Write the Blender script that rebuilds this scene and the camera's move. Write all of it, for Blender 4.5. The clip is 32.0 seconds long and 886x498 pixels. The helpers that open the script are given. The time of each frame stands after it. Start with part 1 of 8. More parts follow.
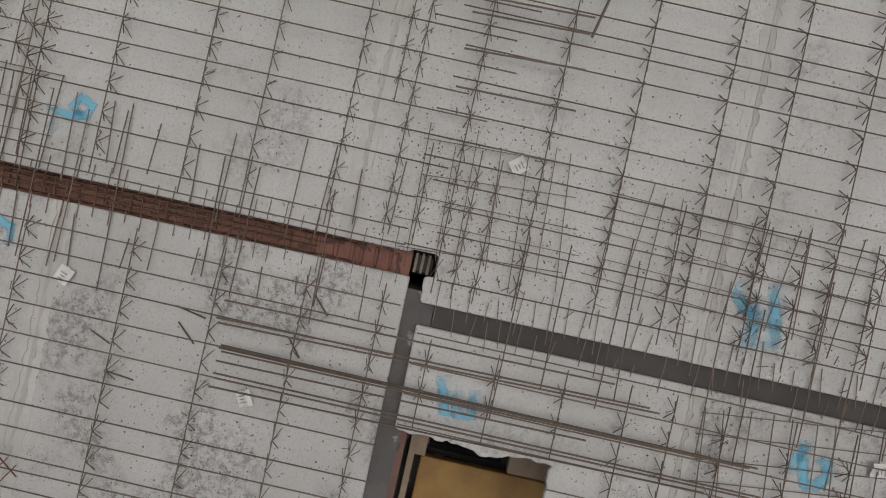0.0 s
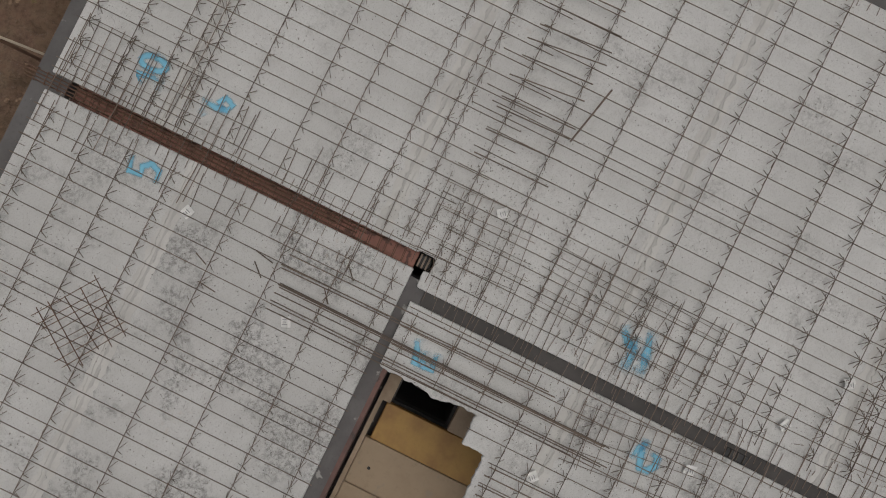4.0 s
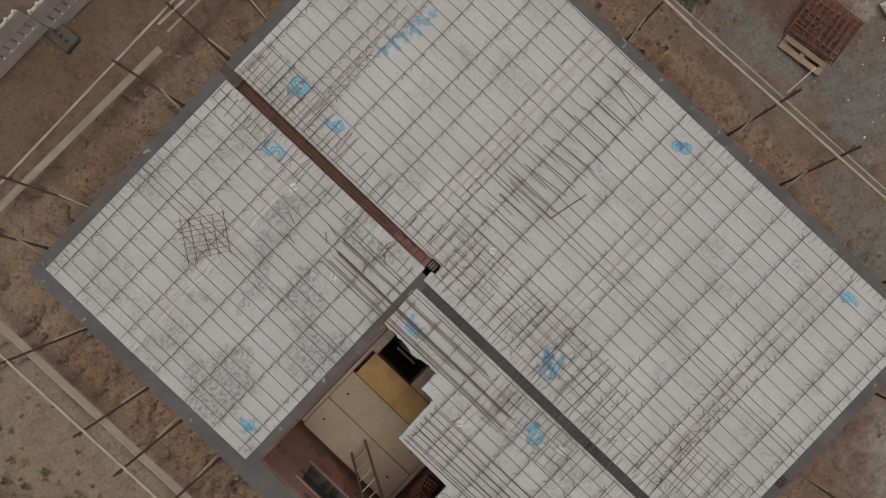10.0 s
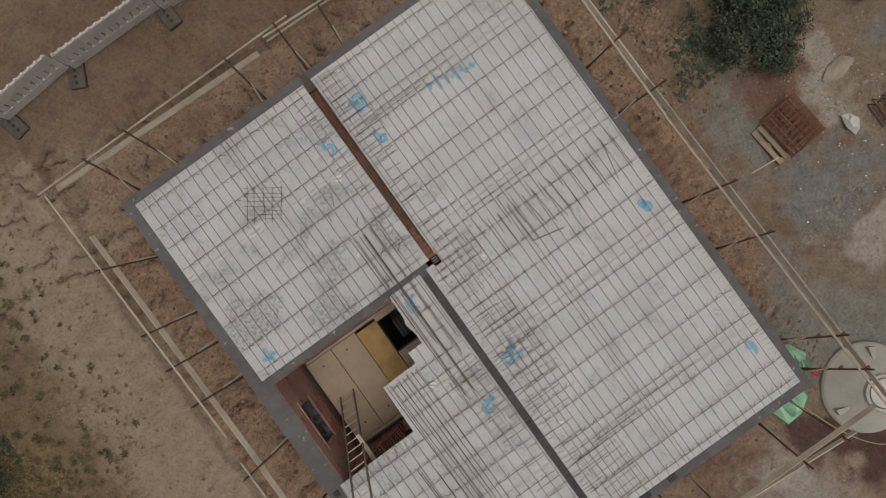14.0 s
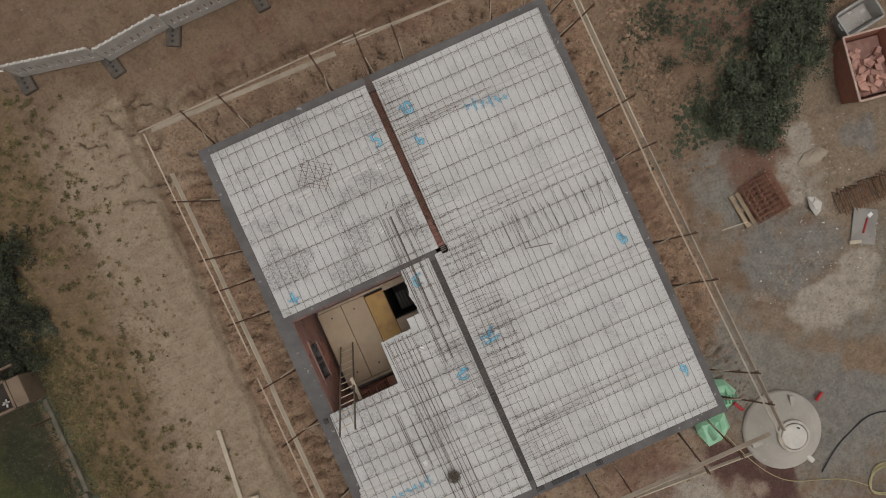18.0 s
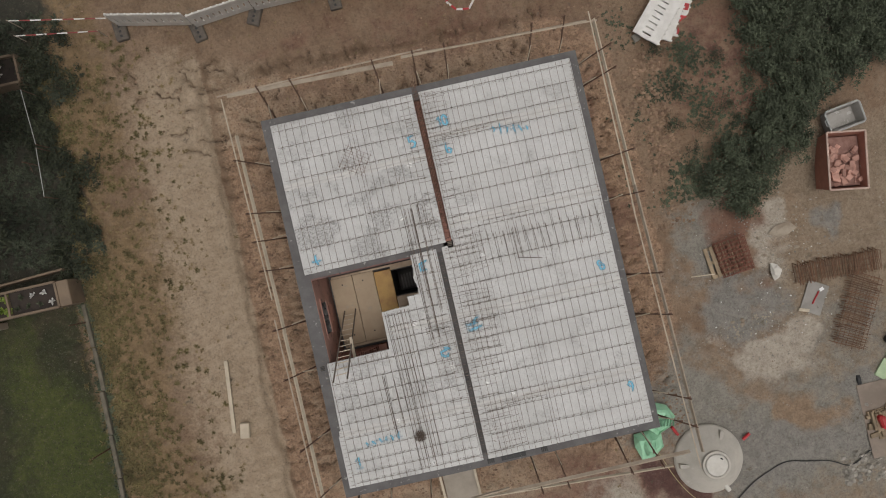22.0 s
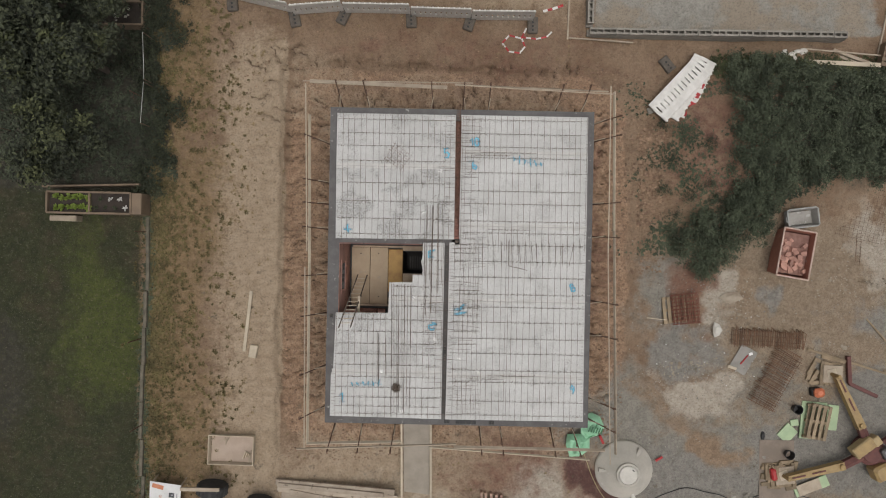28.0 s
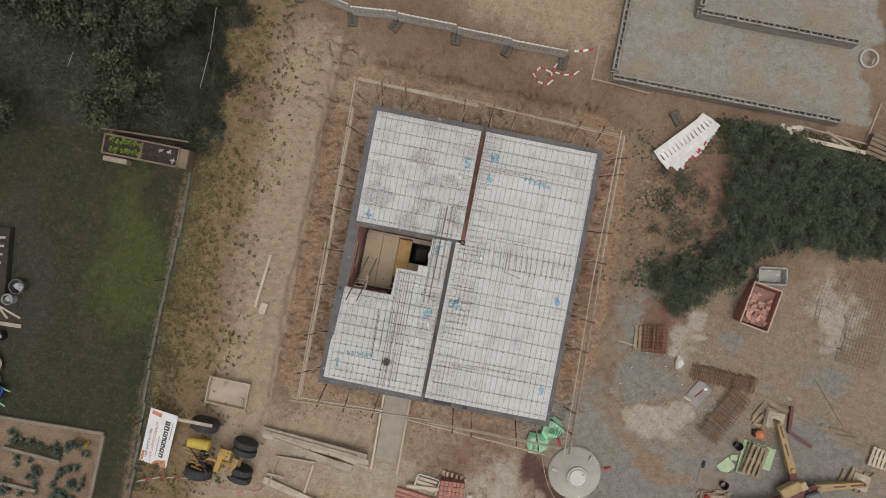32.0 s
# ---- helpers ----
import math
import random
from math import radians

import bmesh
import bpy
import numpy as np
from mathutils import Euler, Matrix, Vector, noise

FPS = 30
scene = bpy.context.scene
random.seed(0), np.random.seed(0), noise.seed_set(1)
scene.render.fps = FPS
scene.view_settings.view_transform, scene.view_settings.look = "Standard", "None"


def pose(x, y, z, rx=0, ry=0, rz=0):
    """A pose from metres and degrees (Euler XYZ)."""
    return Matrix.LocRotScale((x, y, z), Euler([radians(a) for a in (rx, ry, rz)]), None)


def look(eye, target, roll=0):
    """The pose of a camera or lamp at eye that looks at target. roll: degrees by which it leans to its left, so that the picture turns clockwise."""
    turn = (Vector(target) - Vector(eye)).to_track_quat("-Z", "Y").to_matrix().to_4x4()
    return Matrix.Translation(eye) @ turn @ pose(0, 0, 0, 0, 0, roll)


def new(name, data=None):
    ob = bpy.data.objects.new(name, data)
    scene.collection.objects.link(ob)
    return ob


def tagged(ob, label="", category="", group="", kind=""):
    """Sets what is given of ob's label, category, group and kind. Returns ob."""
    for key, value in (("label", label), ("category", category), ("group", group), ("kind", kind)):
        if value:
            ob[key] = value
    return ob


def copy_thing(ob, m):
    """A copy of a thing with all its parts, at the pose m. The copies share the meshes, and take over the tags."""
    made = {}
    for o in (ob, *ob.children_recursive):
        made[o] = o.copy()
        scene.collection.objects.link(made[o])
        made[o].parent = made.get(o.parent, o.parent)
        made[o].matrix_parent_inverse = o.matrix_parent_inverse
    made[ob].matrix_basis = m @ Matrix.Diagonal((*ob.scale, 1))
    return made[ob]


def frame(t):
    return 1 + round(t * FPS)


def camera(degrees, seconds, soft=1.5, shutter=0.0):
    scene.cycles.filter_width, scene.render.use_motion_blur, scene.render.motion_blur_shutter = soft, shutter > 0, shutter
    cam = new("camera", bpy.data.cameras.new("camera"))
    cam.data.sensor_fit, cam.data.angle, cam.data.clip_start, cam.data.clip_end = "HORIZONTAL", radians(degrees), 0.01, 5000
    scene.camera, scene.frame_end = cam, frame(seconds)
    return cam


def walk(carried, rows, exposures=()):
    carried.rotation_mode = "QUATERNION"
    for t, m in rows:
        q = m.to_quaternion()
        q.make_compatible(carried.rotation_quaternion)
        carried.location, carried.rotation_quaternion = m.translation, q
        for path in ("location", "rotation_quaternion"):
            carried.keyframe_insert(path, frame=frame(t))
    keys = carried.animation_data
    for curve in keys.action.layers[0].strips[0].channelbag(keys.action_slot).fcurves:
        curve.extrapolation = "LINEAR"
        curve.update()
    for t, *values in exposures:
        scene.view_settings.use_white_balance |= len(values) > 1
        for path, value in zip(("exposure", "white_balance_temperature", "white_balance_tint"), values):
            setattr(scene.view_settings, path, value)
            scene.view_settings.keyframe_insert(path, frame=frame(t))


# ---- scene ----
# World: metres, z up, x east, y north; top of the precast floor panels at z = 3.0.
cam = camera(68.0, 32.0, 1.04)
PATH = [
    (0.0, 0.033, -0.087, 7.318, 0.28, 0.52, -77.45),
    (0.5, 0.050, -0.060, 7.583, 0.17, 0.45, -75.92),
    (1.0, 0.065, -0.049, 7.835, 0.13, 0.44, -74.14),
    (1.5, 0.092, -0.058, 8.087, 0.25, 0.44, -72.27),
    (2.0, 0.117, -0.096, 8.341, 0.41, 0.37, -70.51),
    (2.5, 0.111, -0.125, 8.600, 0.49, 0.45, -68.81),
    (3.0, 0.103, -0.127, 8.865, 0.61, 0.55, -67.19),
    (3.5, 0.087, -0.122, 9.129, 0.57, 0.50, -65.41),
    (5.5, 0.076, -0.057, 10.162, 0.61, 0.17, -59.36),
    (6.0, 0.070, -0.036, 10.425, 0.56, 0.19, -57.94),
    (6.5, 0.082, -0.003, 10.695, 0.42, 0.24, -56.57),
    (7.0, 0.106, 0.024, 10.963, 0.25, 0.23, -55.17),
    (7.5, 0.142, 0.017, 11.232, 0.14, 0.01, -53.67),
    (8.0, 0.162, 0.022, 11.494, 0.15, -0.01, -52.19),
    (8.5, 0.164, 0.047, 11.752, 0.23, 0.18, -50.74),
    (9.0, 0.168, 0.064, 12.012, 0.31, 0.34, -49.35),
    (9.5, 0.184, 0.069, 12.292, 0.34, 0.33, -47.79),
    (10.0, 0.192, 0.072, 12.599, 0.30, 0.25, -46.34),
    (10.5, 0.186, 0.087, 12.905, 0.24, 0.29, -44.97),
    (11.0, 0.180, 0.102, 13.210, 0.22, 0.34, -43.65),
    (11.5, 0.184, 0.113, 13.525, 0.21, 0.41, -42.29),
    (12.0, 0.194, 0.101, 13.847, 0.24, 0.44, -40.92),
    (12.5, 0.205, 0.078, 14.176, 0.21, 0.33, -39.61),
    (13.0, 0.201, 0.074, 14.509, 0.21, 0.32, -38.23),
    (13.5, 0.192, 0.088, 14.855, 0.17, 0.27, -36.91),
    (14.0, 0.172, 0.106, 15.206, 0.12, 0.20, -35.54),
    (14.5, 0.143, 0.116, 15.555, 0.07, 0.18, -34.16),
    (16.5, -0.007, 0.081, 16.851, 0.03, 0.13, -28.25),
    (17.0, -0.026, 0.077, 17.169, -0.02, 0.08, -26.85),
    (17.5, -0.042, 0.076, 17.489, -0.05, 0.12, -25.48),
    (18.0, -0.058, 0.077, 17.817, -0.12, 0.13, -24.12),
    (18.5, -0.071, 0.084, 18.139, -0.15, 0.14, -22.80),
    (19.0, -0.080, 0.090, 18.451, -0.20, 0.17, -21.55),
    (19.5, -0.097, 0.092, 18.772, -0.21, 0.15, -20.24),
    (20.0, -0.128, 0.088, 19.098, -0.19, 0.13, -18.91),
    (20.5, -0.173, 0.076, 19.422, -0.17, 0.21, -17.44),
    (21.0, -0.213, 0.055, 19.737, -0.12, 0.20, -15.84),
    (21.5, -0.244, 0.029, 20.050, -0.10, 0.10, -14.23),
    (22.0, -0.274, 0.008, 20.370, -0.12, 0.05, -12.79),
    (22.5, -0.301, -0.004, 20.696, -0.16, 0.00, -11.50),
    (23.0, -0.334, -0.007, 21.022, -0.24, 0.06, -10.31),
    (23.5, -0.365, -0.005, 21.353, -0.26, 0.04, -9.13),
    (24.0, -0.394, 0.000, 21.683, -0.29, 0.02, -7.97),
    (24.5, -0.419, 0.005, 22.010, -0.33, 0.08, -6.83),
    (25.0, -0.439, 0.004, 22.334, -0.33, 0.10, -5.71),
    (25.5, -0.456, -0.002, 22.661, -0.33, 0.12, -4.56),
    (27.5, -0.476, -0.018, 23.962, -0.42, 0.20, 0.00),
    (28.0, -0.491, -0.032, 24.269, -0.41, 0.12, 1.15),
    (28.5, -0.525, -0.060, 24.570, -0.41, 0.13, 2.32),
    (29.0, -0.563, -0.092, 24.872, -0.37, 0.12, 3.44),
    (29.5, -0.604, -0.124, 25.183, -0.35, 0.11, 4.61),
    (30.0, -0.645, -0.150, 25.500, -0.28, 0.04, 5.86),
    (30.5, -0.691, -0.169, 25.821, -0.21, 0.01, 7.13),
    (31.0, -0.740, -0.182, 26.142, -0.23, -0.05, 8.39),
    (31.5, -0.796, -0.187, 26.466, -0.29, -0.17, 9.73),
    (32.0, -0.863, -0.185, 26.792, -0.33, -0.23, 11.18),
]
EXPOSURES = [(0, -0.79, 6600, 11), (6, -0.77, 6580, 10.5), (9, -0.73, 6650, 11.5), (13, -0.66, 6650, 11.5), (19, -0.49, 6630, 11), (23, -0.33, 6550, 10.5), (28, -0.20, 6500, 10), (32, -0.16, 6500, 10)]
walk(cam, [(t, pose(x, y, z, rx, ry, rz)) for t, x, y, z, rx, ry, rz in PATH], EXPOSURES)

# ---- light: a bright overcast sky ----
world = bpy.data.worlds.new("overcast")
scene.world = world
world.use_nodes = True
wn = world.node_tree
wn.nodes.clear()
sky = wn.nodes.new("ShaderNodeTexSky")
sky.sky_type, sky.sun_disc = "NISHITA", False
sky.sun_elevation, sky.sun_rotation = radians(79), radians(148)
sky.air_density, sky.dust_density, sky.ozone_density = 1.0, 5.0, 1.0
soften = wn.nodes.new("ShaderNodeHueSaturation")
soften.inputs["Saturation"].default_value = 0.18
back = wn.nodes.new("ShaderNodeBackground")
back.inputs["Strength"].default_value = 0.13
wout = wn.nodes.new("ShaderNodeOutputWorld")
wn.links.new(sky.outputs[0], soften.inputs["Color"])
wn.links.new(soften.outputs[0], back.inputs[0])
wn.links.new(back.outputs[0], wout.inputs[0])
lamp = bpy.data.lights.new("sun", "SUN")
lamp.energy, lamp.angle, lamp.color = 0.8, radians(40), (1.0, 0.97, 0.93)
sun = new("sun", lamp)
sun.matrix_world = look((5, -8, 50), (0, 0, 0))


# ---- materials ----
def node(nt, kind, **values):
    n = nt.nodes.new(kind)
    for key, value in values.items():
        n.inputs[key].default_value = value
    return n


def noise_node(nt, coord, scale, detail=4.0, rough=0.6):
    n = node(nt, "ShaderNodeTexNoise", Scale=scale, Detail=detail, Roughness=rough)
    nt.links.new(coord, n.inputs["Vector"])
    return n.outputs["Fac"]


def ramp_node(nt, fac, lo, hi):
    n = nt.nodes.new("ShaderNodeMapRange")
    n.interpolation_type = "SMOOTHSTEP"
    n.inputs["From Min"].default_value, n.inputs["From Max"].default_value = lo, hi
    nt.links.new(fac, n.inputs["Value"])
    return n.outputs["Result"]


def mix_node(nt, fac, a, b):
    n = nt.nodes.new("ShaderNodeMix")
    n.data_type = "RGBA"
    if isinstance(fac, float):
        n.inputs["Factor"].default_value = fac
    else:
        nt.links.new(fac, n.inputs["Factor"])
    for name, c in (("A", a), ("B", b)):
        socket = [i for i in n.inputs if i.name == name and i.type == "RGBA"][0]
        if isinstance(c, tuple):
            socket.default_value = (*c, 1)
        else:
            nt.links.new(c, socket)
    return [o for o in n.outputs if o.type == "RGBA"][0]


def mul_node(nt, a, k):
    n = nt.nodes.new("ShaderNodeMath")
    n.operation = "MULTIPLY"
    nt.links.new(a, n.inputs[0])
    if isinstance(k, float):
        n.inputs[1].default_value = k
    else:
        nt.links.new(k, n.inputs[1])
    return n.outputs[0]


def start_material(name, rough=0.8, metal=0.0):
    m = bpy.data.materials.new(name)
    m.use_nodes = True
    nt = m.node_tree
    bsdf = nt.nodes["Principled BSDF"]
    bsdf.inputs["Roughness"].default_value = rough
    bsdf.inputs["Metallic"].default_value = metal
    return m, nt, bsdf


def bump_on(nt, bsdf, height, strength, distance):
    b = nt.nodes.new("ShaderNodeBump")
    b.inputs["Strength"].default_value, b.inputs["Distance"].default_value = strength, distance
    nt.links.new(height, b.inputs["Height"])
    nt.links.new(b.outputs[0], bsdf.inputs["Normal"])


def surface(name, base, worn, fine=40.0, broad=3.0, rough=0.8, metal=0.0, bump=0.3, distance=0.004, spots=None, spread=0.0, islands=False):
    """A surface with grain, broad patches of wear, optional spots, and a spread of brightness from piece to piece."""
    m, nt, bsdf = start_material(name, rough, metal)
    coord = nt.nodes.new("ShaderNodeTexCoord").outputs["Object"]
    grain = noise_node(nt, coord, fine, 6.0, 0.7)
    patch = noise_node(nt, coord, broad, 4.0, 0.6)
    col = mix_node(nt, ramp_node(nt, patch, 0.35, 0.68), base, worn)
    dark = tuple(c * 0.72 for c in base)
    col = mix_node(nt, mul_node(nt, ramp_node(nt, grain, 0.5, 0.8), 0.6), col, dark)
    if spots:
        spot = noise_node(nt, coord, spots[1], 3.0, 0.5)
        col = mix_node(nt, ramp_node(nt, spot, spots[2], spots[2] + 0.08), col, spots[0])
    if spread:
        hsv = nt.nodes.new("ShaderNodeHueSaturation")
        src = nt.nodes.new("ShaderNodeNewGeometry").outputs["Random Per Island"] if islands else nt.nodes.new("ShaderNodeObjectInfo").outputs["Random"]
        r = nt.nodes.new("ShaderNodeMapRange")
        r.inputs["To Min"].default_value, r.inputs["To Max"].default_value = 1 - spread, 1 + spread
        nt.links.new(src, r.inputs["Value"])
        nt.links.new(r.outputs["Result"], hsv.inputs["Value"])
        nt.links.new(col, hsv.inputs["Color"])
        col = hsv.outputs[0]
    nt.links.new(col, bsdf.inputs["Base Color"])
    bump_on(nt, bsdf, grain, bump, distance)
    return m


def panel_concrete(name, stain, level, shade=1.0):
    """Pale precast concrete with trowel streaks, small pits and grey damp blotches."""
    m, nt, bsdf = start_material(name, 0.85)
    coord = nt.nodes.new("ShaderNodeTexCoord").outputs["Object"]
    col = mix_node(nt, ramp_node(nt, noise_node(nt, coord, 1.1, 5.0, 0.6), 0.3, 0.7), tuple(c * shade for c in (0.530, 0.523, 0.500)), tuple(c * shade for c in (0.608, 0.601, 0.578)))
    col = mix_node(nt, mul_node(nt, ramp_node(nt, noise_node(nt, coord, 9.0, 6.0, 0.7), 0.45, 0.75), 0.35), col, (0.42, 0.41, 0.385))
    blot = mul_node(nt, ramp_node(nt, noise_node(nt, coord, 1.3, 3.0, 0.6), level, level + 0.14), ramp_node(nt, noise_node(nt, coord, 17.0, 8.0, 0.88), 0.46, 0.57))
    col = mix_node(nt, mul_node(nt, blot, stain), col, (0.185, 0.178, 0.168))
    grime = mul_node(nt, ramp_node(nt, noise_node(nt, coord, 2.6, 4.0, 0.7), 0.48, 0.72), ramp_node(nt, noise_node(nt, coord, 22.0, 6.0, 0.8), 0.44, 0.66))
    col = mix_node(nt, mul_node(nt, grime, 0.65), col, (0.25, 0.24, 0.225))
    col = mix_node(nt, mul_node(nt, ramp_node(nt, noise_node(nt, coord, 60.0, 6.0, 0.85), 0.5, 0.66), 0.75), col, (0.32, 0.305, 0.28))
    pits = mul_node(nt, ramp_node(nt, noise_node(nt, coord, 34.0, 2.0, 0.5), 0.65, 0.70), ramp_node(nt, noise_node(nt, coord, 2.2, 3.0, 0.6), 0.42, 0.60))
    col = mix_node(nt, mul_node(nt, pits, 0.85), col, (0.15, 0.13, 0.11))
    rust = mul_node(nt, ramp_node(nt, noise_node(nt, coord, 1.7, 3.0, 0.5), 0.62, 0.75), ramp_node(nt, noise_node(nt, coord, 14.0, 4.0, 0.7), 0.5, 0.7))
    col = mix_node(nt, mul_node(nt, rust, 0.35), col, (0.42, 0.29, 0.19))
    nt.links.new(col, bsdf.inputs["Base Color"])
    bump_on(nt, bsdf, noise_node(nt, coord, 60.0, 5.0, 0.7), 0.25, 0.004)
    return m


def ground_material():
    """Bare soil, sand, gravel, red earth and lawn, laid out by the zones stored on the ground mesh."""
    m, nt, bsdf = start_material("site_soil", 0.95)
    coord = nt.nodes.new("ShaderNodeTexCoord").outputs["Object"]

    def zone(name):
        a = nt.nodes.new("ShaderNodeAttribute")
        a.attribute_name = name
        return a.outputs["Fac"]

    big, mid, small = noise_node(nt, coord, 0.55, 6.0, 0.65), noise_node(nt, coord, 3.2, 8.0, 0.8), noise_node(nt, coord, 13.0, 8.0, 0.85)
    soil = mix_node(nt, ramp_node(nt, big, 0.35, 0.65), (0.225, 0.146, 0.090), (0.290, 0.202, 0.132))
    soil = mix_node(nt, mul_node(nt, ramp_node(nt, mid, 0.45, 0.72), 0.75), soil, (0.140, 0.085, 0.052))
    sand = mix_node(nt, ramp_node(nt, mid, 0.36, 0.66), (0.440, 0.340, 0.238), (0.345, 0.256, 0.170))
    dug = mix_node(nt, ramp_node(nt, mid, 0.38, 0.62), (0.425, 0.282, 0.180), (0.295, 0.185, 0.116))
    # dark flecks stand in for the relief shade of the rough soil
    dug = mix_node(nt, mul_node(nt, ramp_node(nt, noise_node(nt, coord, 7.0, 7.0, 0.8), 0.50, 0.64), 0.8), dug, (0.150, 0.086, 0.054))
    grit = mix_node(nt, ramp_node(nt, mid, 0.35, 0.68), (0.300, 0.275, 0.228), (0.205, 0.188, 0.156))
    yard = mix_node(nt, ramp_node(nt, mid, 0.36, 0.66), (0.330, 0.254, 0.176), (0.236, 0.173, 0.116))
    damp = mix_node(nt, ramp_node(nt, mid, 0.36, 0.66), (0.290, 0.268, 0.232), (0.200, 0.185, 0.160))
    ochre = mix_node(nt, ramp_node(nt, mid, 0.36, 0.66), (0.330, 0.232, 0.150), (0.220, 0.148, 0.094))
    pale = mix_node(nt, ramp_node(nt, mid, 0.35, 0.7), (0.490, 0.428, 0.348), (0.350, 0.292, 0.226))
    red = mix_node(nt, ramp_node(nt, mid, 0.35, 0.7), (0.245, 0.132, 0.088), (0.170, 0.094, 0.064))
    lawn = mix_node(nt, ramp_node(nt, mid, 0.32, 0.7), (0.021, 0.027, 0.009), (0.041, 0.046, 0.016))
    lawn = mix_node(nt, mul_node(nt, ramp_node(nt, noise_node(nt, coord, 0.9, 7.0, 0.75), 0.46, 0.66), 0.6), lawn, (0.070, 0.050, 0.030))
    green = mix_node(nt, ramp_node(nt, mid, 0.32, 0.7), (0.046, 0.058, 0.012), (0.082, 0.096, 0.020))
    slab = mix_node(nt, ramp_node(nt, mid, 0.35, 0.7), (0.360, 0.338, 0.294), (0.250, 0.234, 0.203))
    slab = mix_node(nt, mul_node(nt, ramp_node(nt, big, 0.47, 0.62), 0.75), slab, (0.330, 0.262, 0.190))
    weedy = mix_node(nt, ramp_node(nt, mid, 0.36, 0.64), (0.285, 0.192, 0.104), (0.185, 0.124, 0.064))
    dark_floor = mix_node(nt, ramp_node(nt, mid, 0.35, 0.7), (0.034, 0.034, 0.023), (0.060, 0.054, 0.037))
    wine = mix_node(nt, ramp_node(nt, mid, 0.35, 0.7), (0.130, 0.062, 0.050), (0.085, 0.042, 0.035))
    # dark brown that paints the shade inside the cracks
    crack_shade = mix_node(nt, ramp_node(nt, mid, 0.35, 0.7), (0.150, 0.098, 0.062), (0.095, 0.060, 0.038))
    col = soil
    for name, c in (("dug", dug), ("sand", sand), ("weedy", weedy), ("yard", yard), ("grit", grit), ("damp", damp), ("pale", pale), ("ochre", ochre), ("red", red), ("wine", wine), ("crack_shade", crack_shade), ("slab", slab), ("lawn", lawn), ("green", green), ("dark_floor", dark_floor)):
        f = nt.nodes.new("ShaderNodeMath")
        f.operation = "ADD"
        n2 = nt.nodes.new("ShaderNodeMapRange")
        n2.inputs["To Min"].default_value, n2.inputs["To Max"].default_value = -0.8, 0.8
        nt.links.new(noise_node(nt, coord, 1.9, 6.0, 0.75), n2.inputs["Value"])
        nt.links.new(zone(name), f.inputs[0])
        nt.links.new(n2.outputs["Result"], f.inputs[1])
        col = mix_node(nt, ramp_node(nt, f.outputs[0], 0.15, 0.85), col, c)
    col = mix_node(nt, mul_node(nt, ramp_node(nt, small, 0.47, 0.62), 0.68), col, mix_node(nt, 0.55, col, (0.03, 0.020, 0.012)))
    col = mix_node(nt, mul_node(nt, ramp_node(nt, noise_node(nt, coord, 6.0, 6.0, 0.8), 0.5, 0.7), 0.35), col, mix_node(nt, 0.4, col, (0.42, 0.34, 0.27)))
    peb = noise_node(nt, coord, 24.0, 2.0, 0.5)
    col = mix_node(nt, mul_node(nt, ramp_node(nt, peb, 0.70, 0.73), 0.35), col, (0.36, 0.31, 0.26))
    nt.links.new(col, bsdf.inputs["Base Color"])
    bump_on(nt, bsdf, noise_node(nt, coord, 8.0, 10.0, 0.82), 1.0, 0.07)
    return m


def spray_material():
    """Blue marking spray, thin and ragged towards the edges of its strokes."""
    m, nt, bsdf = start_material("blue_spray", 0.7)
    uv = nt.nodes.new("ShaderNodeUVMap").outputs[0]
    sep = nt.nodes.new("ShaderNodeSeparateXYZ")
    nt.links.new(uv, sep.inputs[0])
    coord = nt.nodes.new("ShaderNodeTexCoord").outputs["Object"]
    add = nt.nodes.new("ShaderNodeMath")
    add.operation = "ADD"
    nt.links.new(mul_node(nt, noise_node(nt, coord, 16.0, 6.0, 0.8), 1.0), add.inputs[0])
    nt.links.new(sep.outputs["Y"], add.inputs[1])
    cover = mul_node(nt, ramp_node(nt, add.outputs[0], 0.40, 1.32), 0.74)
    bsdf.inputs["Base Color"].default_value = (0.21, 0.61, 0.82, 1)
    clear = nt.nodes.new("ShaderNodeBsdfTransparent")
    blend = nt.nodes.new("ShaderNodeMixShader")
    nt.links.new(cover, blend.inputs[0])
    nt.links.new(clear.outputs[0], blend.inputs[1])
    nt.links.new(bsdf.outputs[0], blend.inputs[2])
    nt.links.new(blend.outputs[0], nt.nodes["Material Output"].inputs["Surface"])
    return m


def leaf_material(name, dark, light, gloss=0.55):
    m, nt, bsdf = start_material(name, gloss)
    r = nt.nodes.new("ShaderNodeNewGeometry").outputs["Random Per Island"]
    # clump-scale noise makes patches of paler and darker leaves
    coord = nt.nodes.new("ShaderNodeTexCoord").outputs["Object"]
    patch = ramp_node(nt, noise_node(nt, coord, 1.6, 4.0, 0.6), 0.35, 0.65)
    clump_dark = mix_node(nt, r, tuple(c * 0.72 for c in dark), tuple(c * 0.74 for c in light))
    clump_pale = mix_node(nt, r, tuple(c * 1.2 for c in dark), tuple(c * 1.25 for c in light))
    nt.links.new(mix_node(nt, patch, clump_dark, clump_pale), bsdf.inputs["Base Color"])
    return m


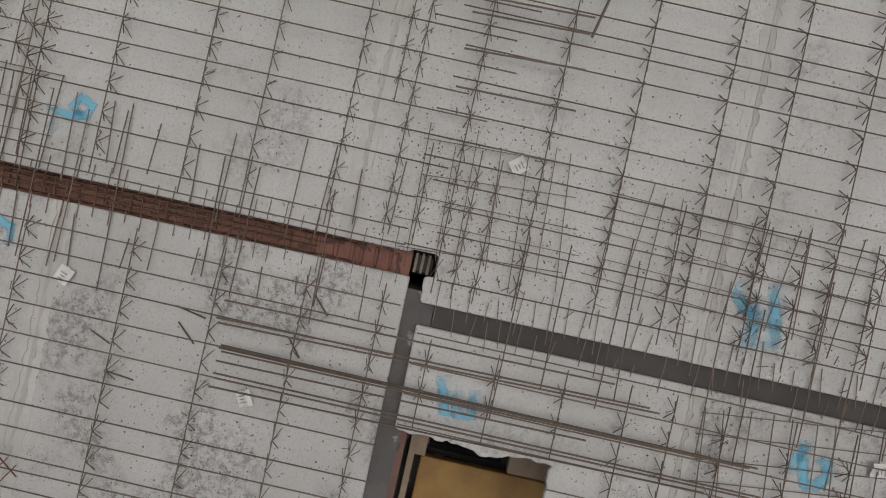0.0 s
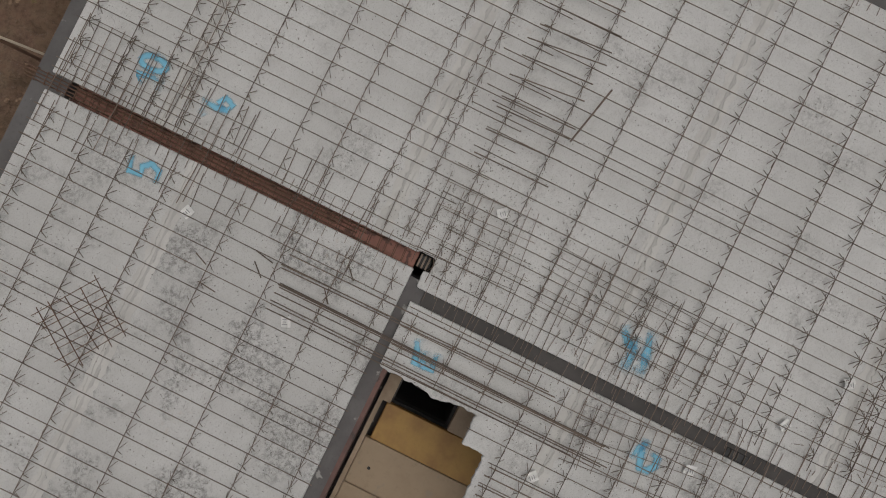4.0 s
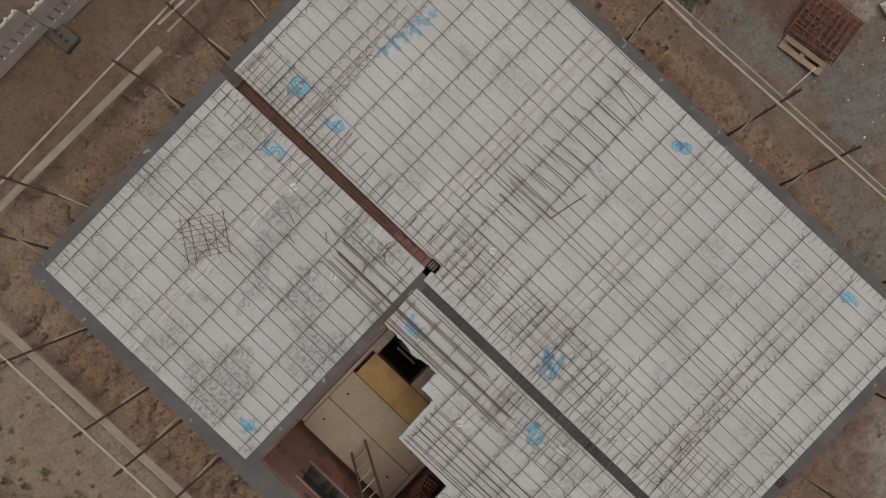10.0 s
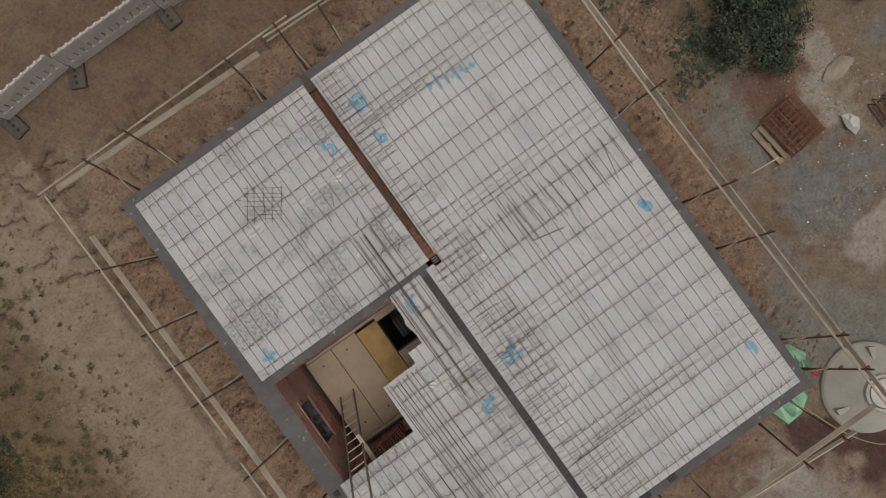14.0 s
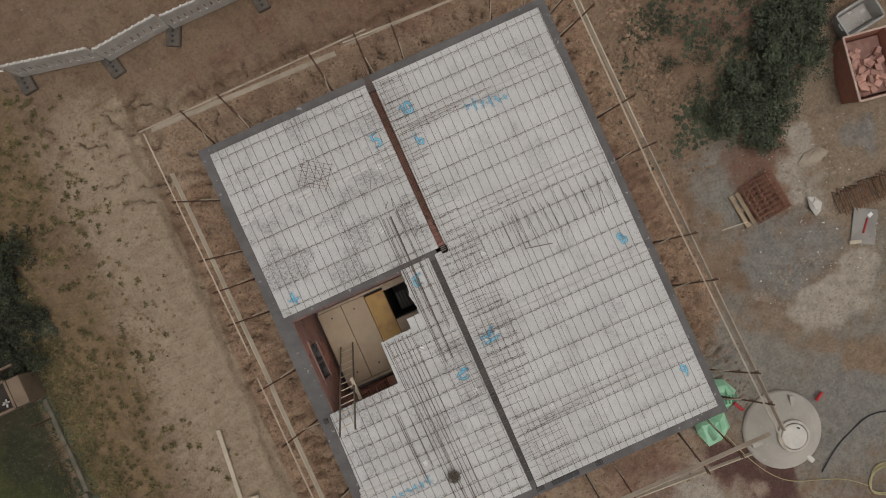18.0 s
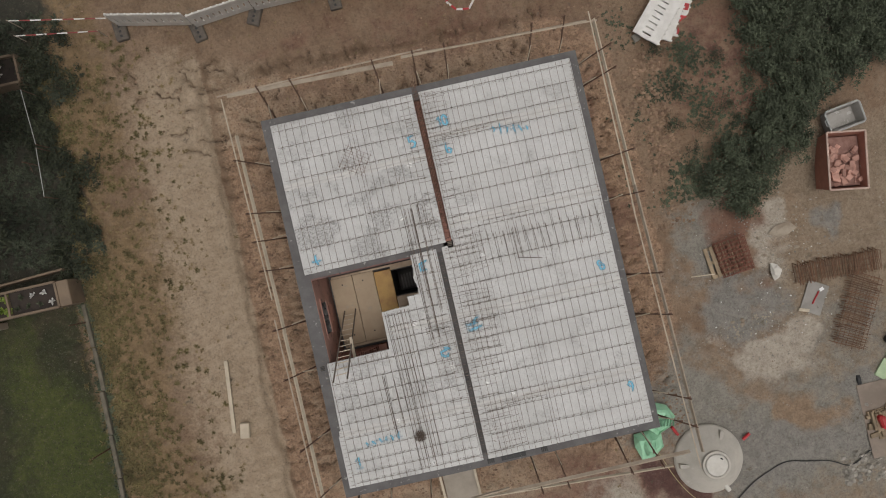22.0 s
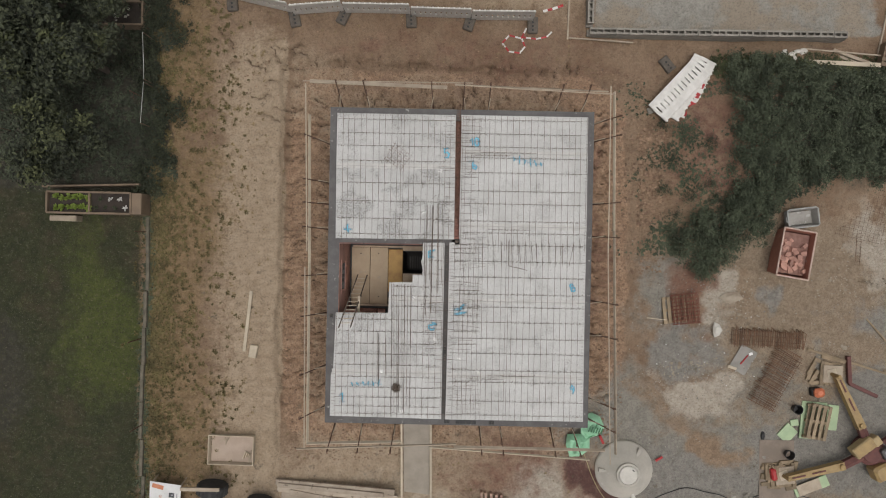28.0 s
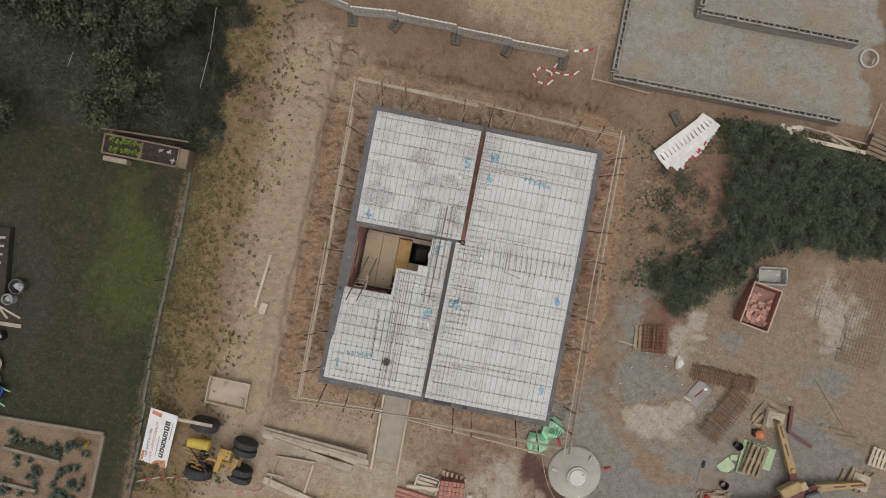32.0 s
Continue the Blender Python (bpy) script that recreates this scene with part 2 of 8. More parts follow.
CONCRETE = panel_concrete("panel_concrete", 0.45, 0.54)
CONCRETE_WORN = panel_concrete("panel_concrete_worn", 0.6, 0.47, 0.96)
CONCRETE_STAINED = panel_concrete("panel_concrete_stained", 0.85, 0.46, 0.94)
SOIL = ground_material()
SPRAY = spray_material()
SOIL_CLOD = surface("crust_clod", (0.36, 0.305, 0.235), (0.26, 0.205, 0.15), 20, 2, 0.95)
MORTAR = surface("wall_top_mortar", (0.105, 0.098, 0.095), (0.14, 0.132, 0.128), 30, 2.2, 0.9, spots=((0.30, 0.29, 0.27), 9.0, 0.66))
JOINT_PALE = surface("joint_filler", (0.58, 0.565, 0.53), (0.50, 0.485, 0.455), 45, 3.0, 0.9, bump=0.5)
JOINT_GREY = surface("joint_groove", (0.44, 0.43, 0.405), (0.50, 0.485, 0.46), 45, 2.0, 0.9, bump=0.5)
CRUMB = surface("concrete_crumb", (0.20, 0.185, 0.165), (0.15, 0.135, 0.12), 60, 8, 0.9, spread=0.5, islands=True)
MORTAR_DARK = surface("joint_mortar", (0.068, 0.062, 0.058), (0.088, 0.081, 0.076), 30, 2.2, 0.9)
STEEL = surface("mill_steel", (0.138, 0.104, 0.081), (0.178, 0.134, 0.103), 90, 12, 0.6, 0.25, 0.3, 0.001, spread=0.25)
STEEL_DARK = surface("bar_steel", (0.140, 0.108, 0.086), (0.180, 0.135, 0.103), 90, 12, 0.6, 0.25, 0.3, 0.001, spread=0.25)
STEEL_RUST = surface("rusty_steel", (0.125, 0.070, 0.046), (0.165, 0.092, 0.058), 90, 12, 0.8, 0.15, 0.4, 0.001, spread=0.25)
POST_STEEL = surface("post_steel", (0.135, 0.080, 0.055), (0.18, 0.105, 0.070), 60, 8, 0.7, 0.4, 0.3, 0.001)
BRACKET = surface("bracket_steel", (0.30, 0.24, 0.185), (0.21, 0.16, 0.12), 60, 8, 0.6, 0.3, 0.3, 0.001)
WOOD = surface("weathered_board", (0.40, 0.33, 0.25), (0.31, 0.25, 0.185), 35, 2.5, 0.8, bump=0.4, distance=0.003, spread=0.15)
WOOD_PALE = surface("fresh_timber", (0.52, 0.44, 0.33), (0.43, 0.36, 0.27), 35, 2.5, 0.8, bump=0.4, distance=0.003, spread=0.12)
WOOD_BROWN = surface("brown_plank", (0.46, 0.36, 0.26), (0.36, 0.275, 0.195), 28, 3.0, 0.8, bump=0.4, distance=0.003)
WOOD_RED = surface("formwork_plank", (0.330, 0.150, 0.112), (0.235, 0.108, 0.082), 28, 5.0, 0.75, bump=0.4, distance=0.003, spots=((0.13, 0.068, 0.055), 11.0, 0.56))
PLY = surface("tan_formwork_face", (0.415, 0.318, 0.215), (0.350, 0.260, 0.174), 14, 1.4, 0.7, spots=((0.36, 0.29, 0.21), 5.0, 0.64))
PLY_YELLOW = surface("yellow_formwork_face", (0.465, 0.280, 0.080), (0.345, 0.185, 0.062), 12, 2.4, 0.6, spots=((0.34, 0.20, 0.08), 6.0, 0.70))
BRICK = surface("clay_block", (0.42, 0.20, 0.150), (0.48, 0.25, 0.195), 45, 5, 0.9, bump=0.5, spread=0.2)
BRICK_DUST = surface("clay_wall_face", (0.47, 0.262, 0.205), (0.36, 0.205, 0.165), 20, 1.8, 0.95, bump=0.5, spots=((0.21, 0.13, 0.11), 4.0, 0.63))
# clay in a darker colour, for the shade on the stair wall's face
BRICK_SHADED = surface("shaded_clay_edge", (0.190, 0.105, 0.086), (0.125, 0.076, 0.066), 25, 2.6, 0.95, bump=0.5, spots=((0.075, 0.058, 0.054), 5.0, 0.58))
BLACK = surface("black_steel", (0.012, 0.012, 0.012), (0.022, 0.021, 0.02), 40, 4, 0.55)
GREY_STEEL = surface("grey_steel", (0.16, 0.155, 0.15), (0.11, 0.105, 0.1), 40, 4, 0.5, 0.4)
RUBBER = surface("recycled_rubber", (0.085, 0.072, 0.060), (0.130, 0.108, 0.086), 60, 6, 0.9)
PLASTIC_WHITE = surface("white_plastic", (0.68, 0.655, 0.61), (0.57, 0.545, 0.50), 30, 3, 0.5, bump=0.1)
RED_SHEET = surface("red_reflective", (0.42, 0.018, 0.022), (0.34, 0.02, 0.02), 60, 6, 0.4)
PAPER = surface("paper", (0.78, 0.77, 0.74), (0.70, 0.69, 0.66), 40, 5, 0.7)
INK = surface("ink", (0.25, 0.25, 0.25), (0.3, 0.3, 0.3), 40, 5, 0.8)


# ---- mesh helpers ----
class Mesh:
    """Gathers faces of one mesh: boxes, bars, rings and strips."""

    def __init__(self):
        self.v, self.f = [], []

    def add(self, verts, faces):
        n = len(self.v)
        self.v += [tuple(p) for p in verts]
        self.f += [tuple(i + n for i in face) for face in faces]
        return self

    def box(self, c, s, rz=0.0, top=1.0, turn=None):
        """A box about c; top: the scale of its upper face; turn: a Matrix in place of rz."""
        m = turn or Matrix.Rotation(radians(rz), 3, "Z")
        out = []
        for z in (-0.5, 0.5):
            k = top if z > 0 else 1.0
            for x, y in ((-0.5, -0.5), (0.5, -0.5), (0.5, 0.5), (-0.5, 0.5)):
                out.append(Vector(c) + m @ Vector((x * s[0] * k, y * s[1] * k, z * s[2])))
        return self.add(out, [(3, 2, 1, 0), (4, 5, 6, 7), (0, 1, 5, 4), (1, 2, 6, 5), (2, 3, 7, 6), (3, 0, 4, 7)])

    def bevelled(self, c, s, b, rz=0.0):
        """A box with its upright and upper edges cut back by b."""
        m = Matrix.Rotation(radians(rz), 3, "Z")
        rings = ((-0.5 * s[2], 0.0), (0.5 * s[2] - b, 0.0), (0.5 * s[2], b))
        out = []
        for z, inset in rings:
            hx, hy = s[0] / 2 - inset, s[1] / 2 - inset
            for x, y in ((-hx + b, -hy), (hx - b, -hy), (hx, -hy + b), (hx, hy - b), (hx - b, hy), (-hx + b, hy), (-hx, hy - b), (-hx, -hy + b)):
                out.append(Vector(c) + m @ Vector((x, y, z)))
        faces = [tuple(range(7, -1, -1)), tuple(range(16, 24))]
        for k in (0, 8):
            faces += [(k + i, k + (i + 1) % 8, k + 8 + (i + 1) % 8, k + 8 + i) for i in range(8)]
        return self.add(out, faces)

    def bar(self, p, q, r, n=4, r2=None):
        p, q = Vector(p), Vector(q)
        d = (q - p).normalized()
        u = d.cross((0, 0, 1) if abs(d.z) < 0.95 else (1, 0, 0)).normalized()
        w = d.cross(u)
        out = []
        for c, rad in ((p, r), (q, r if r2 is None else r2)):
            for i in range(n):
                a = 2 * math.pi * (i + 0.5) / n
                out.append(c + rad * (math.cos(a) * u + math.sin(a) * w))
        return self.add(out, [tuple(range(n - 1, -1, -1)), tuple(range(n, 2 * n))] + [(i, (i + 1) % n, n + (i + 1) % n, n + i) for i in range(n)])

    def path(self, points, r, n=5):
        for p, q in zip(points, points[1:]):
            self.bar(p, q, r, n)
        return self

    def lathe(self, c, profile, n=32):
        """Turns (radius, height) pairs about the upright through c."""
        out = [Vector(c) + Vector((rad * math.cos(2 * math.pi * i / n), rad * math.sin(2 * math.pi * i / n), z)) for rad, z in profile for i in range(n)]
        faces = [(k * n + i, k * n + (i + 1) % n, (k + 1) * n + (i + 1) % n, (k + 1) * n + i) for k in range(len(profile) - 1) for i in range(n)]
        faces += [tuple(range(n - 1, -1, -1)), tuple(range((len(profile) - 1) * n, len(profile) * n))]
        return self.add(out, faces)

    def prism(self, outline, z0, z1):
        n = len(outline)
        out = [(x, y, z0) for x, y in outline] + [(x, y, z1) for x, y in outline]
        return self.add(out, [tuple(range(n - 1, -1, -1)), tuple(range(n, 2 * n))] + [(i, (i + 1) % n, n + (i + 1) % n, n + i) for i in range(n)])

    def rock(self, c, s, rng):
        """An uneven stone: a coarse ball pushed about."""
        out = []
        for la in (-55, 0, 55):
            for i in range(6):
                a, k = radians(60 * i + (30 if la else 0)), rng.uniform(0.75, 1.2)
                out.append(Vector(c) + Vector((k * s[0] * math.cos(a) * math.cos(radians(la)), k * s[1] * math.sin(a) * math.cos(radians(la)), s[2] * math.sin(radians(la)) * rng.uniform(0.8, 1.1))))
        faces = [(5, 4, 3, 2, 1, 0), (12, 13, 14, 15, 16, 17)]
        for k in (0, 6):
            for i in range(6):
                faces += [(k + i, k + (i + 1) % 6, k + 6 + (i + 1) % 6, k + 6 + i)]
        return self.add(out, faces)


def mesh_of(m, name, material, smooth=False):
    data = bpy.data.meshes.new(name)
    data.from_pydata(m.v, [], m.f)
    data.materials.append(material)
    if smooth:
        data.polygons.foreach_set("use_smooth", [True] * len(data.polygons))
    data.update()
    return data


def part(name, m, material, parent, label="", smooth=False):
    """One mesh object under a thing or a part."""
    ob = new(name, mesh_of(m, name, material, smooth))
    ob.parent = parent
    if label:
        ob["label"] = label
    return ob


def thing(name, label, category, group="", kind="", at=None):
    ob = new(name)
    if at is not None:
        ob.matrix_basis = at
    return tagged(ob, label, category, group, kind)


def solid(name, m, material, label, category, group="", kind="", smooth=False):
    """A thing that is one mesh."""
    return tagged(new(name, mesh_of(m, name, material, smooth)), label, category, group, kind)


def lerp(x, xs, ys):
    return float(np.interp(x, xs, ys))


# ---- the plan ----
WEST, EAST, SOUTH, NORTH = -4.27, 4.29, -5.91, 4.35      # outer faces of the walls
WALL = 0.365
TOP = 3.0                                                # top of the precast panels
SLAB = 0.06
WALL_TOP = TOP - SLAB - 0.004
GX, GZ = [-3000, -30, -10, -7.4, -5, 5, 9, 30, 3000], [1.0, 1.0, 0.8, 0.65, 0.4, -0.4, -0.65, -0.65, -0.65]
FLOOR = 0.45

hash_grid = np.random.RandomState(7).rand(256, 256)


def value_noise(x, y, scale, seed=0):
    u, v = x * scale + 31.7 * seed, y * scale + 17.3 * seed
    i, j = np.floor(u).astype(int), np.floor(v).astype(int)
    a, b = u - i, v - j
    a, b = a * a * (3 - 2 * a), b * b * (3 - 2 * b)
    h = lambda p, q: hash_grid[p % 256, q % 256]
    return (h(i, j) * (1 - a) + h(i + 1, j) * a) * (1 - b) + (h(i, j + 1) * (1 - a) + h(i + 1, j + 1) * a) * b


def box_distance(x, y, x0, x1, y0, y1):
    dx, dy = np.maximum(np.maximum(x0 - x, x - x1), 0), np.maximum(np.maximum(y0 - y, y - y1), 0)
    return np.hypot(dx, dy)


def blob(x, y, cx, cy, rx, ry, turn=0.0, edge=0.6):
    """1 inside an ellipse, falling to 0 across its edge."""
    x, y = x + 1.6 * (value_noise(x, y, 0.55, 11) - 0.5) + 0.6 * (value_noise(x, y, 2.1, 13) - 0.5), y + 1.6 * (value_noise(x, y, 0.55, 12) - 0.5) + 0.6 * (value_noise(x, y, 2.1, 14) - 0.5)
    c, s = math.cos(radians(turn)), math.sin(radians(turn))
    u, v = ((x - cx) * c + (y - cy) * s) / rx, (-(x - cx) * s + (y - cy) * c) / ry
    return np.clip((1 + edge - np.hypot(u, v)) / (2 * edge), 0, 1)


def ground_height(x, y):
    """Height of the soil; works on numbers and arrays."""
    x, y = np.asarray(x, float), np.asarray(y, float)
    z = np.interp(x, GX, GZ)
    d = box_distance(x, y, WEST, EAST, SOUTH, NORTH)
    near = np.clip(1 - d / 1.1, 0, 1)
    z = z - 0.22 * near * near
    mound = np.clip(1 - np.hypot((x - 12.0) / 5.0, (y - 4.0) / 4.2), 0, 1)
    z = z + 1.0 * mound * (2 - mound) * 0.8
    z = z - 0.10 * np.clip(1.6 - np.hypot(x - 6.45, y + 8.39) / 1.25, 0, 1)
    rough = np.clip(1 - np.maximum(np.abs(x) - 18, np.abs(y) - 14) / 8, 0, 1) * np.where(x < -11.2, 0.25, 1.0)
    fine = value_noise(x, y, 0.9, 1) * 0.10 + value_noise(x, y, 2.6, 2) * 0.06 + value_noise(x, y, 6.5, 3) * 0.035
    strip = np.clip(1.6 - np.abs(d - 0.9), 0, 1)
    fine = fine * (1 + 1.2 * strip)
    # rows left by a digger's teeth, square to the walls
    along = np.where(np.maximum(WEST - x, x - EAST) > np.maximum(SOUTH - y, y - NORTH), y, x) + 0.3 * value_noise(x, y, 0.9, 41)
    teeth = np.abs(((along / 0.24) % 1.0) - 0.5) * 2
    fine = fine + 0.055 * strip * teeth * np.clip(value_noise(x, y, 0.7, 42) * 2 - 0.5, 0, 1)
    tread = np.exp(-((y - 6.6) / 0.5) ** 2) + np.exp(-((x + 6.9) / 0.35) ** 2) + np.exp(-((x + 8.6) / 0.35) ** 2)
    fine = fine + 0.03 * tread * (((np.where(np.abs(y - 6.6) < 1.2, x, y) / 0.28) % 1.0) > 0.5) * (value_noise(x, y, 0.6, 43) > 0.45)
    pit = np.clip((x + 6.40 + 0.22 * value_noise(x, y, 1.6, 51)) / 0.11, 0, 1) * np.clip((6.45 + 0.3 * value_noise(x, y, 1.6, 52) - y) / 0.11, 0, 1) * np.clip((6.0 - x) / 3, 0, 1) * np.clip((y + 9) / 2, 0, 1)
    return z + rough * (fine - 0.09) - 0.19 * pit


def gh(x, y):
    return float(ground_height(x, y))


# ---- the ground: one sheet to the horizon ----
def axis(lo, hi, in_lo, in_hi, fine, coarse):
    mid = list(np.arange(in_lo, in_hi, fine))
    left, right = list(np.arange(lo, in_lo, coarse)), list(np.arange(in_hi, hi, coarse))
    out_r = [hi + 1.0 * 1.45**k - 1.0 for k in range(22)]
    out_l = [lo - 1.0 * 1.45**k + 1.0 for k in range(22)][::-1]
    return np.array(out_l[:-1] + left + mid + right + out_r)


def build_ground():
    xs, ys = axis(-20, 20.5, -9.5, 17.6, 0.066, 0.15), axis(-13.5, 12.5, -9.5, 8.5, 0.062, 0.15)
    X, Y = np.meshgrid(xs, ys)
    x, y = X.ravel(), Y.ravel()
    z = ground_height(x, y)
    # washed-out cracks along the edge of the excavation and fanning out from its corner
    r = random.Random(77)
    cracks = [(-6.38, yy + r.uniform(-0.2, 0.2), r.uniform(-12, 6), r.uniform(0.35, 0.65)) for yy in np.arange(-6.0, 5.0, 0.55)]
    cracks += [(-5.95 - r.uniform(0.1, 2.6), 6.1 + r.uniform(-1.6, 0.9), r.uniform(-35, 10), r.uniform(0.4, 0.9)) for _ in range(16)]
    cracks += [(-6.95, 7.0, -50, 0.75), (-6.5, 6.42, -20, 0.85), (-8.7, 7.5, -48, 0.9)]
    cracks += [(xx + r.uniform(-0.3, 0.3), 6.75 + r.uniform(-0.1, 0.1), -85 + r.uniform(-15, 15), r.uniform(0.3, 0.5)) for xx in np.arange(-5.2, 4.5, 0.5)]
    cracks += [(16.4, 0.4, -84, 1.3), (16.55, -0.8, -100, 0.9), (16.1, -0.9, -40, 0.6), (15.2, -1.0, -20, 0.8)]
    # rows of short tooth marks on the slopes round the walls
    cracks += [(r.uniform(-6.1, -4.9), yy + r.uniform(-0.12, 0.12), r.uniform(-14, 14), r.uniform(0.2, 0.7)) for yy in np.arange(-6.0, 5.2, 0.2)]
    cracks += [(xx + r.uniform(-0.12, 0.12), r.uniform(4.7, 5.9), 90 + r.uniform(-14, 14), r.uniform(0.2, 0.6)) for xx in np.arange(-4.6, 4.4, 0.24)]
    cracks += [(r.uniform(4.7, 5.5), yy + r.uniform(-0.12, 0.12), r.uniform(-14, 14), r.uniform(0.2, 0.6)) for yy in np.arange(-5.6, 5.0, 0.3)]
    crack_mask = np.zeros_like(x)
    for cx, cy, turn, ln in cracks:
        c, s = math.cos(radians(turn)), math.sin(radians(turn))
        u, v = (x - cx) * c + (y - cy) * s, -(x - cx) * s + (y - cy) * c
        v = v + 0.06 * np.sin(u * 9 + cx * 5) + 0.03 * np.sin(u * 23 + cy * 7)
        w = np.exp(-(v / 0.036) ** 2) * np.clip(np.minimum(u, ln - u) / 0.12 + 0.3, 0, 1) * ((u > -0.05) & (u < ln + 0.05))
        crack_mask = np.maximum(crack_mask, w)
    z = z - 0.17 * crack_mask
    under = (x > WEST + 0.15) & (x < EAST - 0.15) & (y > SOUTH + 0.15) & (y < NORTH - 0.15)
    z = np.where(under, z - 0.5, z)
    nx, ny = len(xs), len(ys)
    i, j = np.meshgrid(np.arange(nx - 1), np.arange(ny - 1))
    a = (j * nx + i).ravel()
    quads = np.stack([a, a + 1, a + nx + 1, a + nx], 1)
    # the stair void to the basement goes through the sheet
    cx, cy = x[quads].mean(1), y[quads].mean(1)
    quads = quads[~((cx > -2.3) & (cx < -0.9) & (cy > -1.5) & (cy < 0.1))]
    data = bpy.data.meshes.new("ground")
    data.from_pydata(np.stack([x, y, z], 1).tolist(), [], quads.tolist())
    data.polygons.foreach_set("use_smooth", [True] * len(data.polygons))
    d = box_distance(x, y, WEST, EAST, SOUTH, NORTH)
    zones = {}
    wob, wob2 = value_noise(x, y, 0.8, 31) * 0.7 + value_noise(x, y, 2.7, 32) * 0.3, value_noise(x, y, 0.5, 33) * 0.6 + value_noise(x, y, 2.2, 34) * 0.4
    zones["sand"] = np.clip(np.maximum.reduce([
        np.clip((-6.25 - x + 0.3 * (wob - 0.5)) / 0.15, 0, 1) * np.clip((x + 9.9 + 1.8 * (wob2 - 0.5)) / 2.2, 0, 1) * np.clip((8.2 - y) / 1.5, 0, 1),
        0.35 * np.clip((-4.2 - x) / 0.1, 0, 1) * np.clip((x + 5.6) / 0.5, 0, 1) * np.clip((5.6 - y + 0.8 * (wob - 0.5)) / 0.5, 0, 1) * np.clip((y + 9) / 1.0, 0, 1), 0.5 * np.clip((y - 4.3) / 0.1, 0, 1) * np.clip((7.0 - y + 1.6 * (wob - 0.5)) / 0.8, 0, 1) * np.clip((4.4 - x) / 0.8, 0, 1) * np.clip((x + 6.5) / 0.5, 0, 1),
        blob(x, y, -1.5, -9.6, 7.5, 2.6), blob(x, y, 1.5, 10.5, 3.6, 2.0), 0.55 * blob(x, y, 12.5, -1.0, 3.2, 2.0), 0.5 * blob(x, y, 15.5, -0.5, 2.6, 3.0), 0.3 * blob(x, y, 11.0, -4.0, 5.0, 5.0)]), 0, 1)
    zones["grit"] = np.maximum.reduce([0.9 * blob(x, y, 7.6, -1.9, 1.2, 1.5), blob(x, y, 9.5, -8.2, 4.2, 2.4), 0.8 * blob(x, y, 16.0, -7.4, 4.0, 2.4), 0.6 * blob(x, y, 11.6, -5.3, 1.8, 1.2), blob(x, y, 6.3, -6.6, 2.0, 1.6)])
    zones["yard"] = np.clip((x - 9.2 + 2.0 * (wob2 - 0.5)) / 1.2, 0, 1) * np.clip((1.6 - y + 1.5 * (wob - 0.5)) / 1.2, 0, 1) * 0.9
    zones["damp"] = np.maximum.reduce([0.95 * blob(x, y, 8.1, -4.0, 1.0, 0.7, 0, 0.7), 0.75 * blob(x, y, 7.6, -2.5, 0.5, 0.9, 0, 0.4), 0.8 * blob(x, y, 9.3, -3.8, 0.9, 0.5, 0, 0.8), 0.95 * blob(x, y, 8.6, -8.5, 3.2, 1.2, 0, 0.4), 0.9 * blob(x, y, 11.6, -6.9, 0.9, 0.8, 0, 0.4),
        1.0 * blob(x, y, 14.6, -7.4, 3.2, 1.6, 0, 0.4), 1.0 * blob(x, y, 16.4, -5.7, 2.3, 1.1, 0, 0.4), 0.8 * blob(x, y, 15.8, -2.3, 1.3, 0.7, 0, 0.4), 0.8 * blob(x, y, 12.6, -1.9, 0.3, 0.5, 0, 0.4), 0.8 * blob(x, y, 13.5, -4.4, 0.4, 0.6, 0, 0.4)])
    zones["ochre"] = np.maximum.reduce([0.65 * blob(x, y, 8.6, -6.4, 1.5, 0.42, -16, 0.5), 0.95 * blob(x, y, 9.9, -7.0, 0.75, 0.5, -40, 0.5), 0.5 * blob(x, y, 6.7, -5.9, 0.9, 0.6, 0, 0.5), 0.6 * blob(x, y, 7.0, -5.6, 0.6, 0.6, 0, 0.4), 0.5 * blob(x, y, 11.6, -1.6, 0.5, 0.9, 20, 0.4)])
    zones["pale"] = np.maximum.reduce([1.1 * blob(x, y, 9.2, -5.3, 1.7, 0.75, -4, 0.35), 0.95 * blob(x, y, 10.4, -4.9, 0.9, 0.7, 0, 0.35), 0.95 * blob(x, y, 10.4, -1.85, 0.75, 0.7, 0, 0.35), 0.85 * blob(x, y, 10.0, -2.75, 0.5, 0.6, 0, 0.35), 0.85 * blob(x, y, 15.9, 0.0, 1.0, 1.3, 0, 0.4), 1.0 * blob(x, y, 3.2, -9.4, 1.9, 1.1), 0.45 * blob(x, y, -1.0, -10.0, 5.0, 1.2)])
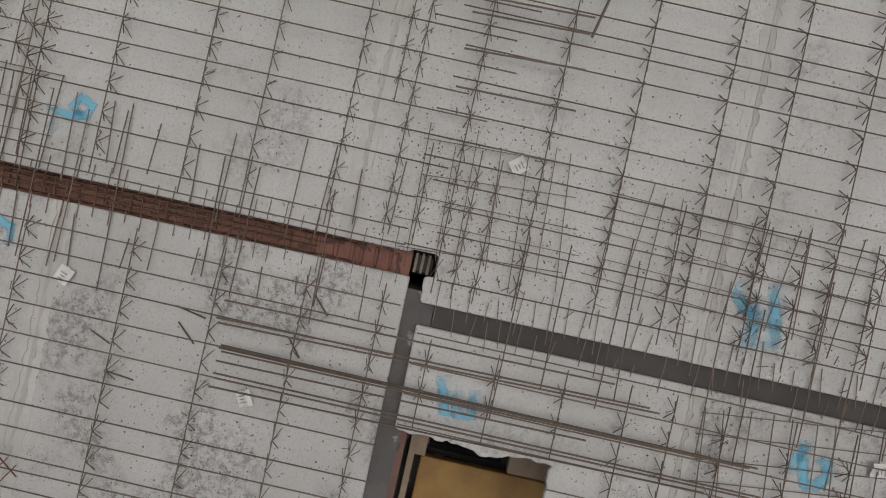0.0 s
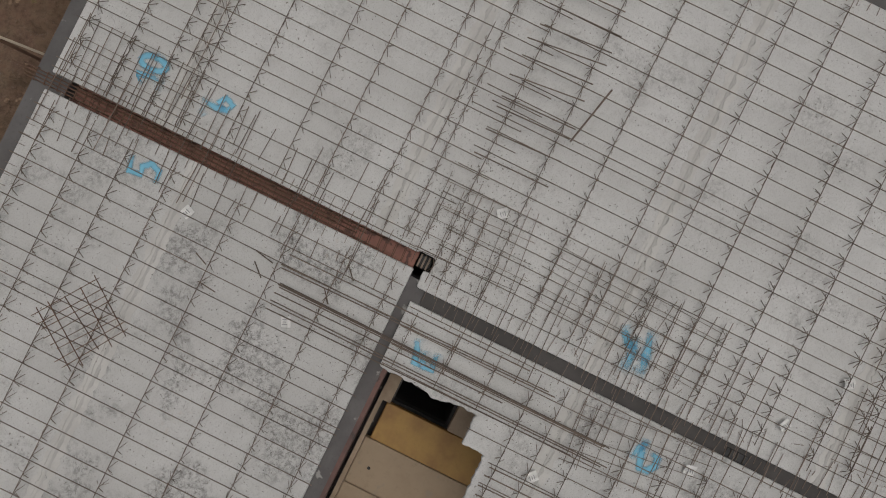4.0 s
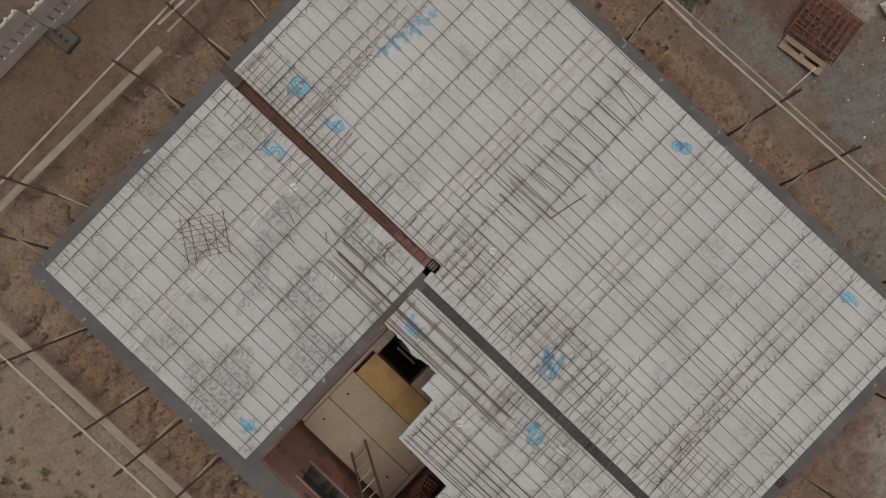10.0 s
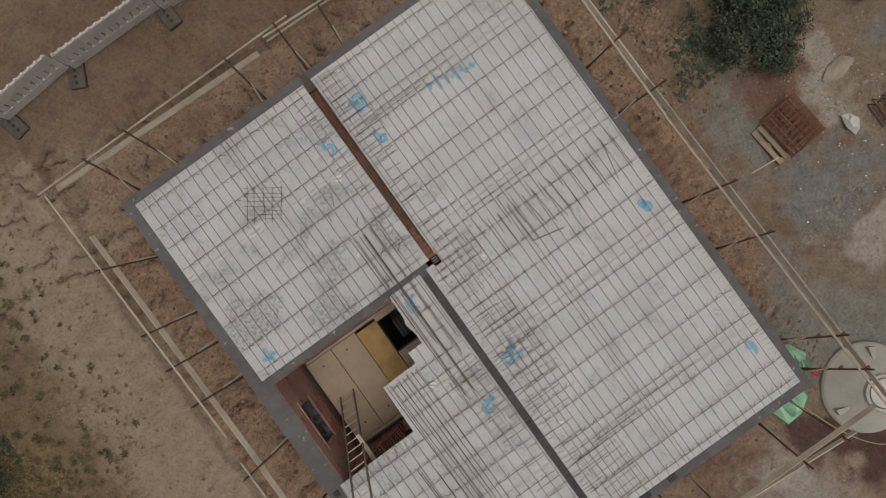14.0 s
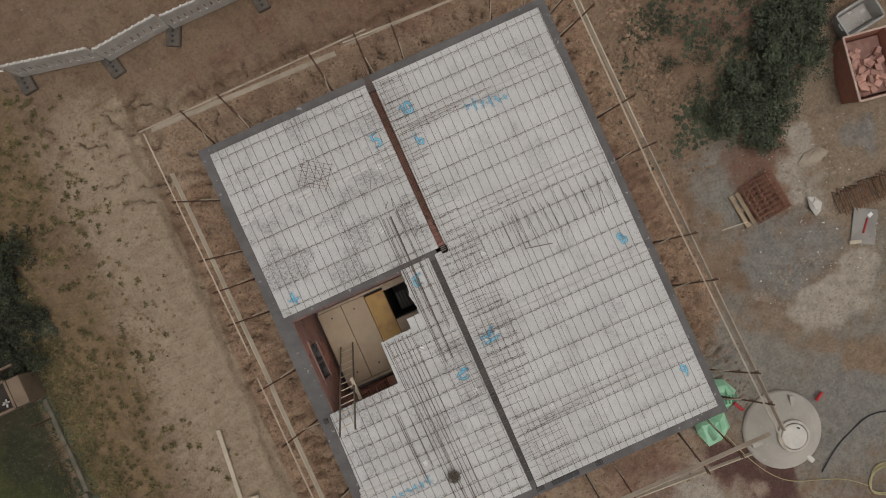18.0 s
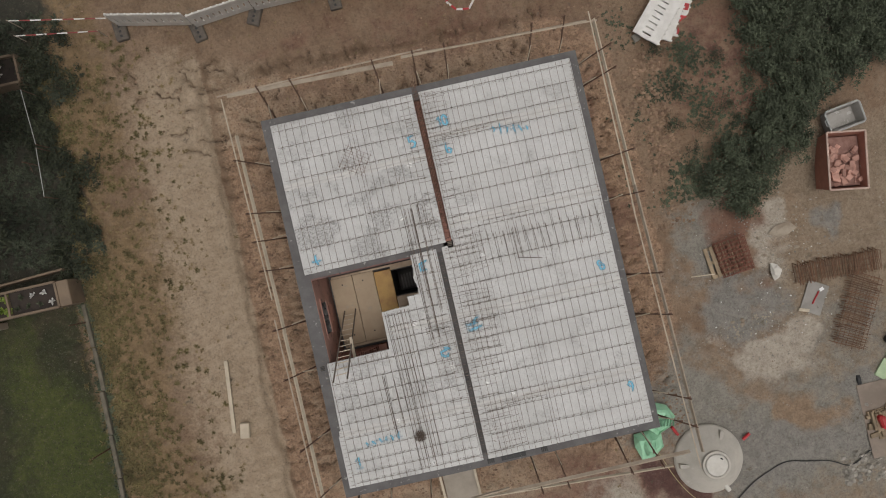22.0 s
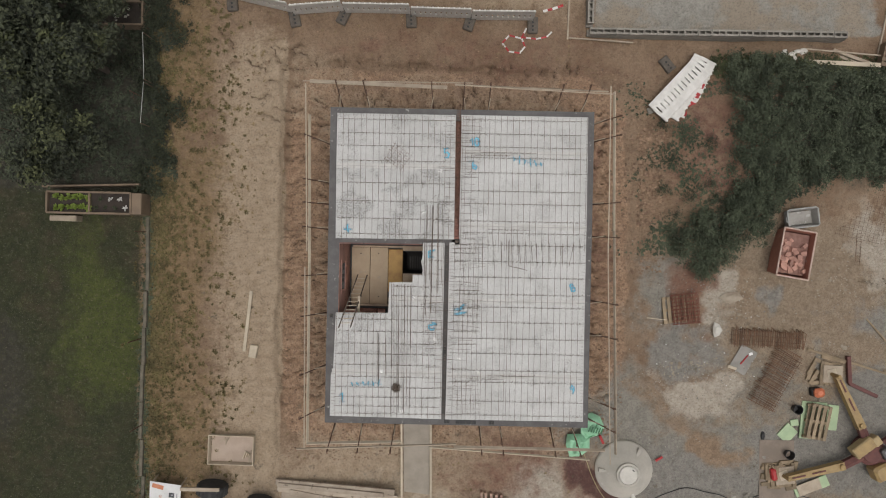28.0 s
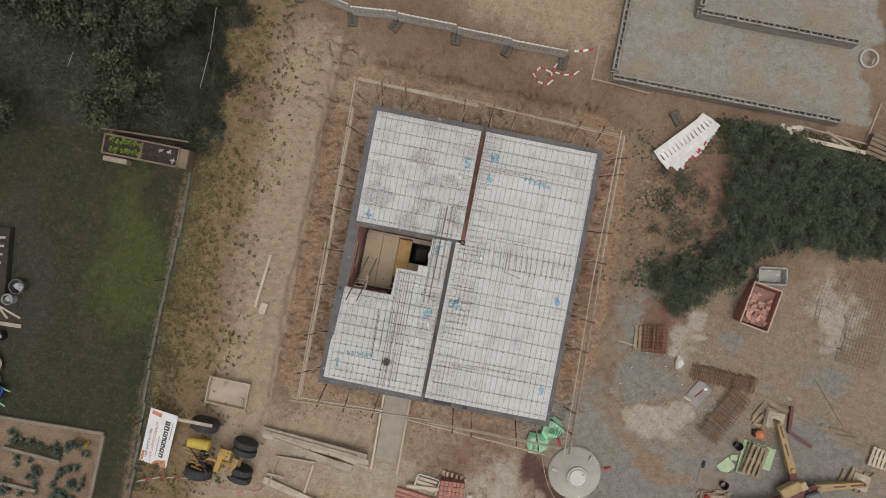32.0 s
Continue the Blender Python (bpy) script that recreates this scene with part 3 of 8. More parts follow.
    zones["red"] = np.maximum.reduce([0.65 * blob(x, y, 1.8, -8.2, 2.6, 1.2), 0.55 * blob(x, y, 1.4, 6.9, 4.2, 1.2, 0, 1.0), 0.45 * blob(x, y, -3.2, 7.2, 1.4, 0.5), 0.5 * blob(x, y, 4.9, 0.2, 0.5, 3.8), 0.45 * blob(x, y, -2.8, 5.2, 1.8, 0.6), 0.6 * blob(x, y, 5.2, 3.4, 0.6, 1.4), 0.35 * blob(x, y, 8.5, 3.0, 1.2, 1.9), 0.62 * blob(x, y, 9.5, 3.9, 1.6, 2.6, 0, 0.8), 1.1 * blob(x, y, 8.65, -1.65, 1.0, 0.9), 0.6 * blob(x, y, 5.0, -9.0, 0.6, 1.0), 1.0 * blob(x, y, 8.9, -2.95, 0.8, 0.4), 0.8 * blob(x, y, 8.6, -1.1, 0.4, 0.4), 0.5 * blob(x, y, 5.1, -0.6, 0.5, 1.8), 0.45 * blob(x, y, 2.6, -9.3, 0.8, 0.7)])
    zones["wine"] = np.maximum(1.0 * blob(x, y, 5.2, -9.35, 0.33, 0.8, 14, 0.5), 0.4 * blob(x, y, 9.0, 3.1, 0.5, 1.8, 0, 0.6))
    # colour darkens the dug lines, adding shade to their depth
    zones["crack_shade"] = 0.75 * crack_mask
    zones["dug"] = np.clip((2.15 - d + 0.5 * (wob - 0.5)) / 0.3, 0, 1)
    zones["weedy"] = np.clip((-7.9 - x + 2.2 * (wob2 - 0.5)) / 1.9, 0, 1) * np.clip((x + 11.3) / 0.3, 0, 1) * 0.95
    zones["green"] = 0.95 * blob(x, y, -12.8, -2.9, 1.5, 2.8, 10)
    zones["lawn"] = np.clip((-11.15 - x) / 0.35, 0, 1) * np.where((x < -12.5) & (y < -10.15), 0.0, 1.0)
    zones["slab"] = np.clip((x - 4.9) / 0.15, 0, 1) * np.clip((15.6 - x + 2 * (wob - 0.5)) / 0.5, 0, 1) * np.clip((y - 8.05) / 0.15, 0, 1)
    # darker ground beneath the garden trees, the mound bushes and the western clutter
    zones["dark_floor"] = np.maximum.reduce([np.clip((-10.25 - x + 1.9 * (wob - 0.5)) / 0.8, 0, 1) * np.clip((y - 1.4) / 0.5, 0, 1), 0.8 * blob(x, y, 13.6, 4.4, 2.6, 2.4), 1.0 * blob(x, y, -17.4, -5.5, 1.7, 4.2)])
    for name, values in zones.items():
        layer = data.attributes.new(name, "FLOAT", "POINT")
        layer.data.foreach_set("value", np.asarray(values, np.float32))
    data.materials.append(SOIL)
    data.update()
    return tagged(new("ground", data), "bare brown building-site soil with sand, gravel and lawn", "ground", kind="structure")


build_ground()


# ---- the house: walls, floor, stair void ----
def wall(name, x0, x1, y0, y1, z0, z1, material, label):
    m = Mesh().box(((x0 + x1) / 2, (y0 + y1) / 2, (z0 + z1) / 2), (x1 - x0, y1 - y0, z1 - z0))
    return tagged(new(name, mesh_of(m, name, material)), label, "wall", kind="structure")


BOTTOM = -0.9
wall("wall_north", WEST, EAST, NORTH - WALL, NORTH, BOTTOM, WALL_TOP, MORTAR, "clay block outer wall levelled with grey mortar")
def wall_with_opening(name, x0, x1, y0, y1, along, a0, a1, z0, z1, label):
    """A wall from BOTTOM to WALL_TOP with one opening a0..a1 along x or y, z0..z1 in height."""
    m = Mesh()
    lo, hi = (x0, x1) if along == "x" else (y0, y1)
    for u0, u1, w0, w1 in ((lo, a0, BOTTOM, WALL_TOP), (a1, hi, BOTTOM, WALL_TOP), (a0, a1, BOTTOM, z0), (a0, a1, z1, WALL_TOP)):
        b = (u0, u1, y0, y1) if along == "x" else (x0, x1, u0, u1)
        m.box(((b[0] + b[1]) / 2, (b[2] + b[3]) / 2, (w0 + w1) / 2), (b[1] - b[0], b[3] - b[2], w1 - w0))
    return tagged(new(name, mesh_of(m, name, MORTAR)), label, "wall", kind="structure")


# unseen door opening, made wider than the gangway to let daylight in
wall_with_opening("wall_south", WEST, EAST, SOUTH, SOUTH + WALL, "x", -3.2, -0.89, 0.45, 2.6, "clay block outer wall with a door opening widened for daylight")
wall("wall_east", EAST - WALL, EAST, SOUTH + WALL, NORTH - WALL, BOTTOM, WALL_TOP, MORTAR, "clay block outer wall levelled with grey mortar")
NICHE = (-1.62, -0.74, 1.64, 2.42)                       # y0, y1, z0, z1 of the slot left open in the west wall
wm = Mesh()
for a0, a1, b0, b1, c0, c1 in ((0.0, 0.18, SOUTH + WALL, NORTH - WALL, BOTTOM, WALL_TOP), (0.18, WALL, SOUTH + WALL, NICHE[0], BOTTOM, WALL_TOP), (0.18, WALL, NICHE[1], NORTH - WALL, BOTTOM, WALL_TOP),
                               (0.18, WALL, NICHE[0], NICHE[1], BOTTOM, NICHE[2]), (0.18, WALL, NICHE[0], NICHE[1], NICHE[3], WALL_TOP)):
    wm.box((WEST + (a0 + a1) / 2, (b0 + b1) / 2, (c0 + c1) / 2), (a1 - a0, b1 - b0, c1 - c0))
west_wall = tagged(new("wall_west", mesh_of(wm, "wall_west", MORTAR)), "clay block outer wall levelled with grey mortar", "wall", kind="structure")
fm = Mesh()
for b0, b1, c0, c1 in ((-2.64, NICHE[0], FLOOR, WALL_TOP - 0.03), (NICHE[1], -0.082, FLOOR, WALL_TOP - 0.03), (NICHE[0], NICHE[1], FLOOR, NICHE[2]), (NICHE[0], NICHE[1], NICHE[3], WALL_TOP - 0.03)):
    fm.box((WEST + WALL + 0.0065, (b0 + b1) / 2, (c0 + c1) / 2), (0.011, b1 - b0, c1 - c0))
tagged(new("wall_west_face", mesh_of(fm, "wall_west_face", BRICK_DUST)), "dusty red clay face of the outer wall", "wall", kind="structure")
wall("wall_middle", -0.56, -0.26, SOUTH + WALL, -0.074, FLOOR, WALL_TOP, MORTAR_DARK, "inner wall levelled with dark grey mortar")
wall("wall_stair", WEST + WALL, -0.26, -0.07, 0.16, FLOOR, WALL_TOP, MORTAR, "inner wall beside the stair opening")
# the clay face of the stair wall under its mortar bed, darkened for shade
wall("wall_stair_face", WEST + WALL, -0.58, -0.079, -0.032, FLOOR, WALL_TOP + 0.003, BRICK_SHADED, "reddish clay block face of the stair wall, darkened for shade")


def slab_piece(m, x0, x1, y0, y1, z0, z1):
    m.box(((x0 + x1) / 2, (y0 + y1) / 2, (z0 + z1) / 2), (x1 - x0, y1 - y0, z1 - z0))


VX0, VX1, VY0, VY1 = -2.0, -1.15, -1.1, -0.32
fl = Mesh()
slab_piece(fl, WEST + WALL, VX0, SOUTH + WALL, NORTH - WALL, FLOOR - 0.2, FLOOR)
slab_piece(fl, VX1, EAST - WALL, SOUTH + WALL, NORTH - WALL, FLOOR - 0.2, FLOOR)
slab_piece(fl, VX0, VX1, SOUTH + WALL, VY0, FLOOR - 0.2, FLOOR)
slab_piece(fl, VX0, VX1, VY1, NORTH - WALL, FLOOR - 0.2, FLOOR)
tagged(new("floor", mesh_of(fl, "floor", MORTAR)), "grey concrete floor inside the shell", "floor", kind="structure")
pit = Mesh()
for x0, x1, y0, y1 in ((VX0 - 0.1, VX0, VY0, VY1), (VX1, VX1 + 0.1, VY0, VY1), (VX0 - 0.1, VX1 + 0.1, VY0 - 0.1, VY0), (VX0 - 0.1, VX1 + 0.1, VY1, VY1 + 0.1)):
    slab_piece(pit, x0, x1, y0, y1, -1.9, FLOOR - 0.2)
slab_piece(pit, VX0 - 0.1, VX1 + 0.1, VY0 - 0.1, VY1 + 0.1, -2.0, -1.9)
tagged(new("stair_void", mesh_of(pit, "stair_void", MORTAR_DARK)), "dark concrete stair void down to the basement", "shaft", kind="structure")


# ---- precast floor panels ----
rng = random.Random(5)


PANELS = []


def panel(outline, material, label):
    m = Mesh().prism(outline, TOP - SLAB, TOP)
    ob = solid("precast_panel", m, material, label, "floor panel", "precast floor panels")
    bev = ob.modifiers.new("edge", "BEVEL")
    bev.width, bev.segments, bev.limit_method = 0.008, 1, "ANGLE"
    xs, ys = [p[0] for p in outline], [p[1] for p in outline]
    PANELS.append((ob, min(xs), max(xs), min(ys), max(ys)))
    return ob


def ragged(points, step, amount):
    """A broken edge: extra points along a line, pushed about."""
    out = []
    for (x0, y0), (x1, y1) in zip(points, points[1:]):
        n = max(1, int(math.hypot(x1 - x0, y1 - y0) / step))
        for k in range(n):
            t = k / n
            out.append((x0 + (x1 - x0) * t + rng.uniform(-amount, amount), y0 + (y1 - y0) * t + rng.uniform(-amount, amount)))
    return out + [points[-1]]


PALE = "pale grey precast concrete floor panel on the walls"
E1 = 4.10
panel([(-0.02, 2.985), (E1 - 0.02, 2.985), (E1 - 0.02, 4.165), (-0.02, 4.165)], CONCRETE, PALE)
panel([(-0.02, 0.605), (E1, 0.605), (E1 - 0.01, 2.915), (-0.02, 2.915)], CONCRETE, PALE)
panel([(-0.33, -1.805), (E1, -1.805), (E1, 0.535), (-0.02, 0.535), (-0.02, 0.17), (0.0, 0.15), (0.0, -0.01), (-0.02, -0.03), (-0.15, -0.03), *ragged([(-0.16, 0.03), (-0.31, 0.03)], 0.03, 0.008), (-0.33, 0.02)], CONCRETE, PALE)
panel([(-0.34, -4.245), (E1 + 0.01, -4.245), (E1, -1.875), (-0.33, -1.875)], CONCRETE, PALE)
panel([(-0.35, -5.715), (E1 + 0.02, -5.70), (E1 + 0.01, -4.315), (-0.34, -4.315)], CONCRETE, PALE)
panel([(-4.04, 2.505), (-0.19, 2.505), (-0.2, 4.155), (-4.04, 4.155)], CONCRETE_WORN, PALE)
panel([(-4.02, 0.10), (-0.18, 0.13), (-0.19, 2.435), (-4.04, 2.435)], CONCRETE_STAINED, "pale precast concrete floor panel with grey damp blotches")
panel([*ragged([(-1.18, 0.02), (-1.19, -0.46), (-1.23, -0.56), (-1.19, -0.8), (-1.18, -1.04), (-1.49, -1.05), (-1.50, -1.28), (-2.25, -1.30)], 0.035, 0.012), (-2.26, -1.805), (-0.48, -1.805), (-0.48, 0.02)], CONCRETE, "pale precast concrete floor panel broken at the stair opening")
panel([(-2.26, -1.875), (-2.27, -2.29), (-3.97, -2.31), (-4.02, -4.195), (-0.485, -4.195), (-0.48, -1.875)], CONCRETE_WORN, PALE)
panel([(-4.10, -5.67), (-4.09, -4.265), (-0.485, -4.265), (-0.48, -5.71)], CONCRETE, PALE)


# ---- trowelled joints between the panels ----
def joint(y, x0, x1, side):
    """A shallow pale groove of filler; a darker strip along one side paints its shade."""
    j = thing("panel_joint", "pale trowelled mortar joint between concrete panels", "joint", "panel joints")
    for name, ya, yb, za, zb, jag, mat in (("filler", -0.036, 0.040, TOP - 0.003, TOP - 0.009, 0.004, JOINT_PALE), ("groove", -0.030, 0.004, TOP - 0.001, TOP - 0.006, 0.004, JOINT_GREY),
                                           ("smear", 0.036, 0.075, TOP + 0.0025, TOP + 0.0015, 0.016, JOINT_PALE), ("smear", -0.085, -0.032, TOP + 0.002, TOP + 0.0025, 0.018, JOINT_PALE)):
        m = Mesh()
        n = int((x1 - x0) / 0.045)
        wave, phase = rng.uniform(0.002, 0.006), rng.uniform(0, 6)
        for i in range(n + 1):
            x = x0 + (x1 - x0) * i / n
            c = wave * math.sin(x * 5 + phase) if name == "groove" else 0.0
            lo, hi = side * (ya + c + rng.uniform(-jag, jag)), side * (yb + c + rng.uniform(-jag, jag))
            m.v += [(x, y + lo, za), (x, y + (lo + hi) / 2, (za + zb) / 2), (x, y + hi, za), (x, y + hi, TOP - 0.03), (x, y + lo, TOP - 0.03)]
        for i in range(n):
            a, b = 5 * i, 5 * i + 5
            for u in range(5):
                v = (u + 1) % 5
                m.f.append((a + u, b + u, b + v, a + v))
        part(name, m, mat, j)


for y, x0, x1, side in ((2.95, -0.02, 4.08, 1), (0.57, -0.02, 4.10, -1), (-1.84, -0.33, 4.10, 1), (-4.28, -0.34, 4.11, -1), (2.47, -4.04, -0.19, 1), (-1.84, -2.26, -0.48, 1), (-4.23, -4.06, -0.485, -1)):
    joint(y, x0, x1, side)


# ---- lattice girders cast into the panels ----
CHORD = TOP + 0.095


def girder(y, x0, x1):
    """A top chord with two rows of slanting wires, held by the panel that it is cast into."""
    mid = (x0 + x1) / 2
    home = min(PANELS, key=lambda p: max(p[1] - mid, mid - p[2], 0) + max(p[3] - y, y - p[4], 0))[0]
    g = part("lattice_girder", Mesh().bar((x0, y, CHORD), (x1, y, CHORD), 0.0042, 5), STEEL, home, "dark steel lattice girder")
    shift = rng.uniform(0.02, 0.12)
    for side in (-1, 1):
        m = Mesh()
        x = x0 + shift + 0.008 * side
        while x + 0.2 < x1:
            up, a, b = (x + 0.1, y, CHORD), (x + rng.uniform(-0.012, 0.012), y + side * 0.042, TOP - 0.05), (x + 0.2, y + side * 0.042, TOP - 0.05)
            m.bar(a, up, 0.0033, 4).bar(up, b, 0.0033, 4)
            # a twist of tie wire at the node
            if rng.random() < 0.6:
                c = Vector((x + 0.1 + rng.uniform(-0.03, 0.03), y + side * rng.uniform(0.0, 0.02), CHORD - rng.uniform(0.0, 0.02)))
                m.bar(c, c + Vector((rng.uniform(-0.05, 0.05), side * rng.uniform(0.01, 0.05), rng.uniform(-0.05, 0.0))), 0.0026, 3)
            x += 0.2
        part("diagonal", m, STEEL, g)
    return g


for y in (4.0, 3.55, 3.13, 2.78, 2.30, 1.71, 1.30, 0.74):
    girder(y, 0.03, E1 - 0.05)
for y in (0.36, -0.03, -0.56, -1.07, -1.62, -2.03, -2.52, -3.05, -3.53, -4.08, -4.46, -5.08, -5.53):
    girder(y, -0.25 if y < 0 else 0.06, E1 - 0.04)
for y in (3.95, 3.51, 3.10, 2.62, 1.91, 1.32, 0.76, 0.26):
    girder(y, -3.98, -0.25)
for y in (-2.50, -2.89, -3.28, -3.62, -3.97, -4.36, -4.70, -5.02, -5.31, -5.55):
    girder(y, -3.95, -0.54)
for y in (-0.10, -0.55, -1.00):
    girder(y, -1.12, -0.54)
for y in (-1.42, -1.72, -2.06):
    girder(y, -2.18, -0.54)
for y, x0, x1 in ((2.95, 0.6, 2.4), (-4.25, 0.9, 2.7), (2.86, 0.3, 1.6), (-4.36, 0.3, 1.5), (0.47, 0.9, 2.3)):
    girder(y, x0, x1)
# short girders let in between the others along the wall joint
for y in (0.16, -0.16, -0.30, -1.51, -2.08, -2.32, -2.84, -3.25):
    girder(y, 0.03 if y > 0 else -0.26, 0.68 + rng.uniform(-0.04, 0.04))


# ---- reinforcing bars laid over the girders ----
def rebar(p, q, r=0.0045, material=STEEL, label="straight ribbed reinforcing bar laid over the girders", group="laid reinforcing bars"):
    return solid("reinforcing_bar", Mesh().bar(p, q, r, 5), material, label, "rebar", group)


LAY = CHORD + 0.011
def laid(x, y0, y1, r=0.0045):
    dx = rng.uniform(-0.012, 0.012)
    return rebar((x + dx, y0, LAY + rng.uniform(-0.002, 0.002)), (x - dx, y1, LAY + rng.uniform(-0.002, 0.002)), r)


BAR = 0.0051
BARS_SOUTH = (-0.15, 0.03, 0.15, 0.30, 0.46, 0.615, 0.757, 0.925, 1.136, 1.36, 1.51, 1.595, 1.716, 1.893, 2.095, 2.30, 2.475, 2.68, 2.87, 3.08, 3.28, 3.47, 3.67, 3.86)
BARS_NORTH = (0.03, 0.13, 0.335, 0.567, 0.748, 0.898, 1.06, 1.257, 1.454, 1.66, 1.857, 2.035, 2.24, 2.44, 2.65, 2.86, 3.06, 3.25, 3.46, 3.66, 3.84, 4.03)
BARS_WEST = (-0.36, -0.52, -0.685, -0.878, -1.079, -1.275, -1.517, -1.677, -1.86, -1.945, -2.067, -2.254, -2.465, -2.65, -2.84, -3.07, -3.24, -3.45, -3.65, -3.815)
for x in BARS_SOUTH:
    laid(x, -5.68, -0.05 if x < 0 else 0.15 + rng.uniform(-0.15, 0.2), BAR)
for x in BARS_NORTH:
    laid(x, -0.05 + rng.uniform(-0.3, 0.1) if x > 0.5 else 0.2, 4.12, BAR)
for x in BARS_WEST:
    laid(x, 0.14 if x > -1.0 else 0.08, 4.12, BAR)
for k in range(18):
    x = -3.92 + 0.2 * k
    laid(x, -5.66, -2.32 if x < -2.28 else (-1.33 if x < -1.5 else (-1.0 if x < -1.2 else 0.0)), BAR)

# thicker spare bars lying in bundles
for x, y0, y1, lean in ((-0.58, 1.25, -1.30, 0.02), (-0.70, 1.28, -1.55, 0.04), (-0.73, 1.26, -1.62, 0.05), (-0.865, 1.21, -2.2, -0.02), (-0.885, 1.22, -2.3, 0.0), (-0.905, 1.20, -2.25, 0.01), (-0.97, 1.22, -1.2, 0.02), (-1.05, 1.22, -2.36, -0.01), (-1.08, 1.21, -2.3, 0.0), (-1.14, 1.23, -2.0, 0.03)):
    rebar((x, y0, LAY + 0.012), (x + lean, y1, LAY + 0.012), 0.0064, STEEL_DARK, "thick dark reinforcing bar lying loose", "spare bars")
for x, lean in ((-2.17, 0.07), (-2.09, 0.08), (-2.0, 0.08), (-1.93, 0.06), (-1.84, 0.09), (-1.75, 0.05), (-1.64, 0.02), (-1.55, 0.05)):
    rebar((x, -1.33 - rng.uniform(0, 0.1), LAY + 0.012), (x + lean, -5.78 + rng.uniform(0, 0.5), LAY + 0.012), 0.0064, STEEL_DARK, "thick dark reinforcing bar lying loose", "spare bars")
for x, y0, y1 in ((-2.60, -2.9, -4.6), (-2.56, -2.95, -4.5), (-2.32, -3.1, -4.3)):
    rebar((x, y0, LAY + 0.012), (x + 0.03, y1, LAY + 0.012), 0.008, STEEL_DARK, "thick dark reinforcing bar lying loose", "spare bars")
for k, (x, lean) in enumerate(((1.08, 0.01), (1.33, 0.03), (1.57, 0.02), (1.68, 0.02), (1.90, 0.08), (2.12, 0.04), (2.29, 0.09), (2.46, 0.05), (2.68, 0.01), (2.90, 0.02), (3.09, 0.0), (3.31, 0.01), (3.68, -0.15), (3.88, 0.01))):
    rebar((x, 0.09 + rng.uniform(-0.04, 0.04), LAY + 0.012), (x + lean, -0.64 + rng.uniform(-0.05, 0.04), LAY + 0.012), 0.0068, STEEL_DARK, "thick dark reinforcing bar lying loose", "spare bars")
# one bar fallen askew
rebar((1.57, -0.68, LAY + 0.02), (2.19, -0.82, LAY + 0.02), 0.010, STEEL, "thick grey bar lying askew on the mesh", "spare bars")
for x0, y0, x1, y1 in ((-0.42, 0.72, -0.55, 0.60), (-0.74, 0.82, -0.86, 0.72), (-0.70, 1.58, -0.74, 1.38), (-0.80, 1.55, -0.92, 1.42), (-0.98, 2.10, -1.04, 1.96), (-1.22, 1.96, -1.24, 1.76)):
    rebar((x0, y0, TOP + 0.012), (x1, y1, TOP + 0.012), 0.006, STEEL, "short offcut of reinforcing bar on the concrete", "bar offcuts")


def cross_bars(n, y0, y1, xa, xb, jitter, label, r=0.0045):
    for k in range(n):
        y = y0 + (y1 - y0) * (k + rng.uniform(0.1, 0.9)) / n
        z = TOP + rng.uniform(0.02, 0.09)
        dy = rng.uniform(-0.03, 0.03)
        rebar((xa + rng.uniform(-jitter, jitter), y, z), (xb + rng.uniform(-jitter, jitter), y + dy, z), r, STEEL, label, "joint bars")


cross_bars(18, 0.25, 4.15, 0.03, 0.48, 0.14, "short bar laid beside the beam joint")
cross_bars(16, 0.25, 4.15, -0.55, -0.24, 0.12, "short bar laid beside the beam joint")
cross_bars(9, 0.6, 4.15, -0.55, 0.45, 0.18, "short bar laid across the beam joint")
cross_bars(16, -5.6, -0.3, -0.85, 0.30, 0.2, "short bar laid across the wall joint")
# wire stubs standing out of the panel edges along the joints
stubs = Mesh()
for k in range(52):
    y = -5.62 + 0.108 * k + rng.uniform(-0.015, 0.015)
    if rng.random() < 0.85:
        stubs.bar((-0.47 - rng.uniform(0.02, 0.10), y, TOP + 0.01), (-0.42 + rng.uniform(0, 0.12), y + rng.uniform(-0.03, 0.03), TOP + 0.02), 0.0035, 4)
    if rng.random() < 0.85:
        stubs.bar((-0.32 - rng.uniform(0.02, 0.12), y + 0.04, TOP + 0.02), (-0.18 + rng.uniform(-0.06, 0.14), y + 0.04 + rng.uniform(-0.03, 0.03), TOP + 0.012), 0.0035, 4)
    if rng.random() < 0.55:
        c = Vector((-0.24 + rng.uniform(-0.05, 0.2), y + 0.02, TOP + 0.05))
        stubs.bar(c, c + Vector((rng.uniform(-0.08, 0.08), rng.uniform(-0.08, 0.08), -0.04)), 0.0033, 4)
for k in range(36):
    y = 0.2 + 0.108 * k + rng.uniform(-0.015, 0.015)
    stubs.bar((-0.22 - rng.uniform(0.02, 0.08), y, TOP + 0.012), (-0.165 + rng.uniform(-0.02, 0.03), y, TOP + 0.02), 0.0035, 4)
    stubs.bar((-0.04, y + 0.05, TOP + 0.02), (0.03 + rng.uniform(0.0, 0.1), y + 0.05, TOP + 0.012), 0.0035, 4)
solid("wire_stubs", stubs, STEEL, "short wire stubs along the joints between panels", "wire ends", kind="stuff")



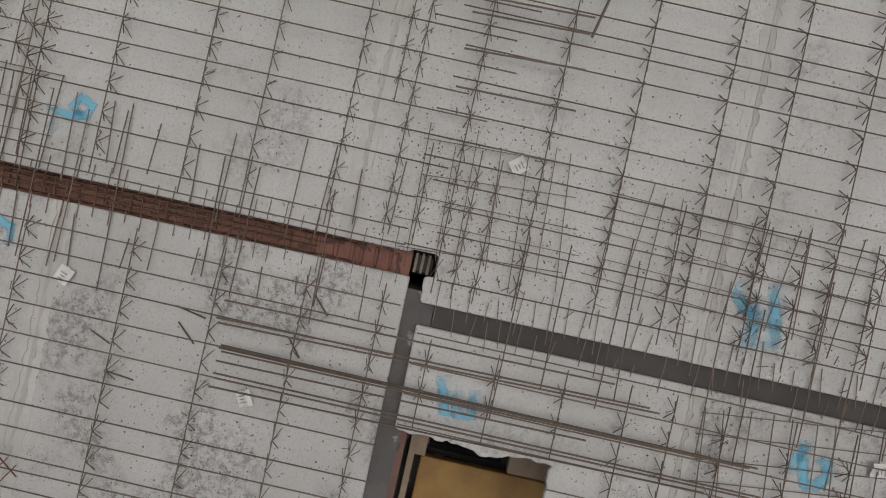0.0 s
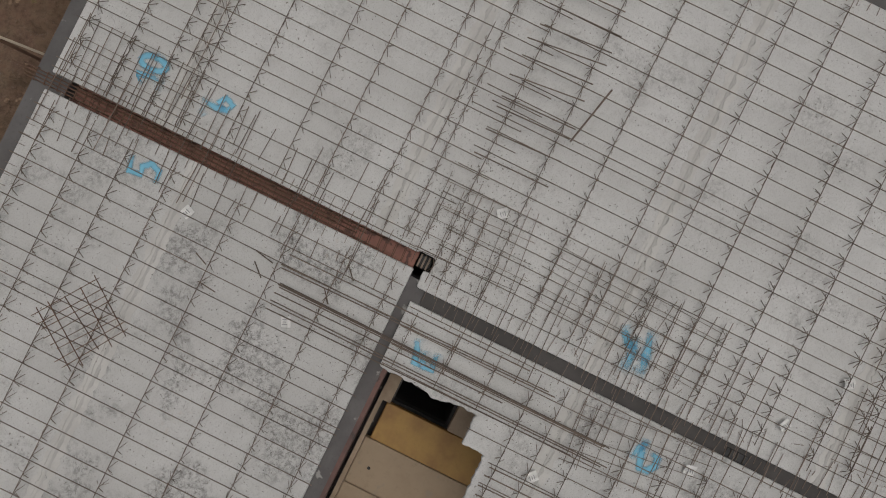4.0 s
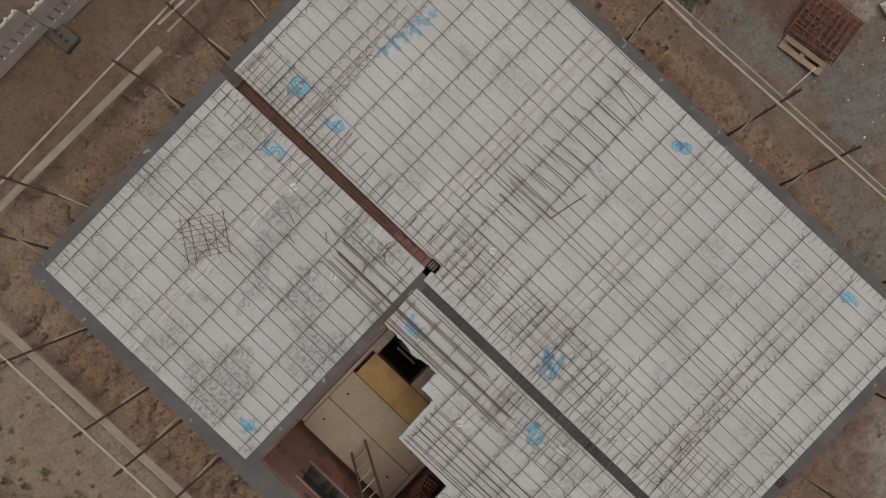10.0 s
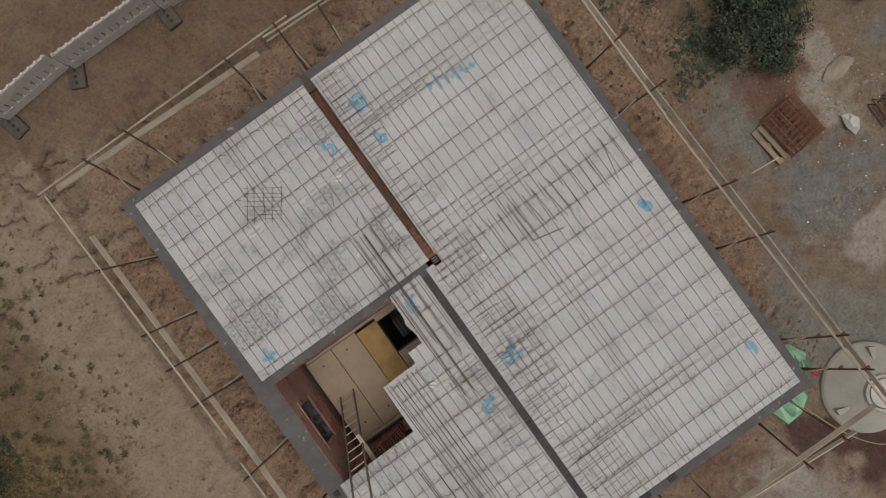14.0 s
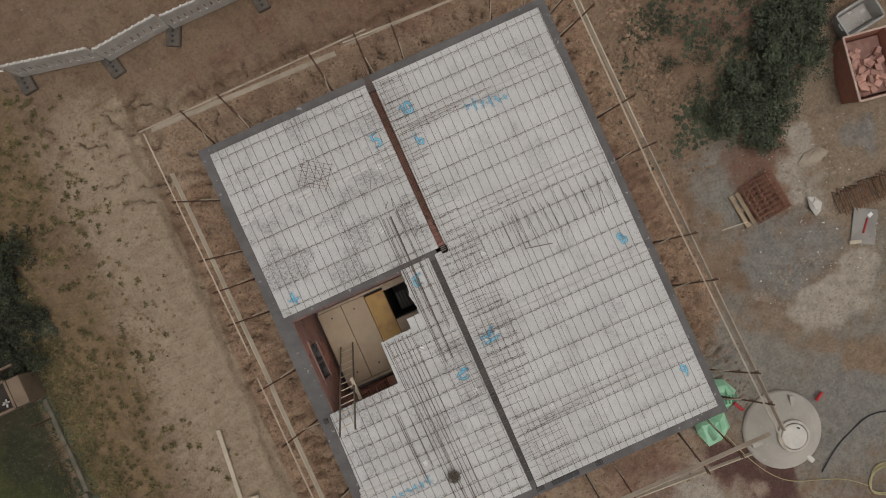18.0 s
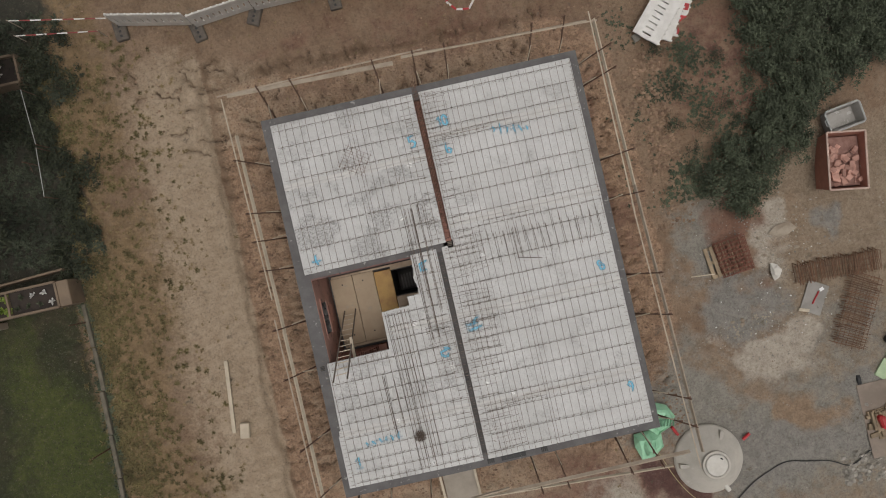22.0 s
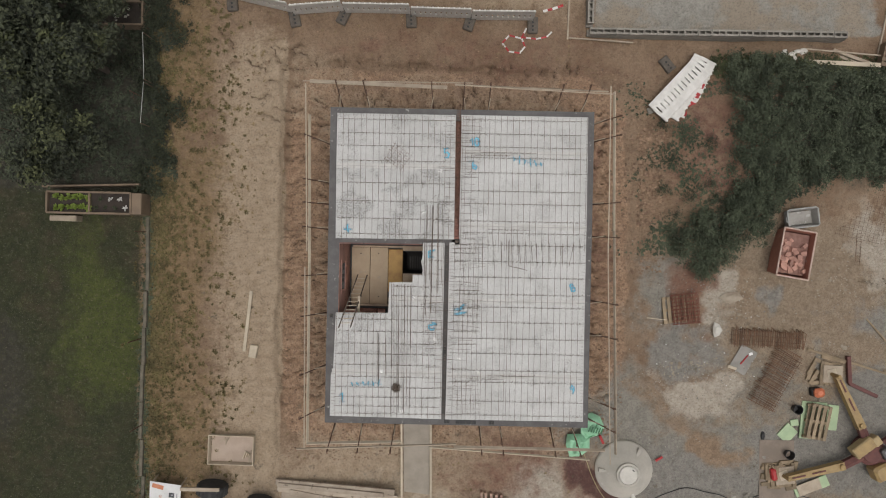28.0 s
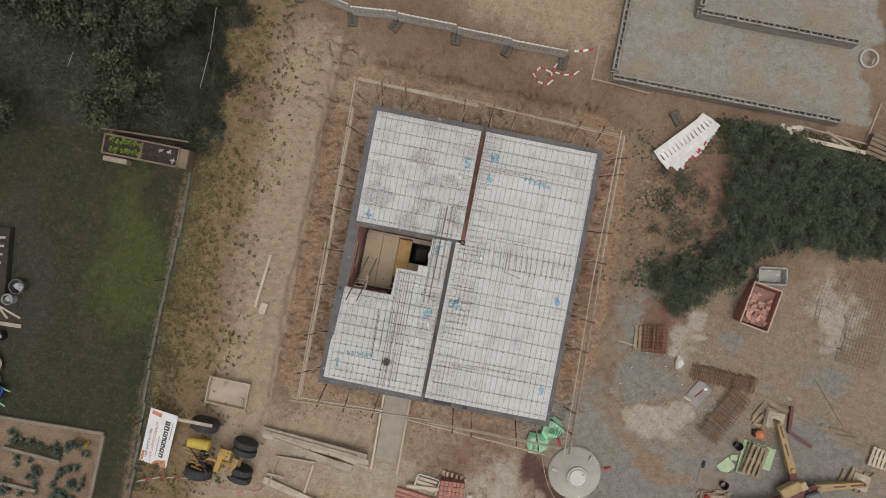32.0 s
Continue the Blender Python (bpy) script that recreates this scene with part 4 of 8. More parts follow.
def mesh_sheet(name, cx, cy, rz, w, h, nx, ny, z, material, label, r=0.004, jitter=0.02):
    s = thing(name, label, "rebar mesh", "reinforcement mesh pieces")
    t = Matrix.Rotation(radians(rz), 3, "Z")
    for k in range(nx):
        u = -w / 2 + w * k / (nx - 1)
        a, b = t @ Vector((u + rng.uniform(-jitter, jitter), -h / 2 - rng.uniform(0, 3 * jitter), 0)), t @ Vector((u + rng.uniform(-jitter, jitter), h / 2 + rng.uniform(0, 3 * jitter), 0))
        part("wire", Mesh().bar(Vector((cx, cy, z)) + a, Vector((cx, cy, z)) + b, r, 4), material, s)
    for k in range(ny):
        v = -h / 2 + h * k / (ny - 1)
        a, b = t @ Vector((-w / 2 - rng.uniform(0, 3 * jitter), v + rng.uniform(-jitter, jitter), 0)), t @ Vector((w / 2 + rng.uniform(0, 3 * jitter), v + rng.uniform(-jitter, jitter), 0))
        part("wire", Mesh().bar(Vector((cx, cy, z + 2 * r)) + a, Vector((cx, cy, z + 2 * r)) + b, r, 4), material, s)
    return s


mesh_sheet("mesh_piece", 0.36, -0.30, 2, 0.72, 0.95, 5, 7, TOP + 0.03, STEEL, "fine steel mesh laid beside the column", 0.004, 0.05)
mesh_sheet("mesh_piece", 0.34, -1.95, -2, 0.62, 1.7, 5, 13, TOP + 0.03, STEEL, "steel mesh laid beside the wall joint", 0.004, 0.045)
mesh_sheet("mesh_piece", 0.35, -4.9, 3, 0.7, 1.2, 5, 9, TOP + 0.03, STEEL, "steel mesh laid beside the wall joint")
mesh_sheet("mesh_piece", 0.30, 3.35, 0, 0.62, 1.4, 4, 12, TOP + 0.03, STEEL, "fine steel mesh laid beside the beam")
mesh_sheet("mesh_piece", -0.85, -2.6, 5, 0.6, 1.3, 5, 10, TOP + 0.03, STEEL, "steel mesh laid beside the wall joint")
mesh_sheet("loose_mesh", -2.05, 2.74, -34, 0.62, 0.56, 5, 8, LAY + 0.03, STEEL_RUST, "small rusty mesh offcut lying askew", 0.0048, 0.03)

# wire ends along the outer edges
ticks = Mesh()
for k in range(90):
    y = -5.65 + k * 0.109
    ticks.bar((E1 - 0.09, y, TOP + 0.006), (E1 + rng.uniform(-0.01, 0.03), y + rng.uniform(-0.01, 0.01), TOP + 0.012), 0.0035, 4)
for k in range(32):
    y = -5.6 + k * 0.109
    ticks.bar((-4.08, y, TOP + 0.006), (-3.94, y + rng.uniform(-0.01, 0.01), TOP + 0.012), 0.0035, 4)
for k in range(36):
    x = -3.95 + k * 0.109
    ticks.bar((x, 4.07, TOP + 0.006), (x, 4.17, TOP + 0.012), 0.0035, 4)
solid("wire_ends", ticks, STEEL, "short wire ends at the edges of the concrete panels", "wire ends", kind="stuff")

# crumbs of concrete and dirt, thick along the girders and round the column
def grain(m, x, y, z, r):
    a = rng.uniform(0, 6.28)
    c, q = math.cos(a) * r, math.sin(a) * r
    k = rng.uniform(0.5, 1.0)
    m.add([(x - c, y - q, z), (x + q * k, y - c * k, z), (x + c, y + q, z), (x - q * k, y + c * k, z), (x, y, z + r * 0.8)], [(0, 1, 4), (1, 2, 4), (2, 3, 4), (3, 0, 4), (3, 2, 1, 0)])


def panel_at(x, y):
    if -0.02 < x < 4.08 and -5.65 < y < 4.12 or -0.3 < x < 0 and -5.65 < y < -0.05:
        return True
    return -4.0 < x < -0.22 and 0.2 < y < 4.1 or -4.0 < x < -0.52 and -5.6 < y < -2.35 or -1.1 < x < -0.52 and -2.4 < y < 0 or -2.2 < x < -0.52 and -2.4 < y < -1.36


crumbs = Mesh()
LINES_E = (3.95, 3.55, 3.13, 2.78, 2.30, 1.71, 1.30, 0.74, 0.36, -0.03, -0.56, -1.07, -1.62, -2.03, -2.52, -3.05, -3.53, -4.08, -4.46, -5.08, -5.53)
LINES_W = (3.95, 3.51, 3.10, 2.62, 1.91, 1.32, 0.76, 0.26, -2.50, -2.89, -3.28, -3.62, -3.97, -4.36, -4.70, -5.02, -5.31)
for k in range(3600):
    x = rng.uniform(-4.0, 4.08)
    y = rng.choice(LINES_E if x > -0.3 else LINES_W) + rng.gauss(0, 0.05)
    dense = float(value_noise(np.float64(x), np.float64(y), 0.8, 21))
    if panel_at(x, y) and dense > rng.uniform(0.25, 0.75):
        grain(crumbs, x, y, TOP, rng.choice((0.003, 0.004, 0.005, 0.007)))
for k in range(15000):
    x, y = rng.uniform(-4.0, 4.08), rng.uniform(-5.6, 4.1)
    dense = float(value_noise(np.float64(x), np.float64(y), 1.1, 22))
    if panel_at(x, y) and dense > rng.uniform(0.35, 0.95):
        grain(crumbs, x, y, TOP, rng.choice((0.002, 0.0025, 0.003, 0.004, 0.006)))
for cx, cy, spread, n in ((0.45, -0.4, 0.45, 900), (0.5, 0.1, 0.35, 500), (0.35, -1.9, 0.5, 600), (-1.0, -2.0, 0.4, 400), (-3.2, -4.0, 0.7, 500), (-1.8, 1.0, 0.7, 700)):
    for k in range(n):
        x, y = rng.gauss(cx, spread), rng.gauss(cy, spread)
        if panel_at(x, y):
            grain(crumbs, x, y, TOP, rng.choice((0.003, 0.004, 0.005, 0.008)))
solid("concrete_crumbs", crumbs, CRUMB, "dark crumbs of concrete and dirt scattered on the panels", "debris", kind="stuff")

# hooked bar ends along the south edge of the stair opening
hooks = Mesh()
for k in range(15):
    x = -3.85 + 0.105 * k + rng.uniform(-0.02, 0.02)
    dx = rng.uniform(-0.03, 0.03)
    hooks.path([(x, -2.52, TOP + 0.02), (x + dx, -2.34, TOP + 0.03), (x + dx + 0.02, -2.29, TOP + 0.06), (x + dx + 0.05, -2.32, TOP + 0.09), (x + dx + 0.05, -2.37, TOP + 0.08)], 0.0035, 4)
solid("hooked_ends", hooks, STEEL, "hooked wire ends at the stair opening's edge", "wire ends", kind="stuff")

# tie-wire tangle
tangle = Mesh()
last = None
for k in range(260):
    a = rng.uniform(0, 2 * math.pi)
    rad = 0.17 * math.sqrt(rng.random())
    p = (-1.96 + rad * math.cos(a), -4.69 + rad * math.sin(a), LAY + 0.02 + rng.uniform(0, 0.11) * (1 - rad / 0.2))
    if last and k % 9:
        tangle.bar(last, p, 0.0025, 3)
    last = p
solid("tie_wire", tangle, STEEL_DARK, "rusty tangle of tie wire on the bars", "wire")


# ---- beam joint with its plank and cage ----
beam = thing("beam_joint", "reddish formwork plank with a rebar cage in the beam joint", "beam")
part("plank", Mesh().box((-0.105, 2.24, 2.79), (0.20, 4.18, 0.03)), WOOD_RED, beam)
part("side_board", Mesh().box((-0.195, 2.24, 2.78), (0.018, 4.16, 0.13)), WOOD_RED, beam)
part("side_board", Mesh().box((-0.014, 2.24, 2.78), (0.018, 4.16, 0.13)), WOOD_RED, beam)
for x in (-0.165, -0.125, -0.085, -0.045):
    for z in (2.83, 2.955):
        y1 = 4.5 + rng.uniform(-0.1, 0.1)
        part("long_bar", Mesh().bar((x + rng.uniform(-0.008, 0.008), (0.5 if z > 2.9 else 0.25) + 0.7 * rng.random(), z), (x + rng.uniform(-0.01, 0.01), y1, z), 0.006, 5), STEEL_RUST, beam)
for k in range(47):
    y = 0.30 + k * 0.087 + rng.uniform(-0.02, 0.02)
    m = Mesh().path([(-0.17, y, 2.82), (-0.17, y, 2.97), (-0.04, y + 0.01, 2.97), (-0.04, y, 2.82), (-0.17, y, 2.82)], 0.004, 4)
    part("stirrup", m, STEEL_RUST, beam)

col = thing("steel_column", "black steel column head beside the beam joint", "column")
part("shaft", Mesh().bevelled((-0.085, 0.065, 1.62), (0.15, 0.165, 2.34), 0.02), BLACK, col)
for y in (0.03, 0.075, 0.12):
    part("flange", Mesh().box((-0.085, y, 2.80), (0.135, 0.018, 0.03)), BRACKET, col, "grey steel flange edge")


# ---- blue spray marks ----
STROKES = {
    "0": [[(0.5 + 0.42 * math.cos(a * math.pi / 8), 0.5 + 0.5 * math.sin(a * math.pi / 8)) for a in range(17)]],
    "1": [[(0.2, 0.7), (0.55, 1.0), (0.55, 0.0)], [(0.2, 0.0), (0.9, 0.0)]],
    "2": [[(0.0, 0.35), (0.2, 0.7), (0.42, 0.9)], [(0.35, 0.95), (0.5, 0.4), (0.75, 0.05), (1.2, 0.12), (1.45, 0.4), (1.35, 0.7), (1.1, 0.75)]],
    "4": [[(0.0, 0.95), (0.28, 0.62), (0.5, 0.5)], [(0.55, 0.75), (0.48, 0.4), (0.32, 0.08)], [(1.08, 1.0), (1.04, 0.5), (0.98, 0.12)], [(0.5, 0.5), (1.0, 0.38)], [(0.35, 0.08), (1.0, 0.06)]],
    "5": [[(0.85, 1.0), (0.15, 1.0), (0.15, 0.6), (0.6, 0.62), (0.88, 0.35), (0.6, 0.03), (0.1, 0.08)]],
    "7": [[(-0.3, 0.75), (0.3, 0.5), (1.3, 0.45)], [(0.25, 0.1), (0.7, 0.5), (0.9, 0.9)]],
    "8": [[(0.5 + 0.3 * math.cos(a * math.pi / 5), 0.76 + 0.24 * math.sin(a * math.pi / 5)) for a in range(11)], [(0.5 + 0.4 * math.cos(a * math.pi / 5), 0.26 + 0.26 * math.sin(a * math.pi / 5)) for a in range(11)]],
    "9": [[(0.85, 0.7), (0.5, 0.5), (0.15, 0.72), (0.45, 1.0), (0.82, 0.85), (0.85, 0.5), (0.6, 0.0)]],
    "u": [[(-0.2, 0.95), (-0.1, 0.5), (-0.05, 0.15), (0.2, 0.08)], [(0.42, 0.6), (0.46, 0.12), (1.05, 0.1), (1.18, 0.65)], [(0.5, 0.36), (1.05, 0.32)]],
    ".": [[(0.3, 0.0), (0.4, 0.06)]],
}


def stroke_mesh(lines, width):
    """Flat ribbons with a soft-edge coordinate across them."""
    verts, faces, soft = [], [], []
    for line in lines:
        pts = [Vector((*p, 0)) for p in line]
        n0 = len(verts)
        for i, p in enumerate(pts):
            d = (pts[min(i + 1, len(pts) - 1)] - pts[max(i - 1, 0)]).normalized()
            s = Vector((-d.y, d.x, 0)) * width / 2
            if i in (0, len(pts) - 1):
                p = p + d * (width * 0.35 if i else -width * 0.35)
            verts += [p - s, p, p + s]
            k = 0.25 if i in (0, len(pts) - 1) else 1.0
            soft += [0.0, k, 0.0]
        for i in range(len(pts) - 1):
            a = n0 + 3 * i
            faces += [(a, a + 1, a + 4, a + 3), (a + 1, a + 2, a + 5, a + 4)]
    data = bpy.data.meshes.new("paint")
    data.from_pydata([tuple(v) for v in verts], [], faces)
    uv = data.uv_layers.new(name="UVMap")
    for loop in data.loops:
        uv.data[loop.index].uv = (0.5, soft[loop.vertex_index])
    data.materials.append(SPRAY)
    data.update()
    return data


def paint(lines, width, x, y, rz, label):
    t = thing("spray_mark", label, "paint mark", "spray marks", at=pose(x, y, TOP + 0.004, 0, 0, rz))
    for line in lines:
        ob = new("stroke", stroke_mesh([line], width))
        ob.parent = t
    return t


def mark(text, x, y, size, rz=0.0, bold=1.0):
    lines = []
    size = size * 0.86
    for i, ch in enumerate(text):
        for line in STROKES[ch]:
            lines.append([((u + 0.95 * i - 0.5 * len(text)) * size * 0.62, (v - 0.5) * size) for u, v in line])
    return paint(lines, bold * (0.05 + 0.13 * size), x, y, rz, "blue sprayed number on the concrete panel")


for text, x, y, size, rz in (("10", 0.42, 3.29, 0.30, 5), ("9.", 0.35, 2.54, 0.32, 190), ("5", -0.47, 2.91, 0.34, 8), ("7", -3.64, 0.41, 0.30, -70), ("4", 0.05, -2.13, 0.46, -80),
                             ("2", -0.82, -2.65, 0.32, -95), ("8", 3.68, -1.36, 0.28, 25), ("9", 3.74, -4.66, 0.3, 0), ("1", -3.72, -5.05, 0.34, 0), ("u", -0.90, -0.36, 0.30, -82)):
    mark(text, x, y, size, rz, 1.3 if text in "4u27" else 1.15)


def scrawl(x0, y0, x1, y1, n, size):
    """Sprayed words that cannot be read: a row of plain blurred dabs."""
    lines = []
    r = random.Random(n + int(10 * x0))
    for k in range(n):
        t = (k + 0.5) / n
        cx, cy = (x1 - x0) * (t - 0.5), (y1 - y0) * (t - 0.5)
        h = size * r.uniform(0.25, 0.55)
        lines.append([(cx + r.uniform(-0.03, 0.03), cy - h * r.uniform(0.5, 1.0)), (cx + r.uniform(-0.02, 0.02), cy), (cx + r.uniform(-0.04, 0.04), cy + h * r.uniform(0.3, 1.0))])
        lines.append([(cx - 0.07, cy + r.uniform(-0.05, 0.05)), (cx + 0.07, cy + r.uniform(-0.05, 0.05))])
    return paint(lines, 0.085, (x0 + x1) / 2, (y0 + y1) / 2, 0, "blue sprayed scrawl on the concrete panel")


scrawl(1.63, 2.80, 2.66, 2.60, 6, 0.26)
scrawl(-3.46, -4.62, -2.45, -4.58, 6, 0.22)


# ---- paper tags wired to the bars ----
def tag(x, y, rz, w=0.10, h=0.11):
    at = Matrix.Translation((x, y, TOP + 0.03)) @ Matrix.Rotation(radians(rz), 4, "Z")
    t = thing("paper_tag", "white printed delivery tag lying on the bars", "tag", "delivery tags", at=at)
    m = Mesh()
    nx = 4
    for i in range(nx + 1):
        u = -w / 2 + w * i / nx
        z = 0.015 * math.sin(i * 1.3 + rz) + 0.004 * i
        m.v += [(u, -h / 2, z), (u, h / 2, z + 0.012)]
    m.f = [(2 * i, 2 * i + 2, 2 * i + 3, 2 * i + 1) for i in range(nx)]
    n = len(m.v)
    m.v += [(a, b, c - 0.002) for a, b, c in m.v]
    m.f += [(2 * i + 1 + n, 2 * i + 3 + n, 2 * i + 2 + n, 2 * i + n) for i in range(nx)]
    part("sheet", m, PAPER, t)
    for k, ln in enumerate((0.6, 0.45, 0.7)):
        part("print", Mesh().box((-0.05 * w, h * (0.22 - 0.2 * k), 0.036), (w * ln * 0.7, h * 0.06, 0.001)), INK, t, "grey line of print")
    return t


for x, y, rz in ((-1.19, 1.01, -65), (0.68, -0.41, 40), (-0.66, 2.34, 70), (-0.74, -3.11, 10), (0.68, -4.12, 30), (-2.43, -4.18, 5), (-1.76, -5.47, 20), (-1.47, -1.78, 45), (0.05, -3.74, 60)):
    tag(x, y, rz)

# pale dried splashes of cement slurry left as thin crusts
for cx, cy, sx, sy in ((-2.40, -3.55, 0.06, 0.24), (-2.35, -4.05, 0.07, 0.12)):
    m = Mesh().prism([(cx + sx * math.cos(a) * rng.uniform(0.8, 1.1), cy + sy * math.sin(a) * rng.uniform(0.85, 1.1)) for a in [k * math.pi / 8 for k in range(16)]], TOP + 0.0005, TOP + 0.005)
    solid("cement_crust", m, JOINT_GREY, "thin grey crust of dried cement slurry", "cement crust")

# black void formers in the wall joints
for x, y, w, d in ((-0.43, -3.50, 0.09, 0.24), (0.32, -5.80, 0.66, 0.11), (1.15, -5.80, 0.17, 0.12), (-0.30, -5.79, 0.18, 0.12), (-4.12, -2.42, 0.11, 0.12)):
    b = thing("void_former", "black ribbed plastic void former in the wall top", "void former", "void formers")
    part("box", Mesh().bevelled((x, y, WALL_TOP + 0.006), (w, d, 0.03), 0.004), BLACK, b)
    for k in range(3):
        u = (k - 1) * 0.3
        s = (w * 0.9, 0.008, 0.014) if d > w else (0.008, d * 0.9, 0.014)
        part("rib", Mesh().box((x + (0 if d > w else u * w), y + (u * d if d > w else 0), WALL_TOP + 0.025), s), RUBBER, b, "dark grey rib")


# ---- inside the stair opening ----
DECK = 0.90                                              # top of the formwork


def form_panel(x0, x1, y0, y1, material, label, holes=()):
    p = thing("formwork_panel", label, "formwork panel", "formwork panels")
    part("face", Mesh().bevelled(((x0 + x1) / 2, (y0 + y1) / 2, DECK - 0.055), (x1 - x0, y1 - y0, 0.11), 0.010), material, p)
    for hx, hy in holes:
        # a flat black disc stands in for the shade inside each hole
        part("tie_hole_shade", Mesh().lathe((hx, hy, DECK), [(0.022, 0.0), (0.022, 0.003)], 10), BLACK, p, "black disc for the shade in a tie hole")
    return p


form_panel(-3.77, -3.12, -2.20, -0.19, PLY, "tan plastic-faced formwork panel on bearers", ((-3.45, -0.41), (-3.42, -1.93)))
form_panel(-3.11, -2.48, -2.20, -0.19, PLY, "tan plastic-faced formwork panel on bearers", ((-2.83, -0.41), (-2.80, -1.93)))
form_panel(-2.47, -1.96, -1.75, -0.25, PLY_YELLOW, "yellow formwork board on bearers")
form_panel(-1.95, -1.28, -1.70, -1.10, WOOD_BROWN, "brown formwork offcut on bearers")
for y in (-0.45, -1.25, -2.05):
    solid("bearer", Mesh().box((-2.9, y, (FLOOR + DECK - 0.11) / 2), (1.7, 0.1, DECK - 0.11 - FLOOR)), WOOD_BROWN, "brown timber bearer under the formwork", "bearer", "formwork bearers")
solid("batten", Mesh().box((-2.46, -0.155, DECK - 0.11), (2.55, 0.06, 0.20)), WOOD_BROWN, "brown timber batten along the stair wall", "batten")
solid("batten", Mesh().box((-1.60, -0.23, DECK - 0.06), (0.72, 0.115, 0.12)), WOOD_BROWN, "brown timber batten beside the stair void", "batten")
solid("batten", Mesh().box((-2.95, -2.245, DECK - 0.07), (1.6, 0.07, 0.09)), WOOD_BROWN, "brown timber batten beside the formwork", "batten")
grate = thing("stair_grating", "grey steel stair treads in the dark void", "grating")
for k in range(5):
    part("tread", Mesh().box((-1.72 + 0.085 * k, -0.72, 0.28 - 0.07 * k), (0.05, 0.44, 0.03)), MORTAR, grate)

WOOD_OLD_GREY = surface("grey_ladder_rail", (0.20, 0.165, 0.13), (0.15, 0.125, 0.10), 35, 2.5, 0.85, bump=0.4, distance=0.003)
lad = thing("ladder", "weathered wooden ladder leaning on the stair opening's edge", "ladder")
feet, heads = [Vector((-3.55, -1.18, DECK)), Vector((-3.22, -1.19, DECK))], [Vector((-3.73, -2.69, 3.88)), Vector((-3.36, -2.67, 3.88))]
for a, b in zip(feet, heads):
    part("rail", Mesh().bar(a, b, 0.021, 6), WOOD_OLD_GREY, lad)
for k in range(1, 13):
    t = k / 13
    part("rung", Mesh().bar(feet[0].lerp(heads[0], t), feet[1].lerp(heads[1], t), 0.013, 6), WOOD_PALE, lad)
solid("timber_prop", Mesh().bar((-3.30, -2.62, 2.44), (-3.28, -1.80, 2.50), 0.055, 4).bar((-3.30, -2.58, DECK), (-3.30, -2.58, 2.42), 0.04, 8), WOOD_PALE, "pale squared timber on a prop under the panels", "timber")


def hollow_block(x, y, z):
    """An upright clay block seen on its honeycomb of chambers."""
    b = thing("hollow_block", "red hollow clay block with open chambers", "brick", "loose hollow blocks", at=pose(x, y, z, 0, 0, rng.uniform(-8, 8)))
    for k in range(4):
        part("web", Mesh().box((-0.105 + 0.07 * k, 0, 0.119), (0.018, 0.24, 0.238)), BRICK, b)
    for k in range(5):
        part("wall", Mesh().box((0, -0.111 + 0.0555 * k, 0.1165), (0.228, 0.014, 0.233)), BRICK, b)


# a cross wall left toothed, its hollow blocks stepping up to the west
cross = tagged(new("wall_cross", mesh_of(Mesh().box((-3.24, -2.52, FLOOR + 0.12), (1.32, 0.238, 0.24)), "wall_cross", BRICK)), "unfinished red clay block wall with toothed end", "wall", kind="structure")
for course in range(1, 6):
    end = -2.62 - 0.20 * course
    n = max(1, round((end + 3.9) / 0.27))
    w = (end + 3.9) / n
    for k in range(n):
        b = part("block", Mesh().bevelled((0, 0, 0), (w - 0.012, 0.236, 0.23), 0.004), BRICK, cross)
        b.matrix_basis = pose(-3.9 + w * (k + 0.5), -2.52 + rng.uniform(-0.004, 0.004), FLOOR + 0.24 * (course + 0.5))
    hollow_block(end - 0.13, -2.52, FLOOR + 0.24 * (course + 1))
# bare blocks under the open slot of the west wall, and rubble lying in the slot
for row in range(3):
    for k in range(3):
        b = part("block", Mesh().bevelled((0, 0, 0), (0.02, 0.26, 0.235), 0.004), BRICK, west_wall)
        b.matrix_basis = pose(WEST + WALL + 0.02 + rng.uniform(0, 0.004), -1.55 + 0.27 * k + 0.06 * (row % 2), 0.98 + 0.245 * row)
for k in range(14):
    y, z = rng.uniform(NICHE[0] + 0.06, NICHE[1] - 0.06), NICHE[2] + rng.uniform(0.02, 0.07)
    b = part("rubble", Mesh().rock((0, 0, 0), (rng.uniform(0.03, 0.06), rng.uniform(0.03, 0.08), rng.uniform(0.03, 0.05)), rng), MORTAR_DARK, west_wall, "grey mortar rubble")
    b.matrix_basis = pose(WEST + 0.20 + rng.uniform(0.04, 0.14), y, z)
part("lintel", Mesh().box((WEST + WALL + 0.02, -1.18, NICHE[3] + 0.04), (0.03, 1.10, 0.05)), BRICK_DUST, west_wall, "red-brown plank over the slot")
part("sill", Mesh().box((WEST + WALL + 0.018, -1.18, NICHE[2] - 0.03), (0.03, 1.0, 0.05)), BRICK_DUST, west_wall, "red-brown plank under the slot")


